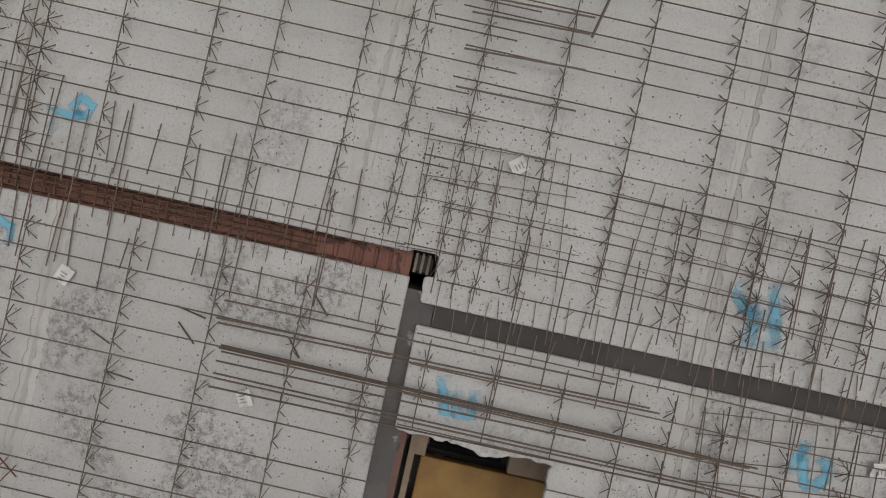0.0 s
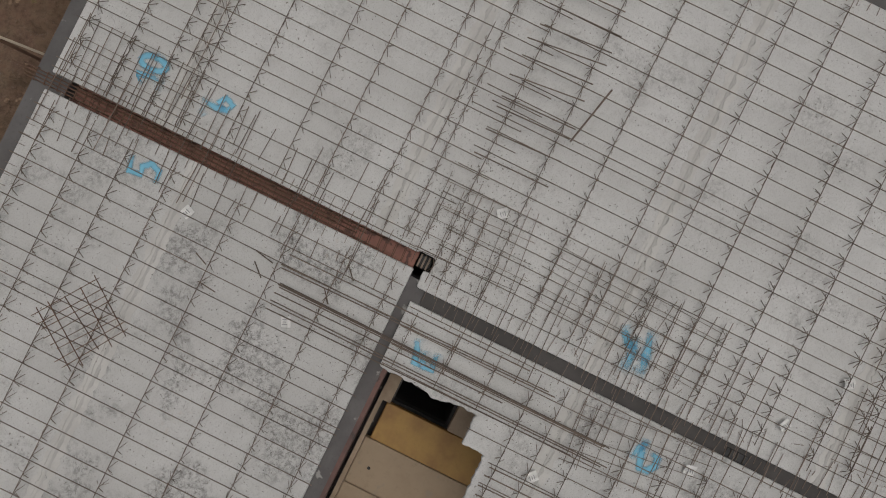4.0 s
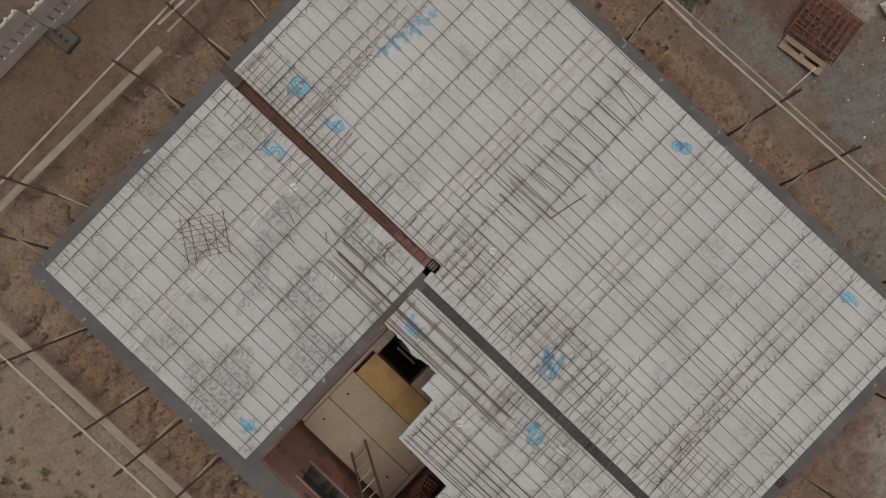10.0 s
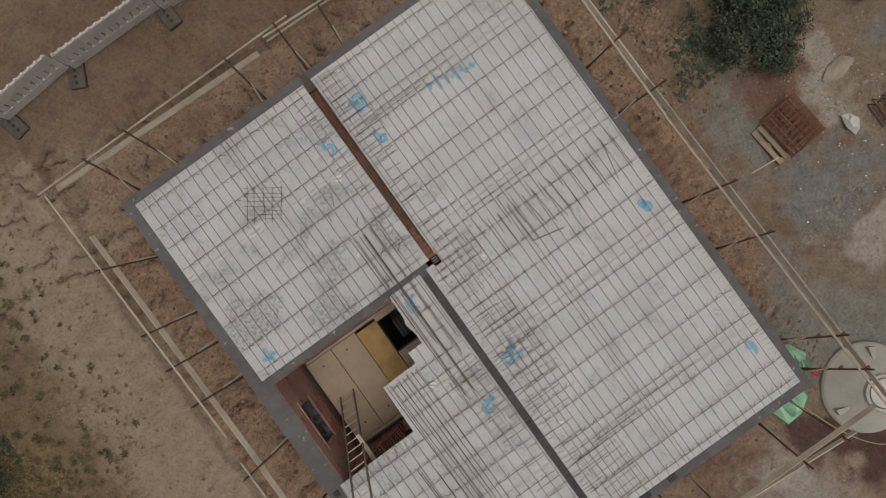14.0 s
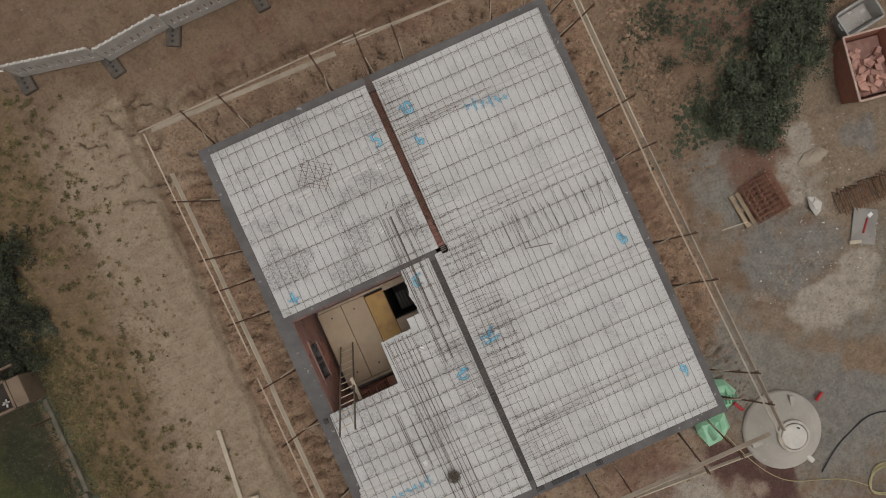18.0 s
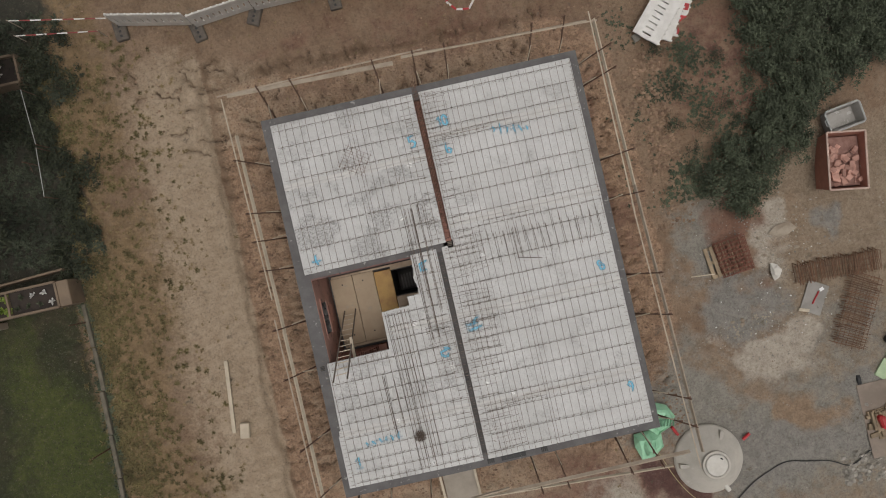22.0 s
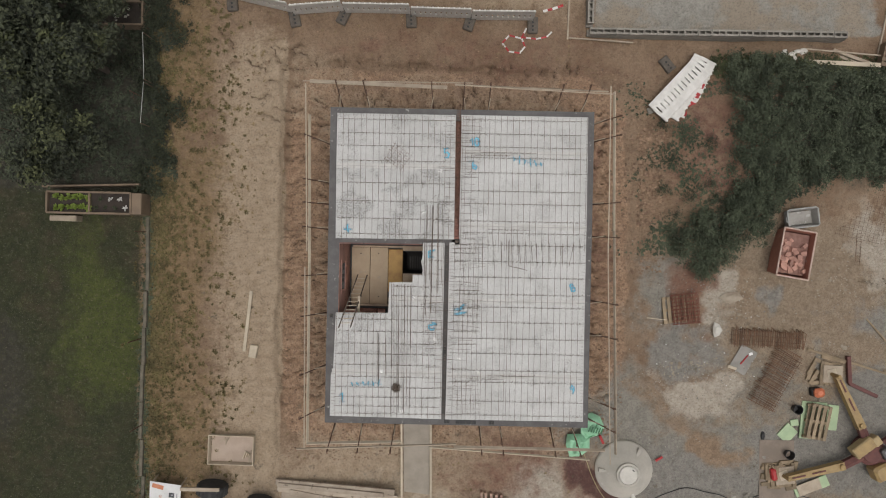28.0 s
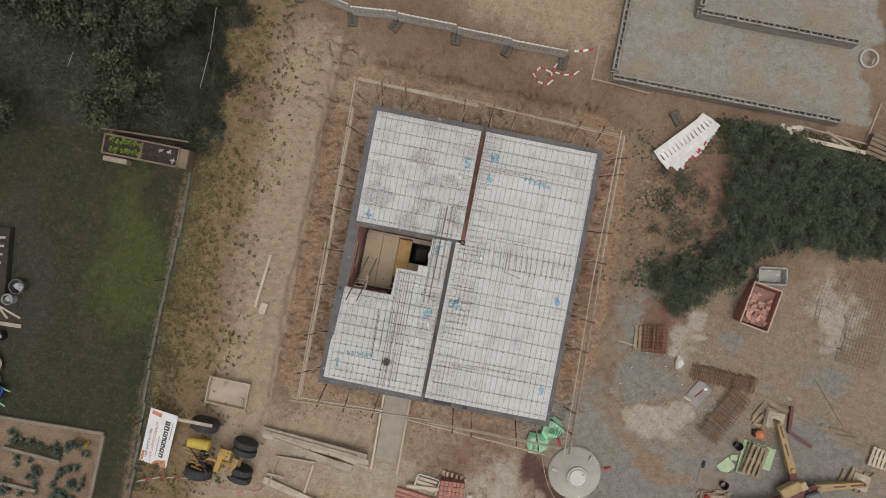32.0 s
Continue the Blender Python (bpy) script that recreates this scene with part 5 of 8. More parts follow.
# ---- guard rail round the house ----
def guard_post(x, y, ox, oy):
    """A dark post leaning out from a clamp on the wall's face, wedged with timber; (ox, oy) points outwards."""
    p = thing("guard_post", "rusty steel guard post leaning out with a timber wedge", "guard post", "guard posts")
    sx, sy = abs(oy), abs(ox)
    slip = rng.uniform(-0.06, 0.06)
    foot, head = Vector((x + ox * 0.07, y + oy * 0.07, 2.36)), Vector((x + ox * 0.60 + sx * slip, y + oy * 0.60 + sy * slip, 4.10))
    part("plate", Mesh().box((x + ox * 0.014, y + oy * 0.014, 2.42), (0.12 if oy else 0.022, 0.12 if ox else 0.022, 0.26)), POST_STEEL, p)
    part("clamp", Mesh().box((x + ox * 0.05, y + oy * 0.05, 2.40), (0.05 if oy else 0.09, 0.05 if ox else 0.09, 0.06)), BRACKET, p, "pale clamp")
    part("post", Mesh().bar(foot, head, 0.018, 8), POST_STEEL, p)
    part("sleeve", Mesh().bar(foot, foot.lerp(head, 0.2), 0.025, 8), POST_STEEL, p)
    turn = rng.uniform(-0.09, 0.09)
    a, b = Vector((x + ox * 0.03 + sx * turn, y + oy * 0.03 + sy * turn, 2.62)), foot.lerp(head, 0.46) + Vector((sx * 0.025, sy * 0.025, 0.03))
    part("wedge", Mesh().bar(a, b, 0.016, 4), WOOD_PALE, p, "pale timber wedge")
    for k, w in ((0.62, 0.05), (0.93, 0.05)):
        c = foot.lerp(head, k)
        part("hook", Mesh().box((c.x + ox * 0.03, c.y + oy * 0.03, c.z - 0.05), (w if oy else 0.10, w if ox else 0.10, 0.02)), POST_STEEL, p)
    return p


for y in (3.22, 1.93, 1.22, 0.38, -1.11, -2.38, -4.12, -5.50):
    guard_post(WEST, y, -1, 0)
for x in (-3.95, -3.05, -0.94, 0.03, 0.88, 3.10, 3.96):
    guard_post(x, NORTH, 0, 1)
for y in (4.05, 3.45, 1.38, 0.32, -1.80, -2.90, -5.05, -5.72):
    guard_post(EAST, y, 1, 0)
for x in (-4.0, -3.1, -2.0, 0.78, 1.46, 3.13, 3.86):
    guard_post(x, SOUTH, 0, -1)


def board(p, q, width, thick, tilt, material=WOOD, label="weathered timber guard rail board"):
    """A board from p to q, turned about its length by tilt degrees from upright."""
    p, q = Vector(p), Vector(q)
    d = (q - p).normalized()
    side = d.cross((0, 0, 1)).normalized()
    up = side.cross(d)
    t = radians(tilt)
    w, n = math.cos(t) * up + math.sin(t) * side, math.cos(t) * side - math.sin(t) * up
    m = Mesh()
    turn = Matrix((d, n, w)).transposed()
    m.box((p + q) / 2, ((q - p).length, thick, width), turn=turn)
    return solid("guard_board", m, material, label, "board", "guard rail boards")


UP, LOW = 3.97, 3.45                                     # heights of the two rails
board((-4.95, 4.93, UP), (0.30, 4.96, UP), 0.055, 0.03, 12)
board((-0.25, 4.92, UP - 0.05), (2.3, 4.80, UP - 0.05), 0.08, 0.03, 30)
board((1.9, 4.80, UP), (4.7, 4.70, UP), 0.08, 0.03, 15)
board((-4.85, 5.05, LOW), (-0.50, 4.93, LOW), 0.13, 0.03, 60)
board((-0.26, 5.02, LOW), (4.60, 4.90, LOW), 0.08, 0.03, 30)
board((-4.87, 4.85, UP), (-4.74, -0.32, UP), 0.05, 0.028, -18, WOOD_PALE)
board((-4.79, -0.82, UP), (-4.71, -6.45, UP), 0.06, 0.028, -20)
board((-4.84, 4.0, LOW), (-4.75, -1.2, LOW), 0.10, 0.03, 30, WOOD_PALE)
board((-4.75, -1.2, LOW + 0.04), (-4.72, -6.42, LOW), 0.10, 0.03, 30, WOOD_PALE)
board((4.55, 4.95, UP), (4.58, -0.2, UP), 0.075, 0.03, 15, WOOD_PALE)
board((4.57, 0.1, UP - 0.03), (4.78, -6.75, UP), 0.075, 0.03, 15)
board((4.79, 4.90, LOW), (4.88, 0.2, LOW), 0.10, 0.03, -20, WOOD_PALE)
board((4.87, 0.5, LOW + 0.03), (5.08, -6.6, LOW), 0.10, 0.03, -20)
board((-4.95, -6.46, UP), (0.0, -6.21, UP), 0.07, 0.03, 12)
board((-0.08, -6.30, UP), (4.60, -6.31, UP), 0.09, 0.03, 35)
board((-4.75, -6.44, LOW), (-1.75, -6.33, LOW), 0.10, 0.03, 25, WOOD_PALE)
board((-0.85, -6.48, LOW), (4.25, -6.78, LOW), 0.07, 0.03, 20, WOOD_PALE)


# ---- gangway to the south door ----
gang = thing("gangway", "pale timber gangway with side boards up to the south wall", "gangway")
part("deck", Mesh().add([(-1.86, SOUTH - 0.02, 0.40), (-0.90, SOUTH - 0.02, 0.40), (-0.86, -9.25, 0.14), (-1.80, -9.15, 0.14), (-1.86, SOUTH - 0.02, 0.45), (-0.90, SOUTH - 0.02, 0.45), (-0.86, -9.25, 0.19), (-1.80, -9.15, 0.19)],
                        [(3, 2, 1, 0), (4, 5, 6, 7), (0, 1, 5, 4), (1, 2, 6, 5), (2, 3, 7, 6), (3, 0, 4, 7)]), surface("gangway_ply", (0.33, 0.285, 0.23), (0.26, 0.225, 0.18), 20, 1.5, 0.8), gang)
for xa, xb in ((-1.92, -1.86), (-0.86, -0.80)):
    part("side_board", Mesh().bar((xa, SOUTH - 0.05, 0.60), (xb, -9.6, 0.30), 0.05, 4), WOOD_PALE, gang)


# ---- site barriers ----
CONTAINER_RED = surface("faded_red_paint", (0.36, 0.155, 0.105), (0.30, 0.13, 0.09), 30, 4, 0.7, spots=((0.36, 0.33, 0.30), 6.0, 0.68))
CONTAINER_RIM = surface("pale_worn_rim", (0.55, 0.40, 0.33), (0.44, 0.31, 0.25), 30, 5, 0.6)
RUBBLE = surface("pink_rubble", (0.44, 0.25, 0.195), (0.35, 0.19, 0.145), 30, 6, 0.9, spread=0.3)
GREY_PLASTIC = surface("grey_plastic", (0.38, 0.385, 0.36), (0.30, 0.30, 0.28), 25, 3, 0.6)
CEMENT = surface("tank_concrete", (0.46, 0.425, 0.365), (0.39, 0.36, 0.31), 25, 1.8, 0.85, spots=((0.50, 0.475, 0.43), 2.5, 0.66))
CEMENT_PALE = surface("lid_concrete", (0.58, 0.55, 0.49), (0.50, 0.47, 0.415), 25, 3, 0.85)
GREEN_SHEET = surface("green_tarpaulin", (0.33, 0.60, 0.39), (0.24, 0.49, 0.30), 25, 4, 0.5, bump=0.3, distance=0.01)
GREEN_PRINT = surface("green_print", (0.05, 0.16, 0.075), (0.06, 0.18, 0.09), 25, 4, 0.6)
GREEN_BOARD = surface("pale_green_board", (0.40, 0.50, 0.30), (0.33, 0.43, 0.26), 25, 3, 0.7)
YELLOW = surface("crane_yellow", (0.36, 0.245, 0.10), (0.27, 0.18, 0.08), 25, 3, 0.55, spots=((0.17, 0.10, 0.05), 7.0, 0.66))
YELLOW_BRIGHT = surface("tank_yellow", (0.50, 0.36, 0.05), (0.42, 0.29, 0.05), 25, 3, 0.5)
ORANGE = surface("orange_plastic", (0.55, 0.16, 0.07), (0.46, 0.13, 0.06), 25, 3, 0.5)
TYRE = surface("tyre_rubber", (0.028, 0.028, 0.028), (0.048, 0.046, 0.044), 50, 6, 0.85)
WOOD_OLD = surface("old_timber", (0.285, 0.215, 0.138), (0.20, 0.15, 0.094), 35, 2.5, 0.85, bump=0.4, distance=0.003, spread=0.25)
RUST_BROWN = surface("brown_iron", (0.115, 0.045, 0.040), (0.14, 0.055, 0.045), 40, 5, 0.75)
BLOCK_GREY = surface("concrete_block", (0.275, 0.25, 0.212), (0.21, 0.192, 0.165), 40, 4, 0.9, spread=0.12)
HOSE_YELLOW = surface("yellow_hose", (0.46, 0.40, 0.20), (0.38, 0.33, 0.16), 40, 5, 0.5)
BANNER = surface("banner_sheet", (0.66, 0.65, 0.63), (0.58, 0.57, 0.55), 20, 2, 0.55, bump=0.2)
BANNER_INK = surface("banner_print", (0.05, 0.05, 0.055), (0.07, 0.07, 0.075), 20, 2, 0.6)
BANNER_ORANGE = surface("banner_orange", (0.52, 0.20, 0.10), (0.46, 0.17, 0.09), 20, 2, 0.6)
BRICK_PALE = surface("cream_brick", (0.48, 0.33, 0.26), (0.40, 0.27, 0.21), 40, 5, 0.9, spread=0.15)
TILE_RED = surface("pink_brick", (0.40, 0.19, 0.145), (0.34, 0.155, 0.12), 40, 5, 0.9, spread=0.15)
BLUE = surface("blue_plastic", (0.05, 0.085, 0.36), (0.045, 0.07, 0.28), 25, 3, 0.45)
WOOD_PLANTER = surface("planter_timber", (0.195, 0.140, 0.092), (0.15, 0.108, 0.072), 30, 3, 0.75)


# white plastic turned greyer: wear plus the shade on upright barriers
BARRIER_GREY = surface("worn_shaded_barrier", (0.56, 0.53, 0.485), (0.45, 0.425, 0.385), 30, 3, 0.5, bump=0.1)


def barrier_mesh(length):
    """A plastic site barrier: solid rails, narrow slots between slats, and low raised squares."""
    m = Mesh()
    m.bevelled((0, 0, 0.83), (length, 0.06, 0.34), 0.012).bevelled((0, 0, 0.24), (length, 0.05, 0.28), 0.01)
    n = max(4, round(length / 0.2))
    for k in range(n + 1):
        x = -length / 2 + 0.055 + (length - 0.11) * k / n
        m.box((x, 0, 0.52), (0.135, 0.042, 0.30))
    return m


def barrier_parts(b, length, material):
    part("frame", barrier_mesh(length), material, b)
    n = max(4, round(length / 0.2))
    for k in range(n + 1):
        x = -length / 2 + 0.055 + (length - 0.11) * k / n
        part("peg", Mesh().bevelled((x, 0, 1.02), (0.06, 0.05, 0.05), 0.012), PLASTIC_WHITE, b)
        part("pad", Mesh().box((x, 0.03, 0.28), (0.08, 0.012, 0.09)), PLASTIC_WHITE, b)


def barrier(p, q):
    p, q = Vector(p), Vector(q)
    d = q - p
    c = (p + q) / 2
    b = thing("site_barrier", "white plastic site barrier with slats in rubber feet", "barrier", "site barriers", at=pose(c.x, c.y, gh(c.x, c.y) + 0.06, 0, 0, math.degrees(math.atan2(d.y, d.x))))
    barrier_parts(b, d.length - 0.04, BARRIER_GREY)
    return b


def barrier_foot(x, y, rz):
    z = gh(x, y)
    f = thing("rubber_block", "dark recycled-rubber block with sockets under a barrier", "rubber block", "rubber blocks", at=pose(x, y, z, 0, 0, rz))
    part("base", Mesh().bevelled((0, -0.14, 0.055), (0.38, 0.62, 0.13), 0.03), RUBBER, f)
    for k in range(3):
        # flat black squares paint the shade inside the sockets
        part("socket", Mesh().box((0, -0.05 - 0.14 * k, 0.122), (0.07, 0.07, 0.006)), BLACK, f)


RED_DULL = surface("faded_red_tape", (0.26, 0.045, 0.04), (0.20, 0.04, 0.036), 60, 6, 0.5)
NODES = [(-8.25, 8.60), (-6.07, 8.13), (-4.25, 8.30), (-1.87, 8.30), (0.32, 8.28), (2.62, 8.30)]
for p, q in zip(NODES, NODES[1:]):
    barrier((*p, 0), (*q, 0))
for (x, y), rz in zip(NODES, (5, 12, -25, 3, -18, 0)):
    barrier_foot(x, y, rz)


def ribbon(name, points, width, material_a, material_b, label, step=0.3, stakes=False):
    """A barrier tape in alternating lengths, following the ground."""
    t = thing(name, label, "barrier tape", "barrier tapes")
    pts = [Vector(p) for p in points]
    k = 0
    for p in (pts[0], pts[-1]) if stakes else ():
        part("stake", Mesh().bar((p.x, p.y, gh(p.x, p.y) - 0.05), (p.x, p.y, p.z + 0.06), 0.018, 6), WOOD, t, "thin timber stake")
    for a, b in zip(pts, pts[1:]):
        n = max(1, round((b - a).length / step))
        for i in range(n):
            u, v = a.lerp(b, i / n), a.lerp(b, (i + 1) / n)
            m = Mesh()
            s = (v - u).cross((0, 0, 1)).normalized() * width / 2
            tw = Vector((0, 0, 0.02 * math.sin(k * 1.7)))
            m.add([u - s, u + s + tw, v + s - tw, v - s, u - s - Vector((0, 0, 0.003)), u + s + tw - Vector((0, 0, 0.003)), v + s - tw - Vector((0, 0, 0.003)), v - s - Vector((0, 0, 0.003))],
                  [(0, 3, 2, 1), (4, 5, 6, 7), (0, 1, 5, 4), (1, 2, 6, 5), (2, 3, 7, 6), (3, 0, 4, 7)])
            part("band", m, material_a if k % 2 else material_b, t)
            k += 1


def on_ground(points, lift=0.04):
    return [(x, y, gh(x, y) + lift) for x, y in points]


ribbon("barrier_tape", on_ground([(-11.0, 8.72), (-8.7, 8.40)], 0.5), 0.035, RED_DULL, PLASTIC_WHITE, "red and white barrier tape strung between stakes", stakes=True)
ribbon("barrier_tape", on_ground([(-11.0, 9.1), (-8.3, 8.62)], 0.7), 0.035, RED_DULL, PLASTIC_WHITE, "red and white barrier tape strung between stakes", stakes=True)
ribbon("barrier_tape", on_ground([(2.4, 8.05), (2.2, 7.65), (1.75, 7.75), (1.5, 7.45), (1.75, 7.15), (2.15, 7.1), (2.35, 7.35), (2.2, 7.7), (2.75, 7.65), (3.15, 7.75), (3.35, 7.95)]), 0.06, RED_SHEET, PLASTIC_WHITE, "crumpled red and white barrier tape on the soil", 0.22)
ribbon("barrier_tape", on_ground([(3.0, 8.7), (3.35, 8.8), (3.75, 8.95)]), 0.09, RED_SHEET, PLASTIC_WHITE, "crumpled red and white barrier tape on the soil", 0.18)
ribbon("barrier_tape", on_ground([(-10.7, -11.55), (-9.9, -11.25), (-9.1, -11.15), (-8.3, -11.05), (-7.6, -11.2), (-6.9, -11.35), (-6.0, -11.1)], 0.25), 0.04, RED_SHEET, GREY_PLASTIC, "red and white barrier tape behind the trailer", 0.3, True)

# barriers stacked flat beside the mound
for k, (x, y, rz) in enumerate(((8.56, 6.04, 245.3), (8.31, 5.97, 236.5), (8.06, 5.89, 227.8))):
    z = gh(8.4, 6.0) + 0.12 + 0.07 * k
    s = thing("stacked_barrier", "white plastic barrier lying flat in a stack", "barrier", "stacked barriers", at=Matrix.Translation((x, y, z)) @ Matrix.Rotation(radians(rz), 4, "Z") @ Matrix.Rotation(radians(-90), 4, "X") @ Matrix.Translation((0, 0, -0.5)))
    barrier_parts(s, 2.36, PLASTIC_WHITE)
    for i in range(4 if k < 1 else 0):
        part("reflector", Mesh().box((1.0 - 0.40 * i, -0.036, 0.86), (0.21, 0.014, 0.20)), RED_SHEET, s, "red reflective sheet")
barrier_foot(7.65, 7.0, 40)
solid("paving_stone", Mesh().bevelled((7.15, 5.15, gh(7.15, 5.15) + 0.04), (0.22, 0.24, 0.1), 0.015, 20), BLOCK_GREY, "grey paving stone on the soil", "stone")


# ---- neighbouring foundation of hollow concrete blocks ----
def foundation_block():
    m = Mesh()
    for y in (-0.086, 0.086):
        m.box((0, y, 0), (0.49, 0.068, 0.24))
    for x in (-0.228, 0.01, 0.228):
        m.box((x, 0, 0), (0.034, 0.104, 0.24))
    m.box((0, 0, -0.10), (0.46, 0.104, 0.02))
    return mesh_of(m, "block", BLOCK_GREY)


BLOCK_DATA = foundation_block()


def foundation(name, p, q):
    p, q = Vector((*p, 0)), Vector((*q, 0))
    d = q - p
    n = round(d.length / 0.5)
    rz = math.degrees(math.atan2(d.y, d.x))
    c = (p + q) / 2
    base = tagged(new(name, mesh_of(Mesh().box((c.x, c.y, -0.50), (d.length + 0.12, 0.24, 0.55), rz), name, BLOCK_GREY)), "low foundation wall of hollow concrete blocks", "wall", kind="structure")
    for k in range(n):
        u = p.lerp(q, (k + 0.5) / n)
        ob = new("block", BLOCK_DATA)
        ob.parent = base
        ob.matrix_basis = pose(u.x + rng.uniform(-0.006, 0.006), u.y + rng.uniform(-0.006, 0.006), -0.098, 0, 0, rz + rng.uniform(-0.8, 0.8))


foundation("wall_neighbour_south", (4.72, 7.94), (14.2, 7.98))
foundation("wall_neighbour_west", (4.74, 8.22), (4.74, 14.2))
foundation("wall_neighbour_inner", (7.72, 11.25), (14.3, 11.28))
foundation("wall_neighbour_cross", (7.74, 11.5), (7.74, 14.5))
ring = thing("pipe_ring", "grey concrete pipe ring set in the ground", "pipe")
part("rim", Mesh().lathe((15.14, 10.9, -0.55), [(0.40, -0.2), (0.40, 0.06), (0.33, 0.06), (0.33, -0.1)], 28), CEMENT, ring)


def timber(p, q, w, h, material=WOOD, label="weathered timber lying on the soil", rz=None, lift=0.0, group="loose timbers"):
    p, q = Vector((*p, 0)), Vector((*q, 0))
    d = q - p
    c = (p + q) / 2
    z = max(gh(p.x, p.y), gh(q.x, q.y), gh(c.x, c.y)) + h / 2 - 0.01 + lift
    return solid("timber", Mesh().bevelled((c.x, c.y, z), (d.length, w, h), min(w, h) * 0.12, math.degrees(math.atan2(d.y, d.x))), material, label, "timber", group)


timber((3.95, 7.70), (3.98, 9.25), 0.06, 0.05)
timber((4.0, 7.76), (6.4, 7.63), 0.05, 0.05)
timber((12.9, 7.55), (15.7, 7.35), 0.05, 0.05)
timber((15.7, 7.4), (16.05, 9.2), 0.06, 0.06)
timber((12.95, 7.02), (15.6, 6.95), 0.16, 0.06, WOOD_PALE)
timber((13.95, 7.55), (15.5, 7.0), 0.12, 0.08)
timber((14.2, 7.3), (14.9, 7.05), 0.10, 0.05)
timber((15.3, 6.85), (16.5, 6.4), 0.15, 0.08)
for k in range(9):
    x, y = 12.35 + rng.uniform(-0.4, 0.5), 7.3 + rng.uniform(-0.2, 0.2)
    solid("stone", Mesh().rock((x, y, gh(x, y) + 0.03), (rng.uniform(0.08, 0.2), rng.uniform(0.06, 0.15), 0.06), rng), CEMENT_PALE, "pale broken stone slab beside the bushes", "stone", "pale stones")
crate = thing("crate", "brown slatted timber crate beside the foundation", "crate", at=pose(16.1, 7.3, gh(16.1, 7.3), 0, 0, -12))
for k in range(5):
    part("slat", Mesh().box((0, -0.4 + 0.2 * k, 0.42), (0.9, 0.15, 0.025)), WOOD_PLANTER, crate)
for x in (-0.4, 0.4):
    part("side", Mesh().box((x, 0, 0.20), (0.03, 0.9, 0.40)), WOOD_PLANTER, crate)

# ---- skip of rubble, tub, pallets, cages ----
skip = thing("skip", "faded red steel skip full of broken bricks", "skip", at=pose(12.37, -0.12, gh(12.4, -0.1), 0, 0, -9))
def trough(w, d, w2, d2, h, t=0.03):
    """Four sloping sides and a floor; w2, d2: the size at the foot."""
    m = Mesh()
    top, foot = [(-w / 2, -d / 2), (w / 2, -d / 2), (w / 2, d / 2), (-w / 2, d / 2)], [(-w2 / 2, -d2 / 2), (w2 / 2, -d2 / 2), (w2 / 2, d2 / 2), (-w2 / 2, d2 / 2)]
    inner = [(x * (1 - 2 * t / w), y * (1 - 2 * t / d)) for x, y in top]
    ifoot = [(x * (1 - 2 * t / w2), y * (1 - 2 * t / d2)) for x, y in foot]
    v = [(*p, h) for p in top] + [(*p, 0) for p in foot] + [(*p, h) for p in inner] + [(*p, t) for p in ifoot]
    f = [(7, 6, 5, 4), (12, 13, 14, 15)]
    for i in range(4):
        j = (i + 1) % 4
        f += [(4 + i, 4 + j, j, i), (i, j, 8 + j, 8 + i), (8 + i, 8 + j, 12 + j, 12 + i)]
    return m.add(v, f)


def rim(w, d, h, r):
    return Mesh().path([(-w / 2, -d / 2, h), (w / 2, -d / 2, h), (w / 2, d / 2, h), (-w / 2, d / 2, h), (-w / 2, -d / 2, h)], r, 6)


part("body", trough(1.18, 1.76, 1.06, 1.55, 0.85), CONTAINER_RED, skip)
part("rim", rim(1.18, 1.76, 0.86, 0.032), CONTAINER_RIM, skip, "pale worn rim")
for k in range(64):
    x, y = 12.37 + rng.uniform(-0.42, 0.42), -0.15 + rng.uniform(-0.66, 0.5)
    z = gh(12.8, -0.1) + 0.52 + rng.uniform(0, 0.22)
    turn = Euler((rng.uniform(-0.4, 0.4), rng.uniform(-0.4, 0.4), rng.uniform(0, 3))).to_matrix()
    solid("broken_brick", Mesh().box((x, y, z), (rng.uniform(0.14, 0.25), rng.uniform(0.11, 0.18), rng.uniform(0.07, 0.12)), turn=turn), RUBBLE, "pink broken brick piece in the skip", "brick", "skip rubble")
# rubble fill coloured dark to stand for the shade between bricks
fill = Mesh().box((12.37, -0.12, gh(12.4, -0.1) + 0.33), (1.02, 1.52, 0.5), -9)
solid("rubble_bed", fill, surface("rubble_gap_shade", (0.20, 0.105, 0.082), (0.26, 0.15, 0.12), 30, 6, 0.9), "reddish rubble fill in the skip, dark for shade between bricks", "rubble", kind="stuff")
TUB_GREY = surface("smeared_tub", (0.34, 0.32, 0.29), (0.25, 0.235, 0.21), 14, 2, 0.8, spots=((0.44, 0.42, 0.39), 6.0, 0.6))
tub = thing("mortar_tub", "grey plastic mortar tub with a pale rim", "tub", at=pose(12.61, 1.20, gh(12.61, 1.2), 0, 0, 8))
part("body", trough(1.12, 0.68, 0.98, 0.56, 0.45), TUB_GREY, tub)
part("rim", Mesh().path([(-0.48, -0.35, 0.45), (0.48, -0.35, 0.45), (0.56, -0.29, 0.45), (0.57, 0.28, 0.45), (0.49, 0.35, 0.45), (-0.49, 0.35, 0.45), (-0.57, 0.28, 0.45), (-0.56, -0.28, 0.45), (-0.48, -0.35, 0.45)], 0.022, 6), GREY_PLASTIC, tub)
part("grip", Mesh().path([(-0.57, -0.1, 0.44), (-0.62, -0.08, 0.43), (-0.62, 0.08, 0.43), (-0.57, 0.1, 0.44)], 0.014, 5), GREY_PLASTIC, tub)
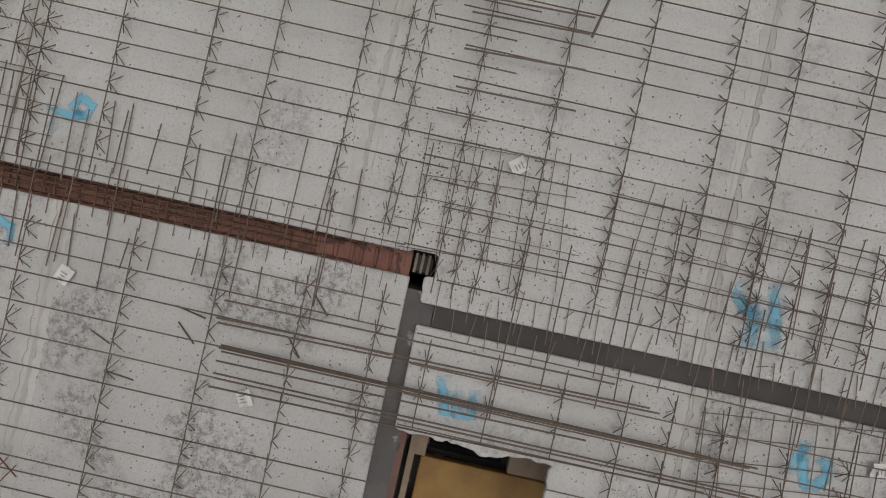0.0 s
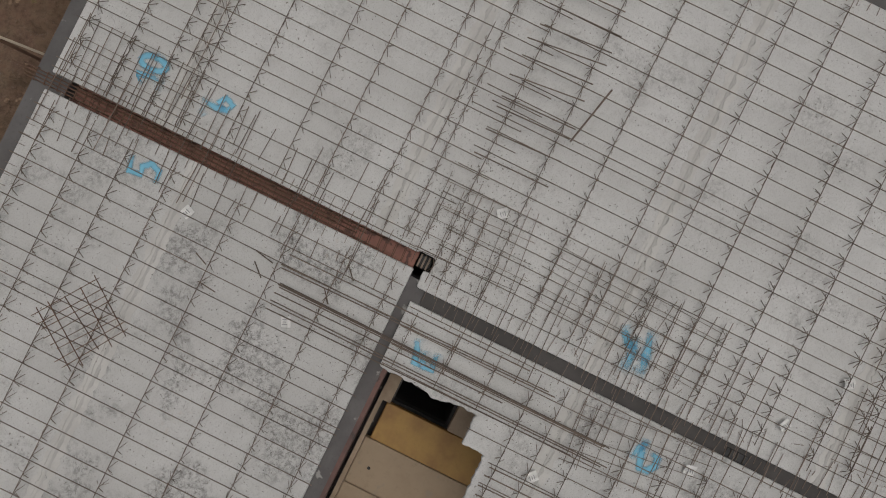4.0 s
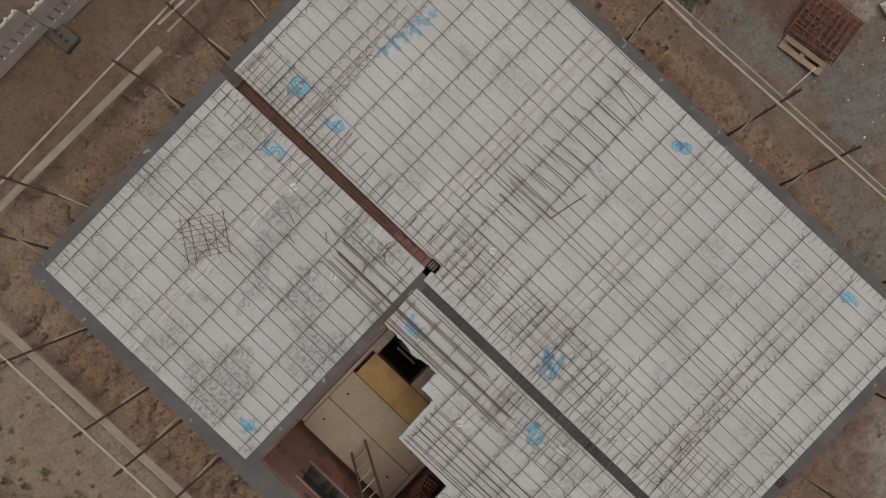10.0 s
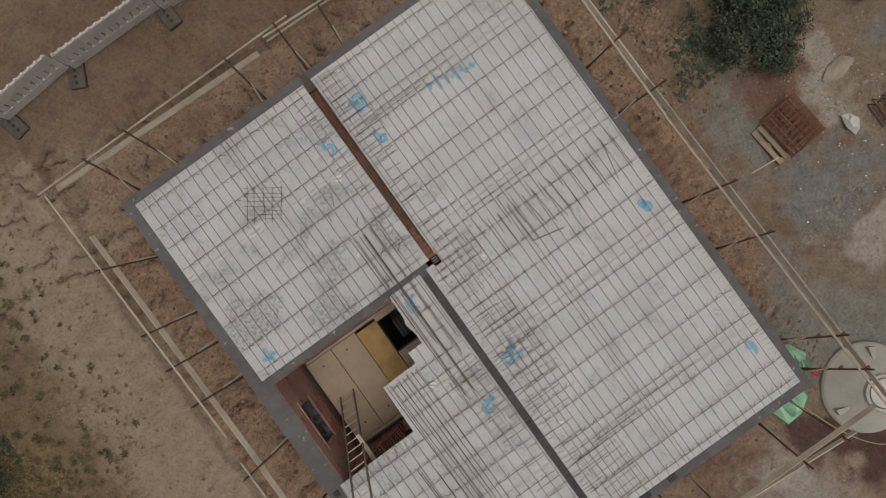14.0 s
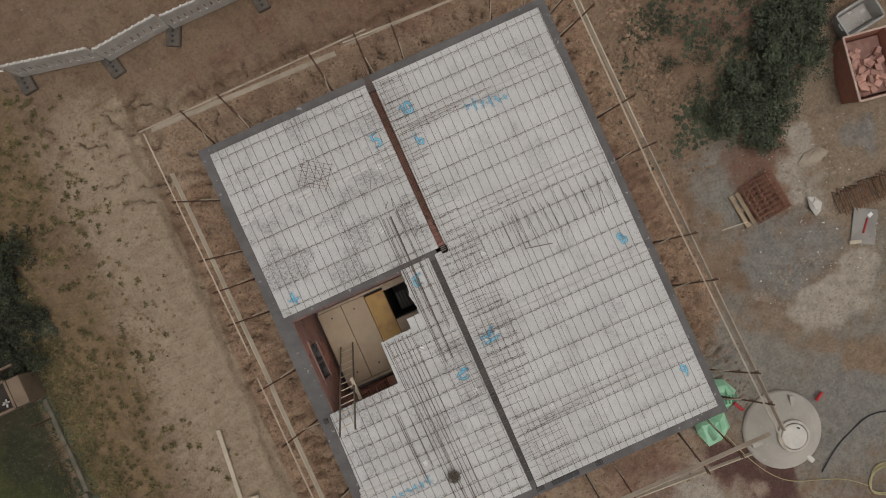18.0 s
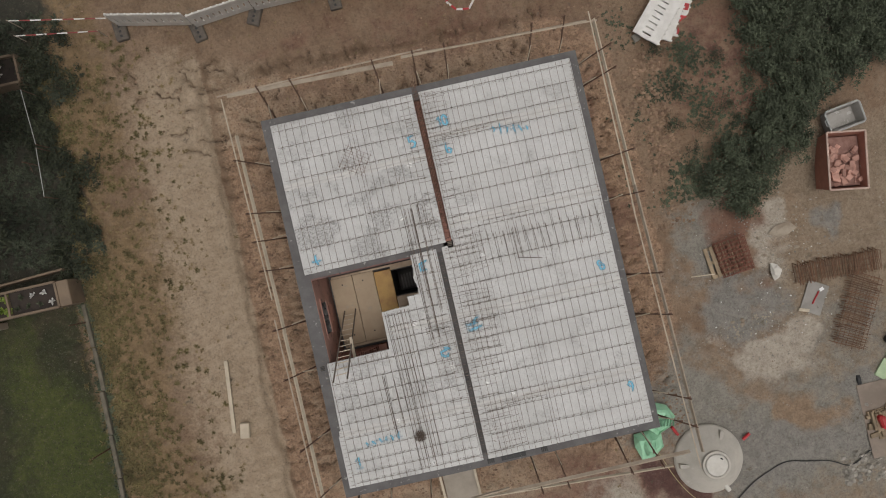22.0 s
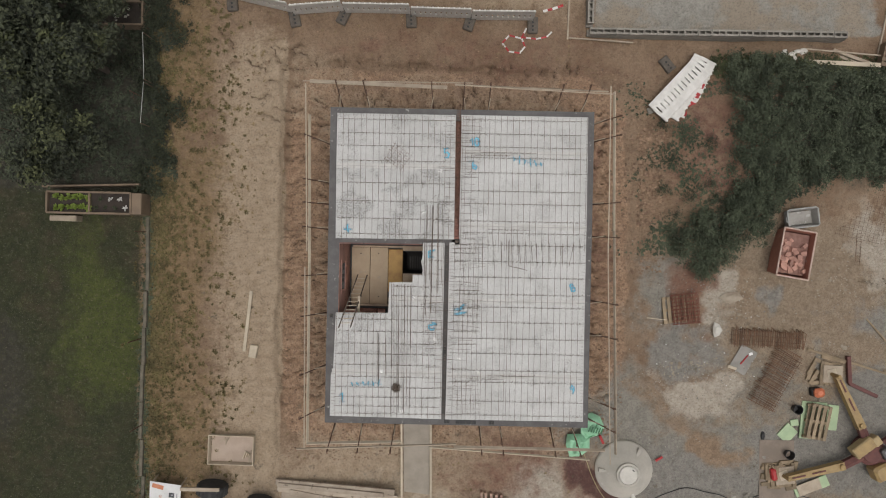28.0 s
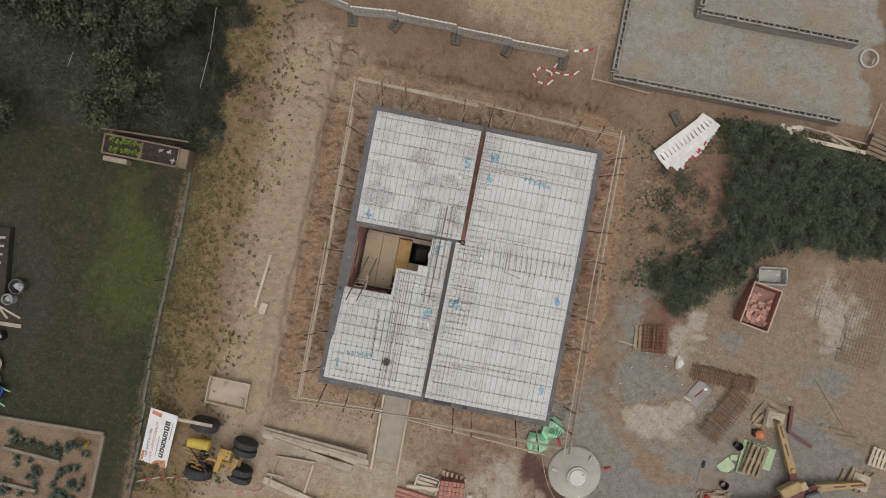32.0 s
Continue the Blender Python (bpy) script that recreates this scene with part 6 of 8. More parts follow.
part("residue", Mesh().box((0.05, 0, 0.08), (0.86, 0.48, 0.08)), TUB_GREY, tub, "dried grey mortar")


STEEL_RED = surface("red_rust", (0.225, 0.090, 0.058), (0.17, 0.070, 0.046), 60, 8, 0.85, 0.1, spread=0.2)


def pallet(x, y, rz, w=1.2, d=0.8, z=None, material=WOOD, label="weathered timber pallet on the ground", boards=7):
    p = thing("pallet", label, "pallet", "pallets", at=pose(x, y, gh(x, y) - 0.01 if z is None else z, 0, 0, rz))
    for k in range(3):
        part("bearer", Mesh().box((0, -d / 2 + 0.05 + (d - 0.1) * k / 2, 0.055), (w, 0.1, 0.11)), material, p)
    for k in range(boards):
        part("board", Mesh().box((-w / 2 + 0.06 + (w - 0.12) * k / (boards - 1), 0, 0.123), (0.115, d, 0.022)), material, p)
    return p


pallet(8.42, -2.3, 7, 1.25, 1.0, material=WOOD_OLD)
for k in range(3):
    mesh_sheet("mesh_stack", 8.60 + 0.02 * k, -2.27 + rng.uniform(-0.03, 0.03), 7 + rng.uniform(-1.5, 1.5), 0.95, 1.1, 8, 9, gh(8.5, -2.3) + 0.16 + 0.04 * k, STEEL_RED, "rusty mesh sheet stacked on a pallet", 0.0115, 0.012)
timber((7.2, -2.65), (7.95, -2.72), 0.03, 0.03, WOOD_PALE)
solid("boulder", Mesh().rock((9.87, -3.07, gh(9.87, -3.1) + 0.10), (0.20, 0.31, 0.11), rng), CEMENT_PALE, "large pale limestone boulder", "stone", "pale stones")


solid("boulder", Mesh().rock((10.4, -1.85, gh(10.4, -1.85) + 0.03), (0.42, 0.24, 0.06), rng), SOIL_CLOD, "flat pale slab of stone half sunk in the soil", "stone", "pale stones")
RUST_BAR = surface("orange_rust", (0.185, 0.098, 0.054), (0.135, 0.070, 0.040), 60, 8, 0.85, 0.05, spread=0.35)


def cage(x, y, rz, length, w, h):
    """A reinforcement cage: long bars held by closely set hoops, some of them bent."""
    c = thing("rebar_cage", "rusty reinforcement cage lying on the gravel", "rebar cage", "rebar cages", at=pose(x, y, gh(x, y) + 0.03, 0, 0, rz))
    for yy in (-w / 2, -w / 5, w / 5, w / 2):
        for z in (0.0, h):
            part("long_bar", Mesh().bar((-length / 2 + rng.uniform(-0.1, 0.1), yy + rng.uniform(-0.03, 0.03), z), (length / 2 + rng.uniform(-0.12, 0.12), yy + rng.uniform(-0.03, 0.03), z), 0.007, 4), RUST_BAR, c)
    n = int(length / 0.078)
    for k in range(n):
        u = -length / 2 + length * (k + 0.5 + rng.uniform(-0.2, 0.2)) / n
        over = rng.uniform(0.02, 0.20)
        part("hoop", Mesh().path([(u + rng.uniform(-0.03, 0.03), -w / 2 - rng.uniform(0.02, 0.14), 0), (u, w / 2 + over, 0), (u + rng.uniform(-0.02, 0.06), w / 2 + over * 0.4, h), (u + rng.uniform(-0.05, 0.05), -w / 2 - rng.uniform(0, 0.10), h)], 0.0115, 4), RUST_BAR, c)


cage(12.12, -4.86, 62, 2.4, 0.85, 0.2)
cage(11.78, -3.36, -2, 2.75, 0.50, 0.2)
mesh_sheet("mesh_on_slab", 15.35, 1.5, -12, 1.9, 2.1, 13, 14, gh(15.3, 1.5) + 0.02, STEEL_RUST, "rusty mesh sheet lying on the pale soil", 0.0045, 0.01)
mesh_sheet("mesh_on_slab", 17.3, 0.3, -4, 1.8, 4.2, 14, 26, gh(17.3, 0.3) + 0.02, STEEL_RUST, "rusty mesh sheet lying on the pale soil", 0.006, 0.01)
mesh_sheet("mesh_on_slab", 15.2, 0.1, -3, 0.16, 1.2, 2, 9, gh(15.2, 0.1) + 0.02, STEEL_RUST, "narrow rusty mesh strip on the soil", 0.008, 0.01)

board_piece = thing("plastic_sheet", "grey sheet with a red strip lying on the gravel", "sheet", at=pose(10.92, -4.18, gh(10.92, -4.18) + 0.02, 0, 0, 60))
part("sheet", Mesh().bevelled((0, 0, 0.0), (1.0, 0.68, 0.02), 0.004), surface("dusty_sheet", (0.285, 0.265, 0.235), (0.21, 0.195, 0.172), 9, 1.6, 0.75), board_piece)
part("batten", Mesh().bevelled((-0.47, 0.22, 0.03), (0.1, 0.34, 0.035), 0.004, 12), WOOD_PALE, board_piece, "pale timber batten")
part("strip", Mesh().bar((-0.2, 0.02, 0.025), (0.24, -0.05, 0.03), 0.025, 6), RED_SHEET, board_piece, "dark red strip")
solid("scrap_sheet", Mesh().box((11.2, -3.95, gh(11.2, -3.95) + 0.03), (0.14, 0.1, 0.04), 20), PAPER, "white scrap on the gravel", "scrap", "scraps")

# ---- water tank by the south-east corner ----
tank = thing("water_tank", "round grey concrete tank with a sloping top and lid", "tank")
tx, ty, tz = 6.45, -8.39, 0.12
part("shell", Mesh().lathe((tx, ty, tz), [(1.04, -1.5), (1.08, -1.3), (1.09, -0.60), (1.05, -0.54), (0.45, -0.04), (0.43, 0.04), (0.36, 0.045), (0.36, -0.1)], 56), CEMENT, tank)
part("lid", Mesh().lathe((tx, ty, tz), [(0.34, -0.02), (0.34, 0.055), (0.31, 0.07)], 32), CEMENT_PALE, tank, "pale round lid")
for a in (57, 178):
    out = Vector((math.cos(radians(a)), math.sin(radians(a)), 0))
    foot, head = Vector((tx, ty, tz - 0.52)) + out * 1.0, Vector((tx, ty, tz - 0.30)) + out * 0.70
    side = Vector((-out.y, out.x, 0)) * 0.075
    part("ridge", Mesh().add([foot - side, foot + side, head + side * 0.5, head - side * 0.5, foot - side + Vector((0, 0, 0.17)), foot + side + Vector((0, 0, 0.17)), head + side * 0.5 + Vector((0, 0, 0.03)), head - side * 0.5 + Vector((0, 0, 0.03))],
                             [(3, 2, 1, 0), (4, 5, 6, 7), (0, 1, 5, 4), (1, 2, 6, 5), (2, 3, 7, 6), (3, 0, 4, 7)]), CEMENT, tank)
part("lug", Mesh().bevelled((tx + 0.33, ty - 0.95, tz - 0.50), (0.30, 0.14, 0.14), 0.02, -68), CEMENT_PALE, tank)
part("lid_hook", Mesh().bar((tx + 0.14, ty + 0.2, tz + 0.07), (tx + 0.2, ty + 0.16, tz + 0.10), 0.02, 6), BLACK, tank, "black hook")


def crumple(name, outline, z, rise, material, label, seed):
    """A crumpled sheet: a fan of triangles with raised folds."""
    r = random.Random(seed)
    cx, cy = sum(p[0] for p in outline) / len(outline), sum(p[1] for p in outline) / len(outline)
    v, f = [], []
    rings = (1.0, 0.75, 0.5, 0.25)
    n = len(outline)
    for k in rings:
        for x, y in outline:
            v.append((cx + (x - cx) * k + r.uniform(-0.04, 0.04), cy + (y - cy) * k + r.uniform(-0.04, 0.04), z + rise * (1 - k) + r.uniform(-0.04, 0.15)))
    v.append((cx, cy, z + rise))
    for k in range(3):
        for i in range(n):
            j = (i + 1) % n
            f.append((k * n + i, k * n + j, (k + 1) * n + j, (k + 1) * n + i))
    f += [(3 * n + i, 3 * n + (i + 1) % n, 4 * n) for i in range(n)]
    m = Mesh().add(v, f)
    ob = solid(name, m, material, label, "tarpaulin", "green wrappings")
    sol = ob.modifiers.new("thickness", "SOLIDIFY")
    sol.thickness = 0.008
    return ob


crumple("tarpaulin", [(4.75, -6.35), (5.1, -6.2), (5.45, -6.35), (5.62, -6.75), (5.3, -7.0), (4.95, -7.15), (4.7, -6.95)], -0.15, 0.35, GREEN_SHEET, "bright green printed wrapping bag beside the house corner", 3)
crumple("tarpaulin", [(4.25, -7.05), (4.7, -6.95), (5.0, -7.1), (5.05, -7.55), (4.75, -7.85), (4.35, -7.8), (4.18, -7.4)], -0.15, 0.38, GREEN_SHEET, "bright green crumpled wrapping bag beside the tank", 8)
for k in range(6):
    solid("print_bar", Mesh().box((4.95 + 0.09 * k, -6.68 - 0.015 * k, 0.30), (0.05, 0.22, 0.006), -20), GREEN_PRINT, "dark green bar of print on a bag", "print", "bag print")
solid("red_pipe", Mesh().bar((5.45, -7.05, -0.2), (5.6, -7.35, -0.25), 0.05, 8), RED_SHEET, "short red pipe beside the tank", "pipe", "red pipes")
solid("red_pipe", Mesh().bar((7.65, -8.05, -0.5), (7.9, -7.9, -0.5), 0.05, 8), RED_SHEET, "short red pipe beside the tank", "pipe", "red pipes")


def cable(name, points, r, material, label):
    cu = bpy.data.curves.new(name, "CURVE")
    cu.dimensions, cu.bevel_depth, cu.bevel_resolution = "3D", r, 2
    sp = cu.splines.new("NURBS")
    sp.points.add(len(points) - 1)
    for p, co in zip(sp.points, points):
        p.co = (*co, 1)
    sp.use_endpoint_u, sp.order_u = True, 3
    cu.materials.append(material)
    ob = new(name, cu)
    data = bpy.data.meshes.new_from_object(ob)
    bpy.data.objects.remove(ob)
    return tagged(new(name, data), label, "cable", "cables and hoses")


cable("power_cable", on_ground([(7.0, -9.95), (7.6, -9.5), (8.3, -9.2), (8.9, -9.05), (9.6, -9.25), (10.3, -9.35), (10.9, -9.75), (11.6, -9.3), (12.6, -9.1), (13.6, -9.4)], 0.03), 0.018, BLACK, "black cable winding over the gravel")
cable("garden_hose", on_ground([(4.75, -7.4), (5.0, -8.0), (5.2, -8.6), (5.6, -9.35), (6.1, -9.85), (6.9, -10.1), (7.6, -10.4), (8.1, -10.9)], 0.04), 0.011, HOSE_YELLOW, "thin yellow hose lying round the tank")
coil = [(8.6 + 0.55 * math.cos(a * 0.7) + 0.06 * math.sin(a * 2.1), -10.9 + 0.42 * math.sin(a * 0.7) + 0.08 * math.cos(a * 1.3)) for a in range(34)]
cable("garden_hose", on_ground(coil, 0.05), 0.012, HOSE_YELLOW, "coiled yellow hose on the ground")

# ---- gravel yard: crane legs, stacks, sheets ----
CABINET = surface("dull_yellow_paint", (0.40, 0.30, 0.155), (0.30, 0.22, 0.115), 18, 2.5, 0.65, spots=((0.16, 0.11, 0.06), 8.0, 0.64))
crane = thing("crane_base", "yellow crane base with three outrigger legs on timber cribbing", "crane", at=pose(0, 0, gh(16.2, -7.6), 0, 0, 0))
hub = Vector((15.55, -7.45, 0.45))
tips = (Vector((14.22, -4.64, 0.45)), Vector((12.46, -8.50, 0.45)), Vector((18.2, -6.48, 0.42)), Vector((18.6, -10.2, 0.42)))
def outrigger(a, b, m_):
    leg = Mesh()
    d = (b - a).normalized()
    s = d.cross((0, 0, 1)).normalized()
    for w0, w1, z0, z1 in ((0.15, 0.10, -0.13, 0.13),):
        v = []
        for c, w in ((a, w0), (b, w1)):
            for k, z in ((-1, z0), (1, z0), (1, z1), (-1, z1)):
                v.append(c + s * k * w + Vector((0, 0, z)))
        leg.add(v, [(3, 2, 1, 0), (4, 5, 6, 7), (0, 1, 5, 4), (1, 2, 6, 5), (2, 3, 7, 6), (3, 0, 4, 7)])
    p = part("leg", leg, YELLOW, m_)
    for t in (0.35, 0.7):
        c = a.lerp(b, t)
        part("slot", Mesh().bar(c + Vector((0, 0, 0.134)), c + d * 0.5 + Vector((0, 0, 0.134)), 0.035, 4), RUST_BROWN, p, "dark oblong slot")
    part("pin", Mesh().lathe(a + d * 0.12, [(0.10, 0.1), (0.10, 0.21), (0.06, 0.23)], 16), YELLOW, p)
    part("jack", Mesh().lathe(b, [(0.07, -0.35), (0.07, 0.22), (0.05, 0.24)], 14), YELLOW, p)


knees = (Vector((15.19, -6.57, 0.45)), Vector((14.56, -7.97, 0.45)), Vector((16.25, -7.0, 0.45)), Vector((17.3, -8.6, 0.45)))
for a, b in zip(knees, tips):
    outrigger(a, b, crane)
    part("arm", Mesh().bar(hub, a, 0.17, 6), RUST_BROWN, crane, "dark red-brown arm")
part("turntable", Mesh().lathe(hub - Vector((0, 0, 0.4)), [(0.5, 0.0), (0.5, 0.45), (0.4, 0.52), (0.35, 0.6)], 28), RUST_BROWN, crane, "dark red-brown turntable")
cabinet = part("cabinet", Mesh().bevelled((15.16, -7.24, 0.60), (0.86, 0.44, 0.34), 0.03, 38), CABINET, crane, "dull yellow control cabinet")
part("lid_edge", Mesh().box((15.16, -7.24, 0.775), (0.80, 0.38, 0.012), 38), YELLOW, cabinet)
for u in (-0.28, 0.0, 0.28):
    part("hinge", Mesh().box((15.16 + u * math.cos(radians(38)) + 0.14, -7.24 + u * math.sin(radians(38)) - 0.18, 0.76), (0.07, 0.04, 0.04), 38), RUST_BROWN, cabinet, "dark hinge")
part("drive_box", Mesh().bevelled((15.62, -6.98, 0.60), (0.30, 0.36, 0.36), 0.04, 38), CABINET, crane)
for k in range(4):
    part("cable_line", Mesh().path([(15.85 + 0.05 * k, -7.05 - 0.06 * k, 0.66), (16.15 + 0.06 * k, -7.3 - 0.05 * k, 0.74), (16.5, -7.35 - 0.1 * k, 0.62)], 0.02, 5), BLACK if k % 2 else GREY_STEEL, crane, "dark cable")
part("motor_cover", Mesh().bevelled((16.1, -7.37, 0.65), (0.6, 0.45, 0.4), 0.05, 30), GREY_STEEL, crane, "dark grey motor cover")
part("mast_foot", Mesh().bevelled((15.95, -8.15, 0.5), (0.7, 0.6, 0.5), 0.08, 25), YELLOW, crane)
for tip, n, rz in ((tips[0], 5, -4), (tips[1], 6, 4), (tips[2], 6, -12), (tips[3], 4, 10)):
    gz = gh(tip.x, tip.y)
    for layer in range(2):
        for k in range(n):
            u = (k - (n - 1) / 2) * 0.165
            m = Matrix.Rotation(radians(rz + 90 * layer), 3, "Z") @ Vector((0, u, 0))
            solid("cribbing", Mesh().bevelled((tip.x + m.x, tip.y + m.y, gz + 0.02 + 0.085 * layer), (rng.uniform(0.65, 0.95), 0.15, 0.085), 0.01, rz + 90 * layer + rng.uniform(-7, 7)), WOOD_OLD, "squared timber stacked under a crane leg", "timber", "crane cribbing")
    solid("spread_plate", Mesh().bevelled((tip.x + 0.06, tip.y, gz + 0.163), (0.72, 0.66, 0.035), 0.006, rz + 3), WOOD, "weathered plywood plate under a crane leg", "board", "spread plates")
    solid("spread_plate", Mesh().bevelled((tip.x + 0.02, tip.y + 0.02, gz + 0.194), (0.34, 0.34, 0.02), 0.004, rz + 20), WOOD_PALE, "small worn timber plate under a crane jack", "board", "spread plates")
for x, y, rz, w in ((13.52, -4.45, 62, 0.55), (13.62, -4.78, 58, 0.6), (13.44, -4.72, 70, 0.35), (13.78, -4.98, 5, 0.5), (14.5, -5.1, -12, 0.5), (13.9, -4.2, -20, 0.6), (11.86, -8.15, 4, 0.30), (11.84, -8.55, -5, 0.34), (11.88, -8.86, 8, 0.40), (12.2, -8.98, -3, 0.5), (12.85, -9.0, 12, 0.45), (12.95, -8.2, 80, 0.45), (12.62, -8.02, 6, 0.5), (17.5, -6.4, 75, 0.6), (18.75, -6.3, 70, 0.5)):
    solid("cribbing", Mesh().bevelled((x, y, gh(x, y) + 0.05), (w, 0.15, 0.1), 0.01, rz), WOOD_OLD, "short squared timber lying beside a crane leg", "timber", "crane cribbing")
solid("steel_angle", Mesh().bar((14.85, -3.95, gh(15, -4) + 0.1), (14.95, -5.0, gh(15, -4.5) + 0.1), 0.095, 4), RUST_BROWN, "dark red-brown steel beam on the gravel", "steel beam", "steel beams")
solid("steel_angle", Mesh().bar((14.95, -5.0, gh(15, -4.5) + 0.1), (15.95, -5.45, gh(16, -5.4) + 0.1), 0.095, 4), RUST_BROWN, "dark red-brown steel beam on the gravel", "steel beam", "steel beams")
timber((13.32, -3.72), (18.4, -5.2), 0.08, 0.06, WOOD_OLD)
timber((15.54, -2.53), (17.22, -4.39), 0.06, 0.05, WOOD_OLD)
timber((16.25, -4.50), (17.69, -4.82), 0.12, 0.05, WOOD_OLD)
timber((16.6, -4.52), (17.6, -4.66), 0.10, 0.07, WOOD_OLD, lift=0.03)
timber((16.9, -4.75), (17.75, -4.72), 0.06, 0.09, WOOD_OLD, lift=0.03)
timber((13.9, -4.0), (15.1, -4.25), 0.12, 0.05, WOOD_OLD)
pallet(19.05, -5.4, -8, 1.2, 0.8, material=WOOD_PALE, label="pale timber pallet on the gravel")
for x, y, rz, w, d in ((12.66, -6.94, 48, 0.62, 0.52), (13.60, -6.42, -4, 0.95, 1.42), (14.33, -6.30, -6, 0.42, 0.95), (12.90, -6.52, 8, 0.30, 0.24), (14.05, -8.74, 25, 0.36, 0.44), (13.14, -9.12, 25, 0.34, 0.36)):
    solid("green_board", Mesh().bevelled((x, y, gh(x, y) + 0.05), (w, d, 0.05), 0.006, rz), GREEN_BOARD, "pale green insulation board on the gravel", "board", "green boards")
for k in range(2):
    pallet(13.60 + 0.06 * k, -6.44 + 0.03 * k, -8 - 3 * k, 0.74, 1.3, gh(13.85, -6.5) + 0.09 + 0.15 * k, WOOD_OLD, "weathered timber pallet stacked on green boards", 4)
bucket = thing("bucket", "black plastic bucket on the gravel", "bucket", "buckets", at=pose(12.90, -5.97, gh(12.90, -5.97)))
part("shell", Mesh().lathe((0, 0, 0), [(0.13, 0.0), (0.18, 0.3), (0.165, 0.3), (0.12, 0.02)], 20), BLACK, bucket)
copy_thing(bucket, pose(12.66, -7.7, gh(12.66, -7.7)))
solid("dark_rag", Mesh().rock((11.72, -7.03, gh(11.7, -7.03) + 0.04), (0.10, 0.16, 0.06), rng), BLACK, "dark crumpled rag on the gravel", "rag")
seat = thing("orange_drum", "orange cushion-shaped drum beside the crane leg", "drum", at=pose(13.68, -5.32, gh(13.68, -5.32), 0, 0, 10))
part("top", Mesh().bevelled((0, 0, 0.3), (0.38, 0.34, 0.16), 0.08), ORANGE, seat)
part("body", Mesh().bevelled((-0.06, 0.02, 0.12), (0.36, 0.3, 0.22), 0.03), BLACK, seat)
solid("red_canister", Mesh().bevelled((12.03, -8.42, gh(12.0, -8.4) + 0.27), (0.20, 0.44, 0.2), 0.05, 12), RED_SHEET, "red canister on a stack of timbers", "canister")
solid("ground_sheet", Mesh().bevelled((12.28, -8.4, gh(12.3, -8.4) - 0.01), (1.32, 2.4, 0.03), 0.004, 1), surface("worn_sheet", (0.25, 0.20, 0.157), (0.195, 0.155, 0.122), 12, 1.5, 0.85), "worn brownish board sheet under the crane leg", "board")
solid("loose_board", Mesh().bevelled((13.49, -8.94, gh(13.5, -8.9) + 0.12), (0.9, 0.42, 0.03), 0.005, 22), WOOD, "weathered board lying on green boards", "board")
for k in range(5):
    x = 11.82 + 0.10 * k
    solid("cribbing", Mesh().bevelled((x, -8.42 + rng.uniform(-0.05, 0.05), gh(x, -8.2) + 0.15), (0.09, 0.6, 0.09), 0.01, rng.uniform(-6, 6)), WOOD_OLD, "short squared timber stacked on the gravel", "timber", "crane cribbing")
for y in (-8.25, -8.62):
    solid("cribbing", Mesh().bevelled((12.0, y, gh(12.0, y) + 0.055), (0.7, 0.12, 0.1), 0.01), WOOD_OLD, "squared timber bearer lying on the gravel", "timber", "crane cribbing")

# ---- south: lumber, brick pallets, tub, trailer, banner ----
mtub = thing("mortar_trough", "pale wooden mortar trough with bits of timber inside", "trough", at=pose(-7.95, -7.52, gh(-7.95, -7.52), 0, 0, -1))
part("body", trough(1.62, 1.05, 1.58, 1.0, 0.32, 0.025), WOOD_PALE, mtub)
part("bed", Mesh().box((0, 0, 0.07), (1.5, 0.93, 0.05)), surface("trough_bed", (0.42, 0.33, 0.26), (0.36, 0.28, 0.22), 20, 2, 0.8), mtub)
for k in range(6):
    part("peg", Mesh().bar((0.38 + 0.05 * k, -0.34 + 0.03 * k, 0.13), (0.50 + 0.03 * k, -0.05 - 0.02 * k, 0.17), 0.026, 4), WOOD_OLD if k % 2 else WOOD_PALE, mtub)
    part("scrap", Mesh().bar((0.4 + 0.06 * k, -0.28 + 0.05 * k, 0.12), (0.62, -0.12 - 0.09 * k, 0.13), 0.02, 4), WOOD, mtub)
    part("scrap", Mesh().bar((-0.45 + 0.07 * k, 0.22 + 0.05 * k, 0.12), (-0.25, 0.4 - 0.05 * k, 0.13), 0.02, 4), WOOD, mtub)
timber((-7.38, -1.85), (-7.60, -4.02), 0.11, 0.05, WOOD_PALE, "pale plank lying on the sandy soil")
solid("foam_block", Mesh().bevelled((-7.25, -4.0, gh(-7.25, -4.0) + 0.09), (0.28, 0.46, 0.16), 0.02, -10), WOOD_PALE, "pale lightweight block on the sandy soil", "block")
LUMBER = surface("sawn_lumber", (0.44, 0.365, 0.285), (0.33, 0.265, 0.20), 30, 1.6, 0.85, bump=0.5, distance=0.004, spots=((0.20, 0.155, 0.115), 7.0, 0.62), spread=0.22)
for x, y, rz in ((-4.95, -8.98, 55), (-3.3, -9.2, 58)):
    solid("load_strap", Mesh().box((x, y, gh(x, y) + 0.245), (0.62, 0.035, 0.012), rz), BLACK, "dark strap lying over the sawn timber", "strap", "load straps")
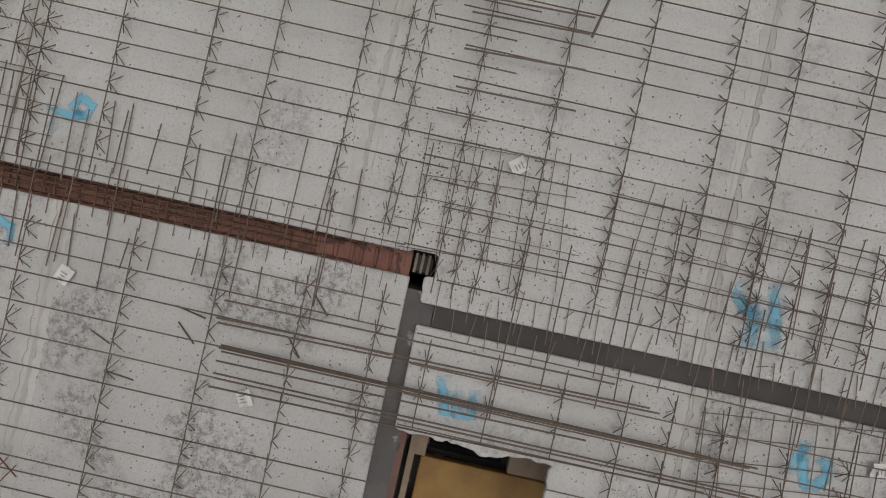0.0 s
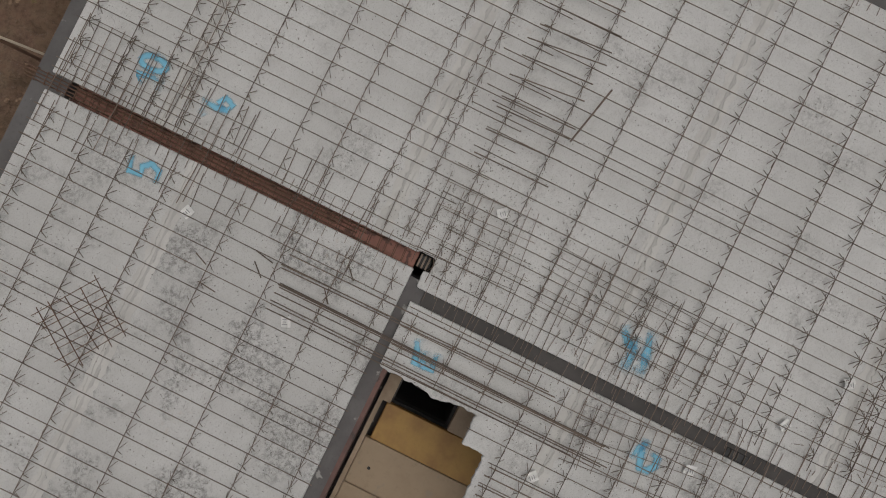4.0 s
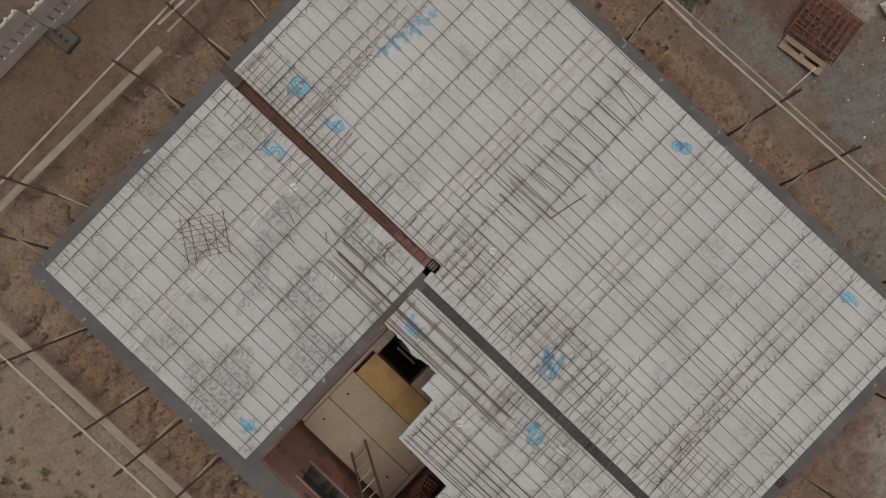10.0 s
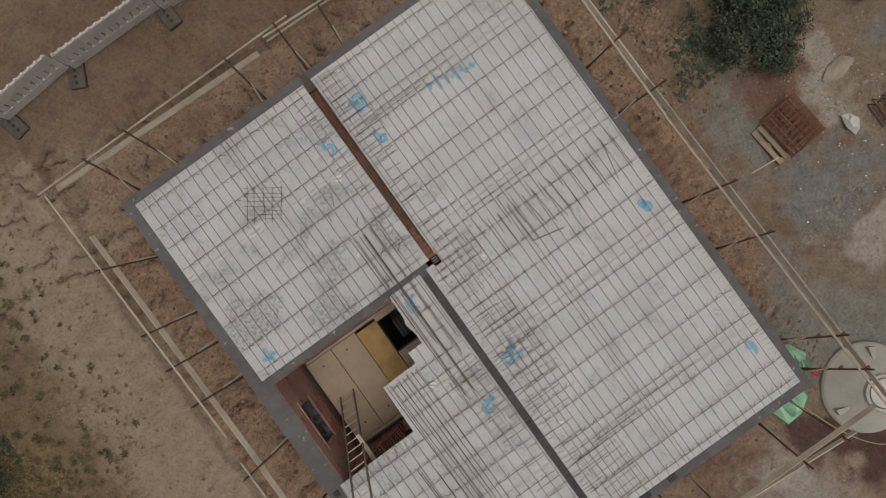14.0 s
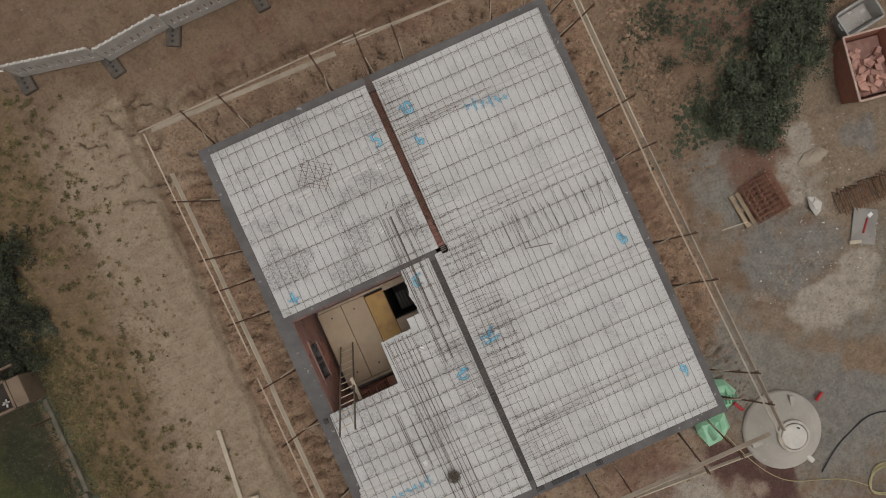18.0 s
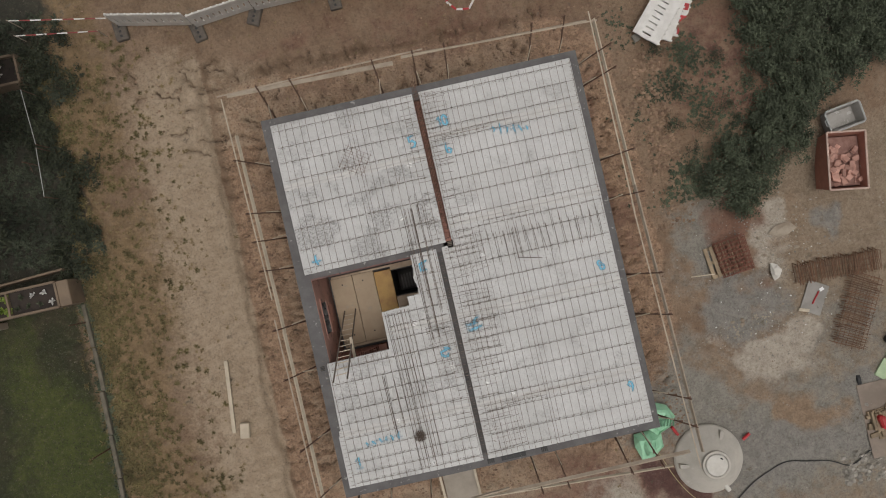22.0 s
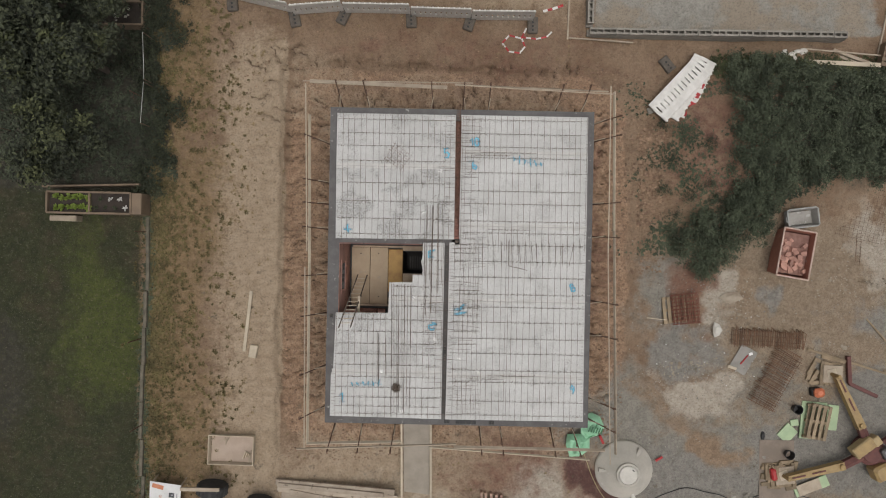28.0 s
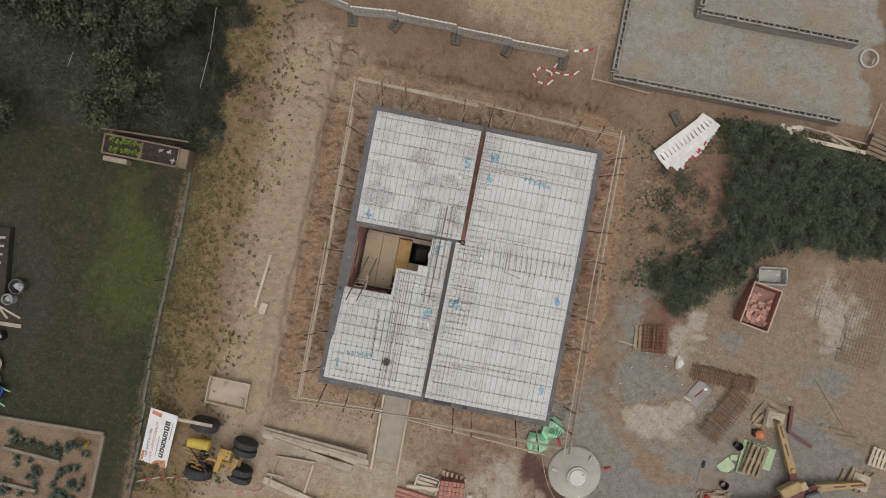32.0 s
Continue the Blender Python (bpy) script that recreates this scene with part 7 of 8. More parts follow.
for p, q, w, h, lift in (((-6.4, -8.72), (-2.1, -9.02), 0.22, 0.14, 0), ((-6.35, -8.95), (-2.0, -9.25), 0.24, 0.14, 0), ((-6.2, -9.2), (-2.6, -9.62), 0.3, 0.12, 0.0), ((-6.3, -8.8), (-2.5, -9.1), 0.16, 0.08, 0.14), ((-5.9, -9.05), (-3.2, -9.5), 0.18, 0.08, 0.14),
                         ((-5.0, -8.9), (-1.95, -9.5), 0.14, 0.08, 0.16), ((-5.7, -9.75), (-4.05, -9.7), 0.1, 0.1, 0), ((-5.6, -9.75), (-5.75, -10.9), 0.1, 0.1, 0.02), ((-4.15, -9.8), (-4.3, -11.0), 0.1, 0.1, 0.02), ((-6.0, -10.75), (-3.7, -11.3), 0.28, 0.1, 0), ((-5.9, -10.45), (-5.2, -10.5), 0.08, 0.06, 0.1)):
    timber(p, q, w, h, LUMBER, "weathered sawn timber in a loose stack", lift=lift, group="sawn timber stack")
solid("green_strip", Mesh().box((-4.0, -9.12, gh(-4, -9.1) + 0.26), (0.9, 0.1, 0.02), -10), GREEN_BOARD, "pale green strip on the timber", "strip")
bp = thing("brick_pallet", "pink clay bricks stacked on a pallet", "bricks", at=pose(1.5, -9.8, gh(1.5, -9.8), 0, 0, 4))
for i in range(6):
    for j in range(4):
        part("brick", Mesh().bevelled((-0.42 + 0.165 * i, -0.3 + 0.2 * j, 0.38), (0.155, 0.19, 0.5), 0.01), TILE_RED, bp)
for k in range(3):
    part("bearer", Mesh().box((0, -0.35 + 0.35 * k, 0.06), (1.1, 0.1, 0.12)), WOOD, bp)
for k in range(9):
    x, y = 1.05 + 0.19 * (k % 5) + rng.uniform(-0.03, 0.03), -9.22 - 0.03 * (k % 5) + 0.0 * (k // 5)
    if k > 4:
        x, y = 1.5 + 0.12 * (k - 5), -10.4
    solid("brick", Mesh().bevelled((x, y, gh(x, y) + 0.12), (0.09, 0.2, 0.24), 0.008, 6), BRICK_PALE, "pale loose brick beside the brick pallet", "brick", "loose bricks")
frame_ob = thing("tube_frame", "white bent tube frame leaning on the bricks", "frame", at=pose(0.46, -9.78, gh(0.4, -9.8) + 0.25, 0, 0, -6))
part("tube", Mesh().path([(-0.45, -0.32, 0), (-0.45, 0.25, 0.05), (-0.38, 0.32, 0.05), (0.42, 0.32, 0.05), (0.48, 0.25, 0.05), (0.48, -0.32, 0)], 0.025, 6), PLASTIC_WHITE, frame_ob)
for k in range(3):
    part("slat", Mesh().box((0, -0.2 + 0.17 * k, -0.06), (0.82, 0.13, 0.02)), WOOD_PALE, frame_ob)
for k in range(4):
    solid("clay_pipe", Mesh().bar((-0.68, -10.22 - 0.17 * k, gh(-0.8, -10.5) + 0.1), (1.1, -10.45 - 0.17 * k, gh(0.5, -10.6) + 0.1), 0.085, 10), TILE_RED, "reddish clay pipe lying beside the bricks", "pipe", "clay pipes")
timber((-0.31, -9.99), (1.2, -9.87), 0.14, 0.3, WOOD_PALE)
for k in range(5):
    solid("plastic_wrap", Mesh().rock((2.15 + rng.uniform(-0.15, 0.25), -9.9 + rng.uniform(-0.5, 0.4), gh(2, -10) + 0.1), (0.16, 0.14, 0.12), rng), CEMENT_PALE if k % 2 else CONTAINER_RIM, "crumpled plastic wrap beside the bricks", "wrap", "plastic wraps")


def wheel(name, c, r, w, rz, rim_material, parent):
    """A tyre standing upright with a dished rim; its axle runs along rz."""
    t = Matrix.Translation(c) @ Matrix.Rotation(radians(rz), 4, "Z") @ Matrix.Rotation(radians(90), 4, "Y")
    tyre = Mesh().lathe((0, 0, 0), [(r * 0.58, -w / 2), (r * 0.93, -w / 2), (r, -w * 0.36), (r, w * 0.36), (r * 0.93, w / 2), (r * 0.58, w / 2)], 28)
    tyre.v = [tuple(t @ Vector(v)) for v in tyre.v]
    ob = part(name, tyre, TYRE, parent)
    rim_m = Mesh().lathe((0, 0, 0), [(r * 0.57, -w * 0.35), (r * 0.57, w * 0.46), (r * 0.50, w * 0.46), (r * 0.3, w * 0.2), (r * 0.12, w * 0.34)], 24)
    rim_m.v = [tuple(t @ Vector(v)) for v in rim_m.v]
    part("rim", rim_m, rim_material, ob, "grey steel rim")
    for k in range(20):
        a = 2 * math.pi * k / 20
        lug = Mesh().box((r * 1.0 * math.cos(a), r * 1.0 * math.sin(a), 0), (0.03, 0.05, w * 0.8), math.degrees(a))
        lug.v = [tuple(t @ Vector(v)) for v in lug.v]
        part("tread", lug, TYRE, ob)


YELLOW_DEEP = surface("deep_yellow_paint", (0.42, 0.255, 0.055), (0.32, 0.19, 0.045), 25, 3, 0.6, spots=((0.13, 0.08, 0.04), 8.0, 0.60))
trailer = thing("axle_trailer", "yellow two-axle crane trailer with big black tyres", "trailer", at=pose(0, 0, gh(-8, -10), 0, 0, 0))
wheel("wheel", (-8.48, -8.80, 0.52), 0.52, 0.36, 83, GREY_STEEL, trailer)
wheel("wheel", (-8.38, -10.66, 0.52), 0.52, 0.36, 88, GREY_STEEL, trailer)
for y, dy in ((-9.25, 0.14), (-9.53, -0.14), (-10.3, 0.14), (-10.58, -0.14)):
    wheel("wheel", (-6.80, y, 0.46), 0.46, 0.24, 80, GREY_STEEL, trailer)
part("axle", Mesh().bar((-8.55, -9.0, 0.52), (-8.48, -10.7, 0.52), 0.07, 8), YELLOW, trailer)
part("axle", Mesh().bar((-6.92, -9.4, 0.48), (-6.92, -10.7, 0.48), 0.08, 8), YELLOW, trailer)
tank_m = Mesh().lathe((0, 0, 0), [(0.10, -0.45), (0.19, -0.40), (0.20, -0.3), (0.20, 0.3), (0.19, 0.40), (0.10, 0.45)], 20)
tank_m.v = [(-8.45 + z, -9.42 + y * 1.0, 0.95 + x) for x, y, z in tank_m.v]
part("air_tank", tank_m, YELLOW_BRIGHT, trailer, "bright yellow cylinder")
part("tongue", Mesh().bar((-8.35, -10.0, 0.7), (-6.95, -10.1, 0.62), 0.06, 6), YELLOW_DEEP, trailer)
part("cross_beam", Mesh().bevelled((-7.62, -9.98, 0.70), (0.22, 0.95, 0.20), 0.03, -8), YELLOW_DEEP, trailer)
part("side_plate", Mesh().bevelled((-7.38, -9.72, 0.74), (0.34, 0.40, 0.10), 0.02, -8), YELLOW_DEEP, trailer)
part("hitch_arm", Mesh().bar((-7.35, -10.05, 0.72), (-6.95, -10.12, 0.70), 0.09, 6), YELLOW_DEEP, trailer)
for k in range(3):
    part("knuckle", Mesh().lathe((-7.02 - 0.02 * k, -9.85 - 0.22 * k, 0.66), [(0.11, 0.0), (0.12, 0.12), (0.07, 0.18)], 12), YELLOW_DEEP, trailer)
part("knee", Mesh().bar((-6.95, -9.75, 0.8), (-7.15, -10.45, 0.75), 0.12, 6), YELLOW, trailer)
for k in range(5):
    part("strut", Mesh().bar((-9.05 + 0.1 * k, -9.75 - 0.16 * k, 0.75), (-8.1 - 0.03 * k, -9.8 - 0.17 * k, 0.78), 0.028, 6), YELLOW_DEEP, trailer)
for k in range(7):
    part("hose_line", Mesh().path([(-8.9 + 0.12 * k, -9.6 - 0.11 * k, 0.82), (-8.6 + 0.1 * k, -9.85 - 0.1 * k, 0.92), (-8.25 + 0.05 * k, -9.8 - 0.13 * k, 0.8)], 0.022, 5), BLACK if k % 2 else RUST_BROWN, trailer, "dark hose")
for k in range(4):
    part("brake", Mesh().bevelled((-8.3 + 0.12 * (k % 2), -9.78 - 0.16 * k, 0.78), (0.2, 0.13, 0.2), 0.03), BLACK, trailer, "dark brake cylinder")
timber((-9.4, -8.62), (-8.05, -8.62), 0.12, 0.05, WOOD, "weathered board over the trailer wheel", lift=0.98)

banner = thing("banner", "white printed site banner stretched on a frame", "banner", at=pose(-10.2, -9.72, gh(-10.15, -9.7) + 0.32, 14, 0, -7))
part("sheet", Mesh().bevelled((0, 0, 0), (1.10, 2.40, 0.012), 0.004), BANNER, banner)
# where a brand stands: plain dark blocks, two of them standing out as squares
for k, (v, h, w) in enumerate(((-0.70, 0.20, 0.17), (-0.47, 0.19, 0.17), (-0.26, 0.17, 0.17), (-0.07, 0.17, 0.17), (0.12, 0.17, 0.17), (0.31, 0.17, 0.17), (0.54, 0.20, 0.21), (0.76, 0.18, 0.19))):
    part("logo_bar", Mesh().box((0.23, v, 0.010), (w, h, 0.006)), BANNER_INK, banner, "dark block where a brand stands")
    part("logo_gap", Mesh().box((0.23 + (0.02 if k % 2 else -0.02), v, 0.014), (w * 0.45, h * 0.32, 0.004)), BANNER if k != 7 else INK, banner, "pale gap in a dark block")


def banner_words(body, u, v, size, material):
    """A line of lettering that runs up the banner."""
    cu = bpy.data.curves.new("lettering", "FONT")
    cu.body, cu.size, cu.extrude = body, size, 0.002
    ob = new("lettering", cu)
    data = bpy.data.meshes.new_from_object(ob)
    bpy.data.objects.remove(ob)
    data.materials.clear()
    data.materials.append(material)
    words = new("lettering", data)
    words.parent = banner
    words.matrix_basis = pose(u, v, 0.011, 0, 0, 90)


banner_words("HIER ENTSTEHT EIN", -0.30, -0.98, 0.145, BANNER_INK)
banner_words("INTELLIGENTES GEB\u00c4UDE", -0.12, -0.98, 0.145, BANNER_ORANGE)
part("print_line", Mesh().box((0.02, -0.35, 0.010), (0.03, 0.9, 0.004)), INK, banner, "grey line of print")
part("print_line", Mesh().box((0.42, 0.45, 0.010), (0.03, 0.8, 0.004)), INK, banner, "grey line of print")
part("corner_block", Mesh().box((-0.26, 1.03, 0.010), (0.40, 0.17, 0.004), -8), BANNER_ORANGE, banner, "orange corner stripe")
part("corner_block", Mesh().add([(-0.10, -1.18, 0.008), (0.52, -1.18, 0.008), (0.46, -0.86, 0.008), (0.10, -0.98, 0.008), (-0.10, -1.18, 0.012), (0.52, -1.18, 0.012), (0.46, -0.86, 0.012), (0.10, -0.98, 0.012)], [(3, 2, 1, 0), (4, 5, 6, 7), (0, 1, 5, 4), (1, 2, 6, 5), (2, 3, 7, 6), (3, 0, 4, 7)]), BANNER_ORANGE, banner, "orange corner patch")
part("corner_block", Mesh().box((-0.47, -0.92, 0.010), (0.10, 0.42, 0.004)), BANNER_ORANGE, banner, "orange corner stripe")
for x in (-0.5, 0.5):
    part("leg", Mesh().bar((x, -1.1, -0.32 if x < 0 else -0.3), (x, -1.1, 0.0), 0.025, 6), WOOD, banner)
    part("leg", Mesh().bar((x, 1.1, -0.62), (x, 1.1, 0.0), 0.025, 6), WOOD, banner)

# ---- garden edge, planter, beds, clutter ----
EDGING = surface("bed_edging", (0.23, 0.19, 0.145), (0.17, 0.14, 0.105), 25, 4, 0.9)
KERB = surface("mossy_kerb", (0.150, 0.128, 0.094), (0.095, 0.084, 0.060), 25, 4, 0.9)
for k in range(16):
    y = 8.0 - 1.32 * k
    x = lerp(y, [-12.5, -6, -0.7, 3, 8], [-10.95, -11.2, -11.02, -11.2, -11.4])
    if y < 1.0:
        solid("kerb_slab", Mesh().bevelled((x, y, gh(x, y) + 0.06), (0.12, 1.3, 0.16), 0.015, lerp(y, [-12, 8], [-2, 2])), KERB, "weathered concrete kerb along the garden", "kerb", "garden kerbs")
for x, y in ((-11.27, -3.62), (-11.13, -6.67), (-11.0, -9.2), (-11.1, 0.2), (-11.35, 5.0)):
    f = thing("fence_post", "thin dark garden fence post with a stay", "post", "fence posts")
    z = gh(x, y)
    part("post", Mesh().bar((x, y, z - 0.05), (x, y, z + 1.0), 0.02, 6), POST_STEEL, f)
    part("stay", Mesh().bar((x, y, z + 0.7), (x - 0.35, y - 0.1, z), 0.012, 5), POST_STEEL, f)
for p, q in (((-10.93, 7.0), (-10.86, 5.4)), ((-10.87, 5.3), (-10.95, 3.9)), ((-15.9, 4.3), (-16.0, 3.7))):
    z = gh(*p) + 1.0
    r_ = thing("white_rail", "thin pale rail along the garden hedge", "rail", "white rails")
    part("bar", Mesh().bar((*p, z), (*q, z), 0.011, 6), GREY_PLASTIC, r_)
    for e in (p, q):
        part("leg", Mesh().bar((*e, gh(*e) - 0.05), (*e, z), 0.014, 6), POST_STEEL, r_)


def planter(x0, x1, y0, y1, h, dividers, label):
    z = gh((x0 + x1) / 2, (y0 + y1) / 2) - 0.03
    p = thing("planter", label, "planter", "raised planters")
    for y in (y0, y1):
        for k in range(4):
            part("plank", Mesh().box(((x0 + x1) / 2, y, z + h * (k + 0.5) / 4), (x1 - x0, 0.05, h / 4 - 0.01)), WOOD_PLANTER, p)
    for x in (x0, *dividers, x1):
        part("end", Mesh().box((x, (y0 + y1) / 2, z + h / 2), (0.06, y1 - y0 - 0.05, h)), WOOD_PLANTER, p)
    part("rim", Mesh().path([(x0, y0, z + h), (x1, y0, z + h), (x1, y1, z + h), (x0, y1, z + h), (x0, y0, z + h)], 0.045, 4), WOOD_PLANTER, p)
    part("earth", Mesh().box(((x0 + x1) / 2, (y0 + y1) / 2, z + h - 0.16), (x1 - x0 - 0.06, y1 - y0 - 0.06, 0.1)), MULCH, p, "dark potting earth")
    return z + h


MULCH = surface("potting_earth", (0.030, 0.023, 0.018), (0.045, 0.034, 0.026), 30, 4, 0.95)
planter(-14.25, -11.35, 0.80, 1.52, 0.8, (-12.80,), "brown timber raised planter with lettuce and dark earth")
solid("step_board", Mesh().bevelled((-11.15, 1.15, gh(-11.15, 1.15) + 0.39), (0.34, 0.74, 0.75), 0.02), WOOD_PLANTER, "brown slatted timber box beside the planter", "box")
solid("bench_plank", Mesh().bevelled((-13.9, 0.62, gh(-13.9, 0.62) + 0.2), (0.95, 0.2, 0.4), 0.02), WOOD, "weathered bench plank beside the planter", "bench")
timber((-14.6, 1.72), (-11.2, 1.85), 0.07, 0.5, WOOD_PLANTER, "weathered board behind the planter")
bed_top = planter(-12.75, -11.15, 7.40, 8.2, 0.6, (), "brown timber raised planter with flowers and stones")
for k in range(9):
    s = rng.uniform(0.03, 0.075)
    solid("stone", Mesh().rock((rng.uniform(-12.2, -11.5), rng.uniform(7.55, 8.05), bed_top - 0.10 + s * 0.3), (s, s * 0.7, s * 0.6), rng), CEMENT, "pale stone lying on the planter's earth", "stone", "planter stones")
for p, q in (((-18.5, -10.2), (-12.4, -10.03)), ((-12.42, -10.1), (-12.5, -14.5)), ((-16.2, -11.3), (-13.9, -11.45)), ((-18.0, -12.6), (-14.6, -12.75))):
    p2, q2 = Vector((*p, 0)), Vector((*q, 0))
    n = round((q2 - p2).length / 1.0)
    for k in range(n):
        a, b = p2.lerp(q2, k / n), p2.lerp(q2, (k + 1) / n)
        timber((a.x, a.y), (b.x, b.y), 0.14, 0.16, EDGING, "weathered edging of the vegetable bed", group="bed edging")
for x, y, r, m in ((-16.7, -4.95, 0.3, GREY_STEEL), (-16.95, -5.5, 0.22, GREY_PLASTIC), (-17.1, -7.0, 0.25, BLACK)):
    d = thing("garden_tub", "round garden tub with a pale load", "tub", "garden tubs", at=pose(x, y, gh(x, y)))
    part("shell", Mesh().lathe((0, 0, 0), [(r * 0.85, 0), (r, 0.4), (r * 0.92, 0.4), (r * 0.8, 0.05)], 22), m, d)
    part("load", Mesh().rock((0.03, 0.02, 0.33), (r * 0.65, r * 0.6, 0.1), rng), GREY_PLASTIC, d, "white load")
for k in range(7):
    x, y = -17.9 + 0.08 * k, -3.2 - 0.33 * k
    solid("roof_slat", Mesh().box((-17.7, y, gh(-17.7, y) + 0.35), (0.45, 0.09, 0.03), 8), GREY_PLASTIC, "pale slat lying over a seedling box", "slat", "seedling box slats")
solid("seedling_box", Mesh().bevelled((-17.7, -4.2, gh(-17.7, -4.2) + 0.15), (0.9, 2.8, 0.34), 0.02, 6), MULCH, "dark reddish timber seedling box", "box")
timber((-18.2, -5.6), (-16.5, -6.2), 0.08, 0.07, WOOD, "weathered timber lying in the garden")
timber((-18.2, -5.2), (-17.0, -6.3), 0.09, 0.07, WOOD, "weathered timber lying in the garden")
timber((-18.5, -6.6), (-16.4, -6.5), 0.16, 0.08, WOOD, "weathered timber lying in the garden")
bar_row = thing("wheelbarrow", "blue wheelbarrow with green handles", "wheelbarrow", at=pose(-16.9, -9.15, gh(-16.9, -9.1), 0, 0, -10))
part("tray", trough(0.95, 0.62, 0.6, 0.4, 0.5), BLUE, bar_row)
part("hood", Mesh().rock((0, 0, 0.45), (0.42, 0.28, 0.16), rng), BLUE, bar_row)
for s in (-1, 1):
    part("handle", Mesh().bar((0.2, 0.26 * s, 0.3), (0.75, 0.30 * s, 0.45), 0.03, 6), GREEN_SHEET, bar_row, "green grip")
solid("clay_pot", Mesh().lathe((-17.1, -8.1, gh(-17.1, -8.1)), [(0.2, 0), (0.36, 0.3), (0.38, 0.3), (0.3, 0.34)], 20), WOOD, "round tan clay garden pot", "pot")
solid("clay_pot", Mesh().lathe((-17.0, -8.75, gh(-17, -8.75)), [(0.2, 0), (0.3, 0.3), (0.31, 0.3), (0.25, 0.34)], 20), GREY_PLASTIC, "round pale green garden pot", "pot")


# ---- stones and clods ----
def scatter_stones(name, n, region, size, material, label, seed, keep=lambda x, y: True):
    r = random.Random(seed)
    m = Mesh()
    made = 0
    for _ in range(n * 6):
        if made >= n:
            break
        x, y = r.uniform(*region[0]), r.uniform(*region[1])
        if not keep(x, y):
            continue
        s = size * r.uniform(0.4, 1.5) ** 2
        m.rock((x, y, gh(x, y) + s * 0.15), (s, s * r.uniform(0.6, 1.0), s * 0.6), r)
        made += 1
    return solid(name, m, material, label, "stones", kind="stuff")


def outside(x, y):
    return box_distance(x, y, WEST, EAST, SOUTH, NORTH) > 0.05


CLOD = surface("soil_clod", (0.290, 0.195, 0.128), (0.190, 0.122, 0.080), 20, 4, 0.95, spread=0.25, islands=True)
GRIT = surface("pale_gravel", (0.34, 0.31, 0.265), (0.23, 0.21, 0.175), 20, 4, 0.95, spread=0.35, islands=True)
scatter_stones("soil_clods", 6000, ((-6.2, 6.3), (-8.0, 6.6)), 0.024, CLOD, "brown soil clods round the house", 1, outside)
scatter_stones("soil_clods", 520, ((6.75, 7.65), (0.8, 4.5)), 0.046, CLOD, "large dry clods in a band beside the mound", 9)
scatter_stones("soil_clods", 1200, ((6.2, 7.8), (-1.0, 6.5)), 0.028, CLOD, "brown soil clods beside the mound", 2)
scatter_stones("gravel_stones", 1300, ((6.5, 18.5), (-10.5, 0.5)), 0.014, GRIT, "pale stones scattered on the yard", 3)
scatter_stones("gravel_stones", 520, ((8.6, 11.7), (-5.8, -0.9)), 0.016, GRIT, "pale stones scattered on the yard", 4)
scatter_stones("plaster_chips", 90, ((7.6, 11.4), (-5.2, -1.2)), 0.013, PAPER, "white plaster chips on the yard", 8)
scatter_stones("gravel_stones", 120, ((10.6, 11.9), (-10.3, -9.3)), 0.06, GRIT, "heap of pale stones on the yard", 5)
scatter_stones("soil_clods", 1500, ((-10, 4.5), (5.2, 12)), 0.02, CLOD, "brown soil clods on the track", 6, outside)


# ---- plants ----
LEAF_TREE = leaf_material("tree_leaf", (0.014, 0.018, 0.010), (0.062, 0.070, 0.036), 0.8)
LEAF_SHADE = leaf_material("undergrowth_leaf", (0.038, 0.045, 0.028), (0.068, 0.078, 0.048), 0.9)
LEAF_PALE = leaf_material("pale_leaf", (0.044, 0.052, 0.022), (0.096, 0.104, 0.044), 0.85)
LEAF_BUSH = leaf_material("bush_leaf", (0.050, 0.062, 0.036), (0.100, 0.116, 0.070), 0.9)
LEAF_WEED = leaf_material("weed_leaf", (0.185, 0.136, 0.068), (0.275, 0.205, 0.108), 0.95)
LEAF_GRASS = leaf_material("grass_blade", (0.034, 0.036, 0.015), (0.074, 0.072, 0.032), 0.9)
LEAF_SALAD = leaf_material("salad_leaf", (0.08, 0.13, 0.018), (0.19, 0.24, 0.045))
LEAF_CABBAGE = leaf_material("cabbage_leaf", (0.045, 0.064, 0.044), (0.092, 0.115, 0.082), 0.8)
LEAF_YELLOW = leaf_material("yellow_flower", (0.17, 0.15, 0.02), (0.28, 0.23, 0.04))
PETAL = leaf_material("white_petal", (0.30, 0.29, 0.27), (0.5, 0.49, 0.46))
BARK = surface("bark", (0.085, 0.065, 0.048), (0.06, 0.046, 0.036), 30, 5, 0.95)


def leaf_cloud(centres, normals, size, nr, spread=0.5):
    """Folded leaves at the given places: two triangles a side about a mid-rib."""
    n = len(centres)
    up = normals + nr.normal(0, spread, (n, 3))
    up /= np.linalg.norm(up, axis=1, keepdims=True) + 1e-9
    ref = nr.normal(0, 1, (n, 3))
    u = np.cross(up, ref)
    u /= np.linalg.norm(u, axis=1, keepdims=True) + 1e-9
    w = np.cross(up, u)
    s = size * nr.uniform(0.6, 1.3, (n, 1))
    base, tip = centres - u * s, centres + u * s
    left, right = centres + w * s * 0.55 + up * s * 0.2, centres - w * s * 0.55 + up * s * 0.2
    verts = np.stack([base, left, tip, right], 1).reshape(-1, 3)
    k = np.arange(n)[:, None] * 4
    faces = np.concatenate([k + [0, 2, 1], k + [0, 3, 2]])
    return verts, faces


def cloud_mesh(name, verts, faces, material):
    data = bpy.data.meshes.new(name)
    data.from_pydata(verts.tolist(), [], faces.tolist())
    data.materials.append(material)
    data.update()
    return data


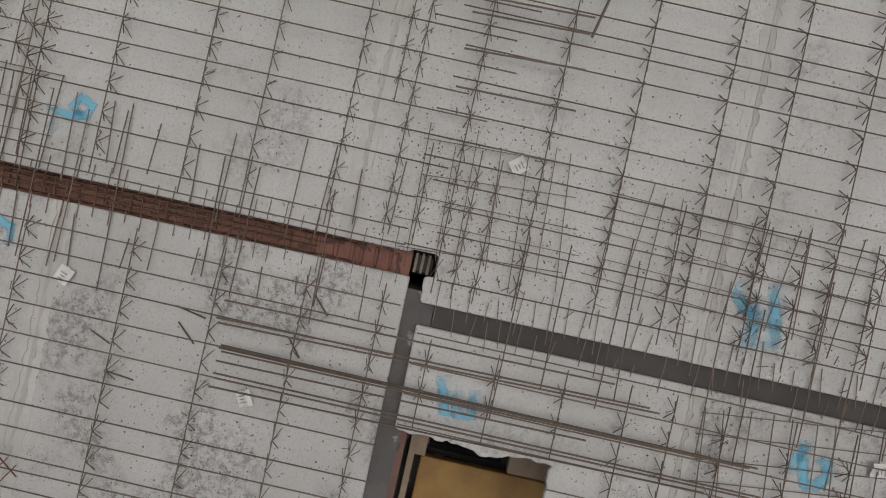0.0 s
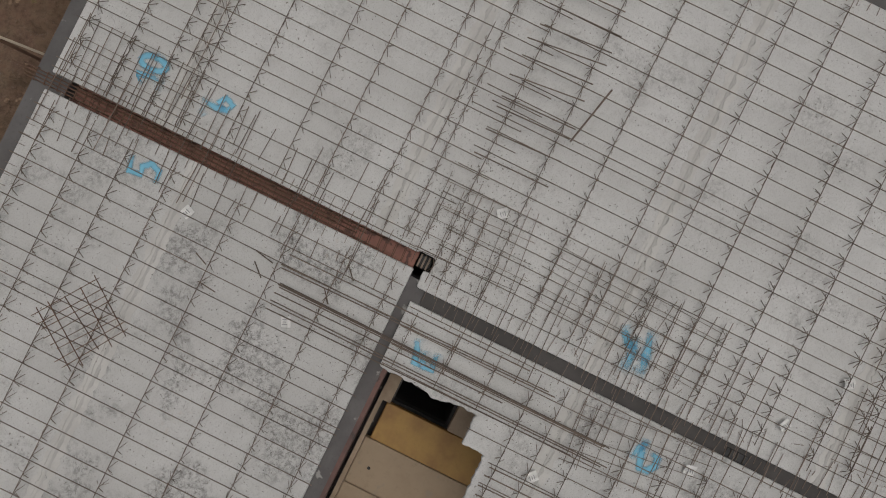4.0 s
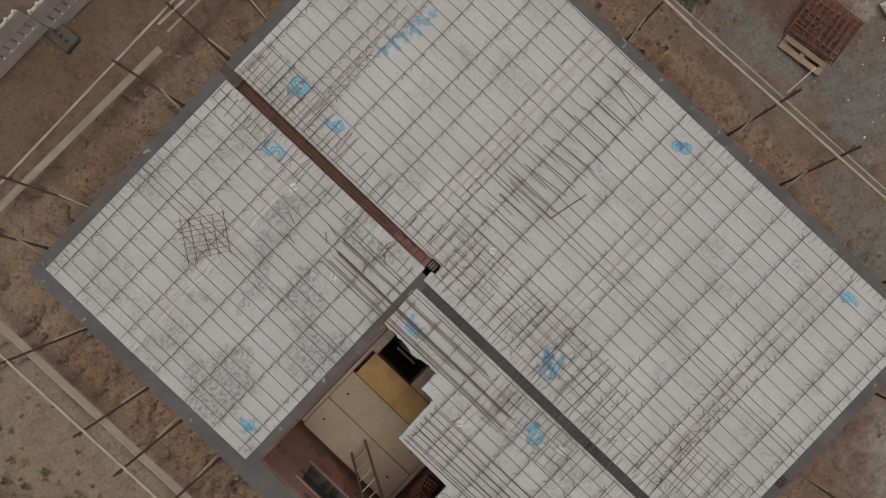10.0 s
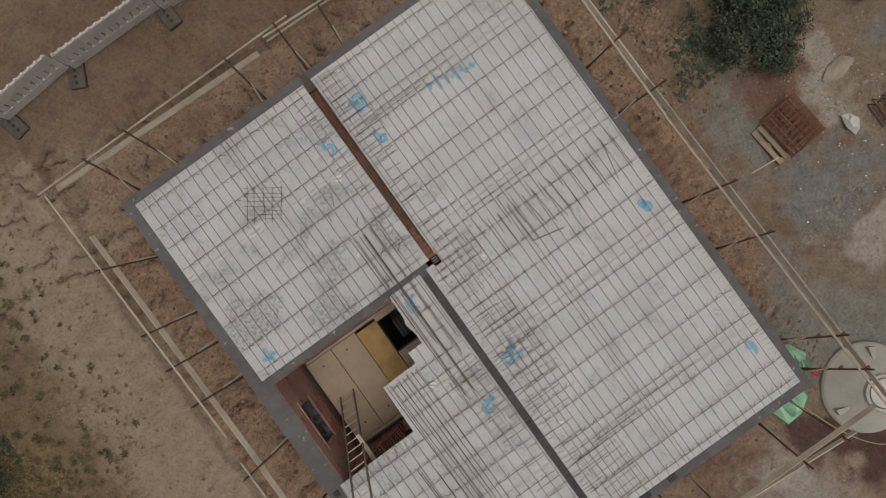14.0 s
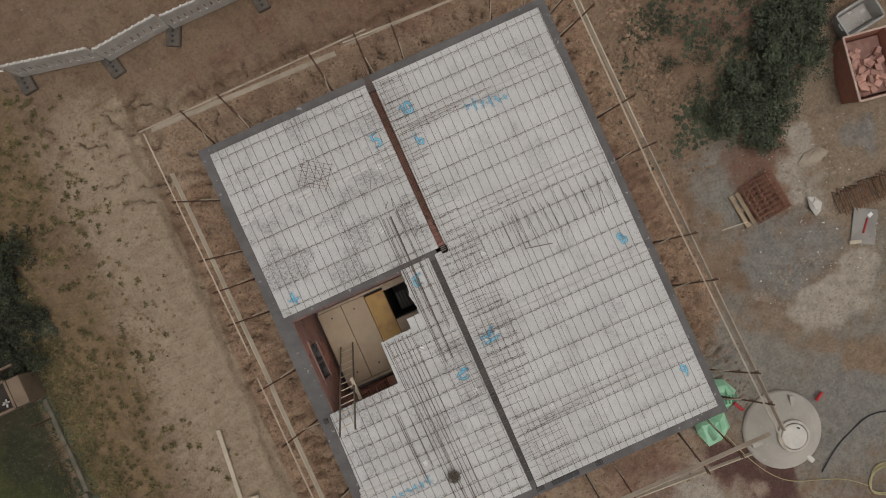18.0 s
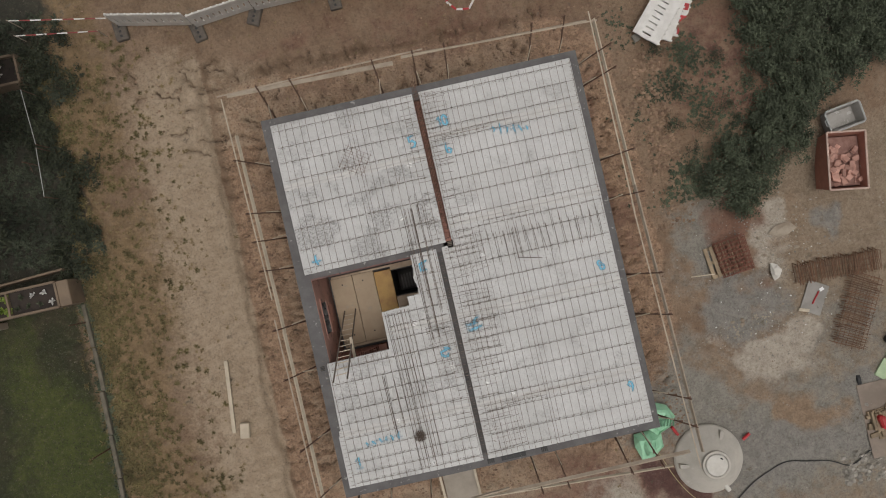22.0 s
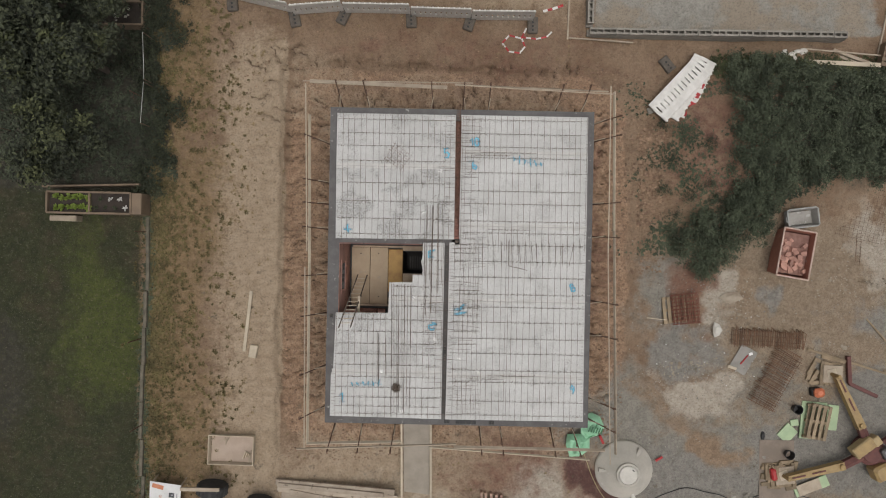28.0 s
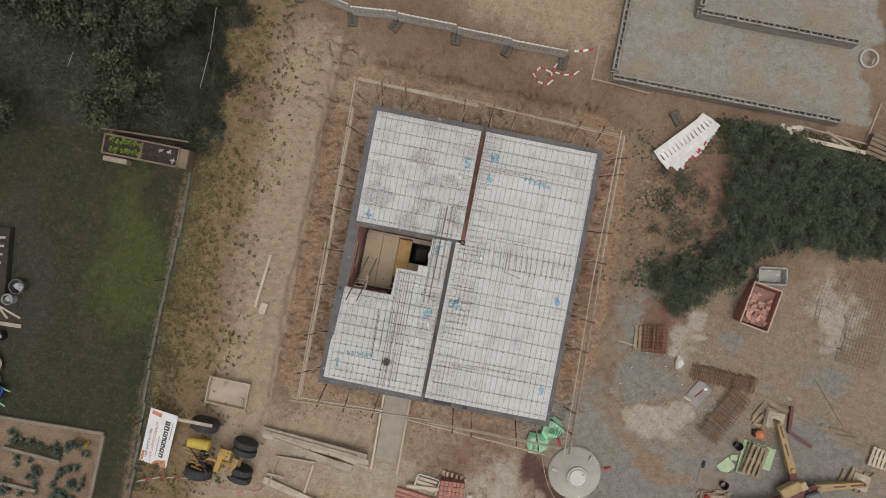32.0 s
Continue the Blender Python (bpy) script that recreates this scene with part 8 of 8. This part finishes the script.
def crown_points(c, radius, n, nr, clumps, flat=0.75, spread=0.105):
    """Leaf places gathered in clumps over an uneven crown."""
    d = nr.normal(0, 1, (clumps, 3))
    d[:, 2] = np.abs(d[:, 2]) * 0.9 - 0.15
    d /= np.linalg.norm(d, axis=1, keepdims=True)
    lobes = 0.72 + 0.28 * np.sin(3 * np.arctan2(d[:, 1], d[:, 0]) + radius * 9)[:, None]
    hub = d * radius * lobes * nr.uniform(0.4, 1.12, (clumps, 1)) * [1, 1, flat]
    pick = nr.randint(0, clumps, n)
    out = nr.normal(0, 1, (n, 3)) * spread * radius * nr.uniform(0.6, 1.3, (clumps, 1))[pick]
    pts = hub[pick] + out
    nrm = d[pick] * 0.7 + [0, 0, 0.5]
    return pts + np.array(c), nrm, hub + np.array(c), pick


def tree(x, y, height, radius, leaves, size, seed, material=LEAF_TREE, label="leafy dark green garden tree", share=0.16):
    nr = np.random.RandomState(seed)
    z = gh(x, y)
    t = thing("tree", label, "tree", "garden trees")
    c = (x, y, z + height - radius * 0.6)
    pts, nrm, hubs, pick = crown_points(c, radius, int(leaves * 1.25), nr, 100, 0.75, 0.085)
    trunk = Mesh().bar((x, y, z - 0.1), (x, y, c[2]), 0.13, 8, 0.07)
    part("trunk", trunk, BARK, t)
    for k in range(0, 60, 5):
        part("limb", Mesh().bar((x, y, z + (c[2] - z) * 0.6), tuple(hubs[k]), 0.045, 5, 0.012), BARK, t)
    # a random share of the highest leaf clumps gets the paler leaf colour
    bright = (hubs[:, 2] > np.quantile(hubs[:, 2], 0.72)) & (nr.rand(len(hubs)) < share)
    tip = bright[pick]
    v, f = leaf_cloud(pts, nrm, size * 0.85, nr, 0.6)
    data = cloud_mesh("crown", v, f, material)
    data.materials.append(LEAF_PALE)
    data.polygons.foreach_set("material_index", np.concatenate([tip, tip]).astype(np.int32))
    ob = new("crown", data)
    ob.parent = t
    return t


tree(-14.7, 5.6, 3.6, 1.9, 6500, 0.10, 1)
tree(-12.6, 5.9, 3.2, 1.5, 5000, 0.09, 2)
tree(-13.3, 3.2, 3.0, 1.6, 6500, 0.085, 3, label="leafy garden tree with lighter leaves on top", share=0.5)
tree(-18.6, 1.6, 3.0, 1.6, 4500, 0.09, 4)
tree(-16.9, 6.2, 3.4, 1.6, 4500, 0.10, 5)
tree(-14.2, 8.2, 3.6, 1.9, 5500, 0.10, 6)
tree(-11.9, 7.9, 2.8, 1.2, 3500, 0.085, 7)
tree(-18.6, 8.5, 3.6, 2.0, 4500, 0.10, 8)


def bush(x, y, height, radius, leaves, size, seed, material=LEAF_BUSH, label="dense dark green bush", group="bushes on the mound"):
    nr = np.random.RandomState(seed)
    z = gh(x, y)
    b = thing("bush", label, "bush", group)
    c = (x, y, z + height * 0.35)
    pts, nrm, hubs, pick = crown_points(c, radius, leaves, nr, 48, height / radius * 0.6, 0.11)
    pts[:, 2] = np.maximum(pts[:, 2], z + 0.03)
    for k in range(0, 30, 4):
        part("stem", Mesh().bar((x + nr.uniform(-0.1, 0.1), y + nr.uniform(-0.1, 0.1), z - 0.05), tuple(hubs[k]), 0.015, 4, 0.006), BARK, b)
    v, f = leaf_cloud(pts, nrm, size, nr, 0.7)
    ob = new("leaves", cloud_mesh("leaves", v, f, material))
    ob.parent = b
    return b


BUSHES = [(10.3, 6.6), (11.2, 6.7), (12.2, 6.6), (13.2, 6.3), (14.2, 6.3), (15.2, 6.2), (16.2, 6.0), (11.0, 5.8), (12.0, 5.6), (13.0, 5.3), (14.0, 5.3), (15.0, 5.2), (16.0, 5.0), (11.2, 4.8), (12.0, 4.5), (13.0, 4.3), (14.0, 4.2), (15.0, 4.2), (16.0, 3.9),
          (11.1, 3.8), (12.0, 3.5), (13.0, 3.3), (14.0, 3.2), (15.0, 3.2), (16.2, 3.0), (11.0, 2.8), (12.0, 2.5), (13.0, 2.9), (14.2, 3.0), (15.6, 3.2), (10.6, 1.9), (11.2, 1.5), (10.1, 1.0), (11.0, 0.8), (9.4, 0.3), (10.3, 0.1), (9.0, -0.5), (9.7, -0.5), (8.5, 0.2), (9.9, 1.6), (10.6, 1.3), (10.7, 2.3), (11.4, 2.2), (9.3, 0.9), (10.7, 3.3), (10.6, 4.2), (10.5, 5.2), (10.3, 6.0),
          (17.0, 5.6), (17.2, 4.4), (17.2, 3.3), (18.2, 5.0), (18.2, 3.8), (18.0, 6.4), (17.0, 6.7), (19.2, 4.4)]
for k, (x, y) in enumerate(BUSHES):
    bush(x + rng.uniform(-0.2, 0.2), y + rng.uniform(-0.2, 0.2), rng.uniform(0.5, 1.0), rng.uniform(0.65, 0.85), 1900, 0.040, 100 + k)
for k, (x, y, r_) in enumerate(((9.9, 5.9, 0.35), (8.3, 4.4, 0.5), (8.0, 3.2, 0.4), (8.6, 1.9, 0.45), (9.3, 2.4, 0.35), (8.2, 1.3, 0.4), (7.7, 2.2, 0.3), (9.3, 3.9, 0.35), (9.0, 1.0, 0.4), (7.6, 4.6, 0.3), (10.0, 3.0, 0.3), (8.0, 0.7, 0.35))):
    bush(x, y, 0.22, r_ * 1.25, 420, 0.024, 160 + k, label="low dark weeds on the mound", group="weeds on the mound")
for k in range(30):
    y = 8.6 - 0.24 * k + rng.uniform(-0.15, 0.15)
    bush(-10.75 + rng.gauss(0, 0.33), y, rng.uniform(0.35, 0.8), rng.uniform(0.3, 0.62), 620, 0.036, 200 + k, LEAF_TREE, "loose dark green hedge shrub along the garden", "hedge shrubs")


def tufts(name, n, place, height, blades, material, label, seed, width=0.012):
    """Tufts of narrow blades leaning outwards, joined as ground cover."""
    nr = np.random.RandomState(seed)
    xy = place(nr, n)
    z = ground_height(xy[:, 0], xy[:, 1])
    n = len(xy)
    base = np.repeat(np.stack([xy[:, 0], xy[:, 1], z], 1), blades, 0)
    a = nr.uniform(0, 2 * np.pi, n * blades)
    h = np.repeat(nr.uniform(0.5, 1.3, n), blades) * height
    d = np.stack([np.cos(a), np.sin(a), 0 * a], 1)
    s = np.stack([-np.sin(a), np.cos(a), 0 * a], 1) * (width * nr.uniform(0.7, 1.4, (n * blades, 1)))
    root = base + d * (h * 0.15)[:, None]
    mid = base + d * (h * 0.5 * nr.uniform(0.6, 1.3, n * blades))[:, None] + np.stack([0 * h, 0 * h, h * 0.55], 1)
    tip = base + d * (h * nr.uniform(0.6, 1.2, n * blades))[:, None] + np.stack([0 * h, 0 * h, h * 0.45], 1)
    verts = np.stack([root - s, root + s, mid + s, mid - s, tip], 1).reshape(-1, 3)
    k = np.arange(n * blades)[:, None] * 5
    data = bpy.data.meshes.new(name)
    data.from_pydata(verts.tolist(), [], (k + [0, 1, 2]).tolist() + (k + [0, 2, 3]).tolist() + (k + [3, 2, 4]).tolist())
    data.materials.append(material)
    data.update()
    return tagged(new(name, data), label, "weeds", kind="stuff")


def west_strip(nr, n):
    x = nr.uniform(-10.9, -6.1, n)
    y = nr.uniform(-12.5, 8.5, n)
    gate = np.clip((x + 10.9) / 4.6, 0, 1)
    keep = (x < -6.1) & (value_noise(x, y, 2.4, 9) * 0.3 + value_noise(x, y, 0.35, 5) * 0.2 + nr.uniform(0, 0.6, len(x)) > 0.30 + 0.62 * gate)
    return np.stack([x, y], 1)[keep]


def west_edge(nr, n):
    return np.stack([nr.normal(-10.6, 0.35, n), nr.uniform(-12, 2, n)], 1)


def kerb_moss(nr, n):
    y = nr.uniform(-12, 2, n)
    x = np.interp(y, [-12.5, -6, -0.7, 3], [-10.95, -11.2, -11.02, -11.2]) + nr.normal(0.02, 0.11, n)
    keep = value_noise(x, y, 1.3, 73) > 0.36
    return np.stack([x, y], 1)[keep]


def lawn_area(nr, n):
    return np.stack([nr.uniform(-19, -11.2, n), nr.uniform(-10, 1.2, n)], 1)


def sparse_area(nr, n):
    x, y = nr.uniform(-9.5, 4.5, n), nr.uniform(-12, 11, n)
    keep = (box_distance(x, y, WEST, EAST, SOUTH, NORTH) > 1.0) & (value_noise(x, y, 0.6, 4) > 0.55)
    return np.stack([x, y], 1)[keep]


tufts("weed_tufts", 2900, west_strip, 0.075, 11, LEAF_WEED, "olive weed tufts on the sandy strip", 11, 0.010)
LEAF_OLIVE = leaf_material("olive_weed", (0.092, 0.075, 0.031), (0.165, 0.130, 0.056), 0.95)


def kerb_weeds(nr, n):
    x = -10.95 + nr.exponential(1.15, n)
    y = nr.uniform(-12.5, 8.5, n)
    keep = (x < -7.6) & (value_noise(x, y, 1.1, 71) * 0.6 + value_noise(x, y, 3.3, 72) * 0.4 > 0.42)
    return np.stack([x, y], 1)[keep]


tufts("weed_tufts", 2600, kerb_weeds, 0.10, 14, LEAF_OLIVE, "olive green weeds thickening towards the garden kerb", 20, 0.013)
tufts("weed_tufts", 900, west_edge, 0.12, 9, LEAF_OLIVE, "green weeds along the garden kerb", 12)
tufts("weed_tufts", 1000, kerb_moss, 0.10, 9, LEAF_BUSH, "dark green weeds grown over the garden kerb", 21, 0.014)
tufts("lawn_grass", 9000, lawn_area, 0.028, 4, LEAF_GRASS, "short uneven lawn grass", 13, 0.012)
tufts("weed_tufts", 500, sparse_area, 0.06, 8, LEAF_WEED, "sparse weed tufts on the bare soil", 14)


def mound_area(nr, n):
    x, y = nr.normal(8.3, 0.9, n), nr.uniform(-0.3, 6.2, n)
    keep = value_noise(x, y, 1.1, 61) + 0.3 * nr.uniform(0, 1, n) > 0.72
    return np.stack([x, y], 1)[keep]


tufts("weed_tufts", 1500, lambda nr, n: np.stack([nr.uniform(9.4, 17.5, n), nr.normal(6.8, 0.25, n)], 1), 0.12, 10, LEAF_PALE, "olive green grass behind the bushes", 17, 0.014)
def under_bushes(nr, n):
    x, y = nr.uniform(9.3, 17.5, n), nr.uniform(-0.4, 6.8, n)
    edge = np.interp(x, [9.0, 10.1, 11.7, 12.1, 13.3, 14.4, 18], [-0.6, 0.1, 1.1, 1.6, 2.2, 2.9, 3.2])
    west = np.interp(y, [-0.8, 0.4, 1.3, 2.3, 6.8], [8.4, 9.0, 9.7, 10.2, 10.2])
    keep = (y > edge + 0.2) & (x > west + 1.4 * (value_noise(x, y, 0.9, 62) - 0.35))
    return np.stack([x, y], 1)[keep]


def garden_floor(nr, n):
    x, y = nr.uniform(-19.5, -9.9, n), nr.uniform(2.0, 9.5, n)
    keep = x < -11.0 + 1.1 * value_noise(x, y, 1.0, 63)
    return np.stack([x, y], 1)[keep]


tufts("undergrowth", 5000, under_bushes, 0.15, 9, LEAF_SHADE, "dense green undergrowth between the bushes", 18, 0.016)
tufts("undergrowth", 3600, garden_floor, 0.16, 8, LEAF_SHADE, "dark undergrowth beneath the garden trees", 19, 0.02)
tufts("weed_tufts", 3400, mound_area, 0.07, 12, LEAF_BUSH, "low dark green weeds on the mound", 16, 0.012)


LEAVES = {}


def rosette(x, y, r_, material, label, category, seed, z=None, n=14):
    """A leafy vegetable head: broad curled leaves round a heart, each a part."""
    r = random.Random(seed)
    z = gh(x, y) if z is None else z
    plant = thing("vegetable", label, category, "vegetables", at=pose(x, y, z, 0, 0, r.uniform(0, 360)))
    if material.name not in LEAVES:
        m = Mesh().add([(0, 0, 0), (0.35, -0.24, 0.14), (0.4, 0, 0.05), (0.35, 0.24, 0.14), (0.8, -0.22, 0.24), (0.85, 0, 0.12), (0.8, 0.22, 0.24), (1.1, 0, 0.2)],
                       [(0, 1, 2), (0, 2, 3), (1, 4, 5, 2), (2, 5, 6, 3), (4, 7, 5), (5, 7, 6)])
        LEAVES[material.name] = mesh_of(m, "leaf", material)
    for k in range(n):
        ob = new("leaf", LEAVES[material.name])
        ob.parent = plant
        s = r_ * r.uniform(0.65, 1.05) * (1.0 if k < n * 0.6 else 0.6)
        ob.matrix_basis = pose(0, 0, 0.03 + 0.03 * (k >= n * 0.6), 0, r.uniform(-45, -5) if k < n * 0.6 else r.uniform(-70, -35), 360 * k * 0.382) @ Matrix.Scale(s, 4)
    return plant


top = gh(-12.8, 1.15) + 0.8 - 0.16
for k in range(12):
    rosette(-14.05 + 0.1 + 0.22 * (k % 6), 0.98 + 0.36 * (k // 6) + rng.uniform(-0.05, 0.05), 0.17, LEAF_SALAD, "bright green lettuce in the planter", "lettuce", 300 + k, top)
for k in range(7):
    rosette(-12.6 + 0.17 * k, 1.0 + 0.3 * (k % 2), 0.12, PETAL if k in (3, 5, 6) else LEAF_TREE, "white flowering plant in the planter", "flower", 330 + k, top, 9)
for k in range(64):
    x, y = rng.choice((-13.8, -14.9, -15.8, -13.2, -13.5)) + rng.uniform(-0.4, 0.4), rng.uniform(-13.2, -10.5)
    if abs(y + 11.4) > 0.12:
        rosette(x, y, rng.uniform(0.15, 0.26), LEAF_CABBAGE, "grey-green cabbage in the vegetable bed", "cabbage", 350 + k)
for k in range(5):
    rosette(-13.1 + rng.uniform(-0.25, 0.25), -10.6 + rng.uniform(-0.2, 0.2), 0.14, LEAF_YELLOW, "yellow flowers in the vegetable bed", "flower", 400 + k)
tufts("bed_herbs", 260, lambda nr, n: np.stack([nr.uniform(-15.9, -13.9, n), nr.normal(-11.15, 0.1, n)], 1), 0.16, 10, LEAF_GRASS, "dark row of herbs in the vegetable bed", 15)


# ---- clods and chips of crust on the yard ----
clods = Mesh()
for cx, cy, rx, ry, n in ((10.2, -2.2, 0.9, 1.2, 130), (15.0, -1.2, 1.6, 1.0, 120), (9.0, -4.5, 1.6, 0.4, 70), (9.4, -6.0, 1.4, 0.3, 50), (16.4, -3.6, 1.2, 0.8, 50), (14.2, -3.7, 1.0, 0.3, 40), (8.3, -4.9, 0.9, 0.5, 40)):
    for _ in range(n):
        x, y = cx + rng.gauss(0, 0.5) * rx, cy + rng.gauss(0, 0.5) * ry
        s = rng.uniform(0.012, 0.032) * (2.4 if rng.random() < 0.08 else 1.0)
        clods.rock((x, y, gh(x, y) + s * 0.25), (s * rng.uniform(0.8, 1.6), s * rng.uniform(0.8, 1.4), s * 0.7), rng)
solid("yard_clods", clods, SOIL_CLOD, "small clods of dry crust scattered on the yard", "clods", kind="stuff")
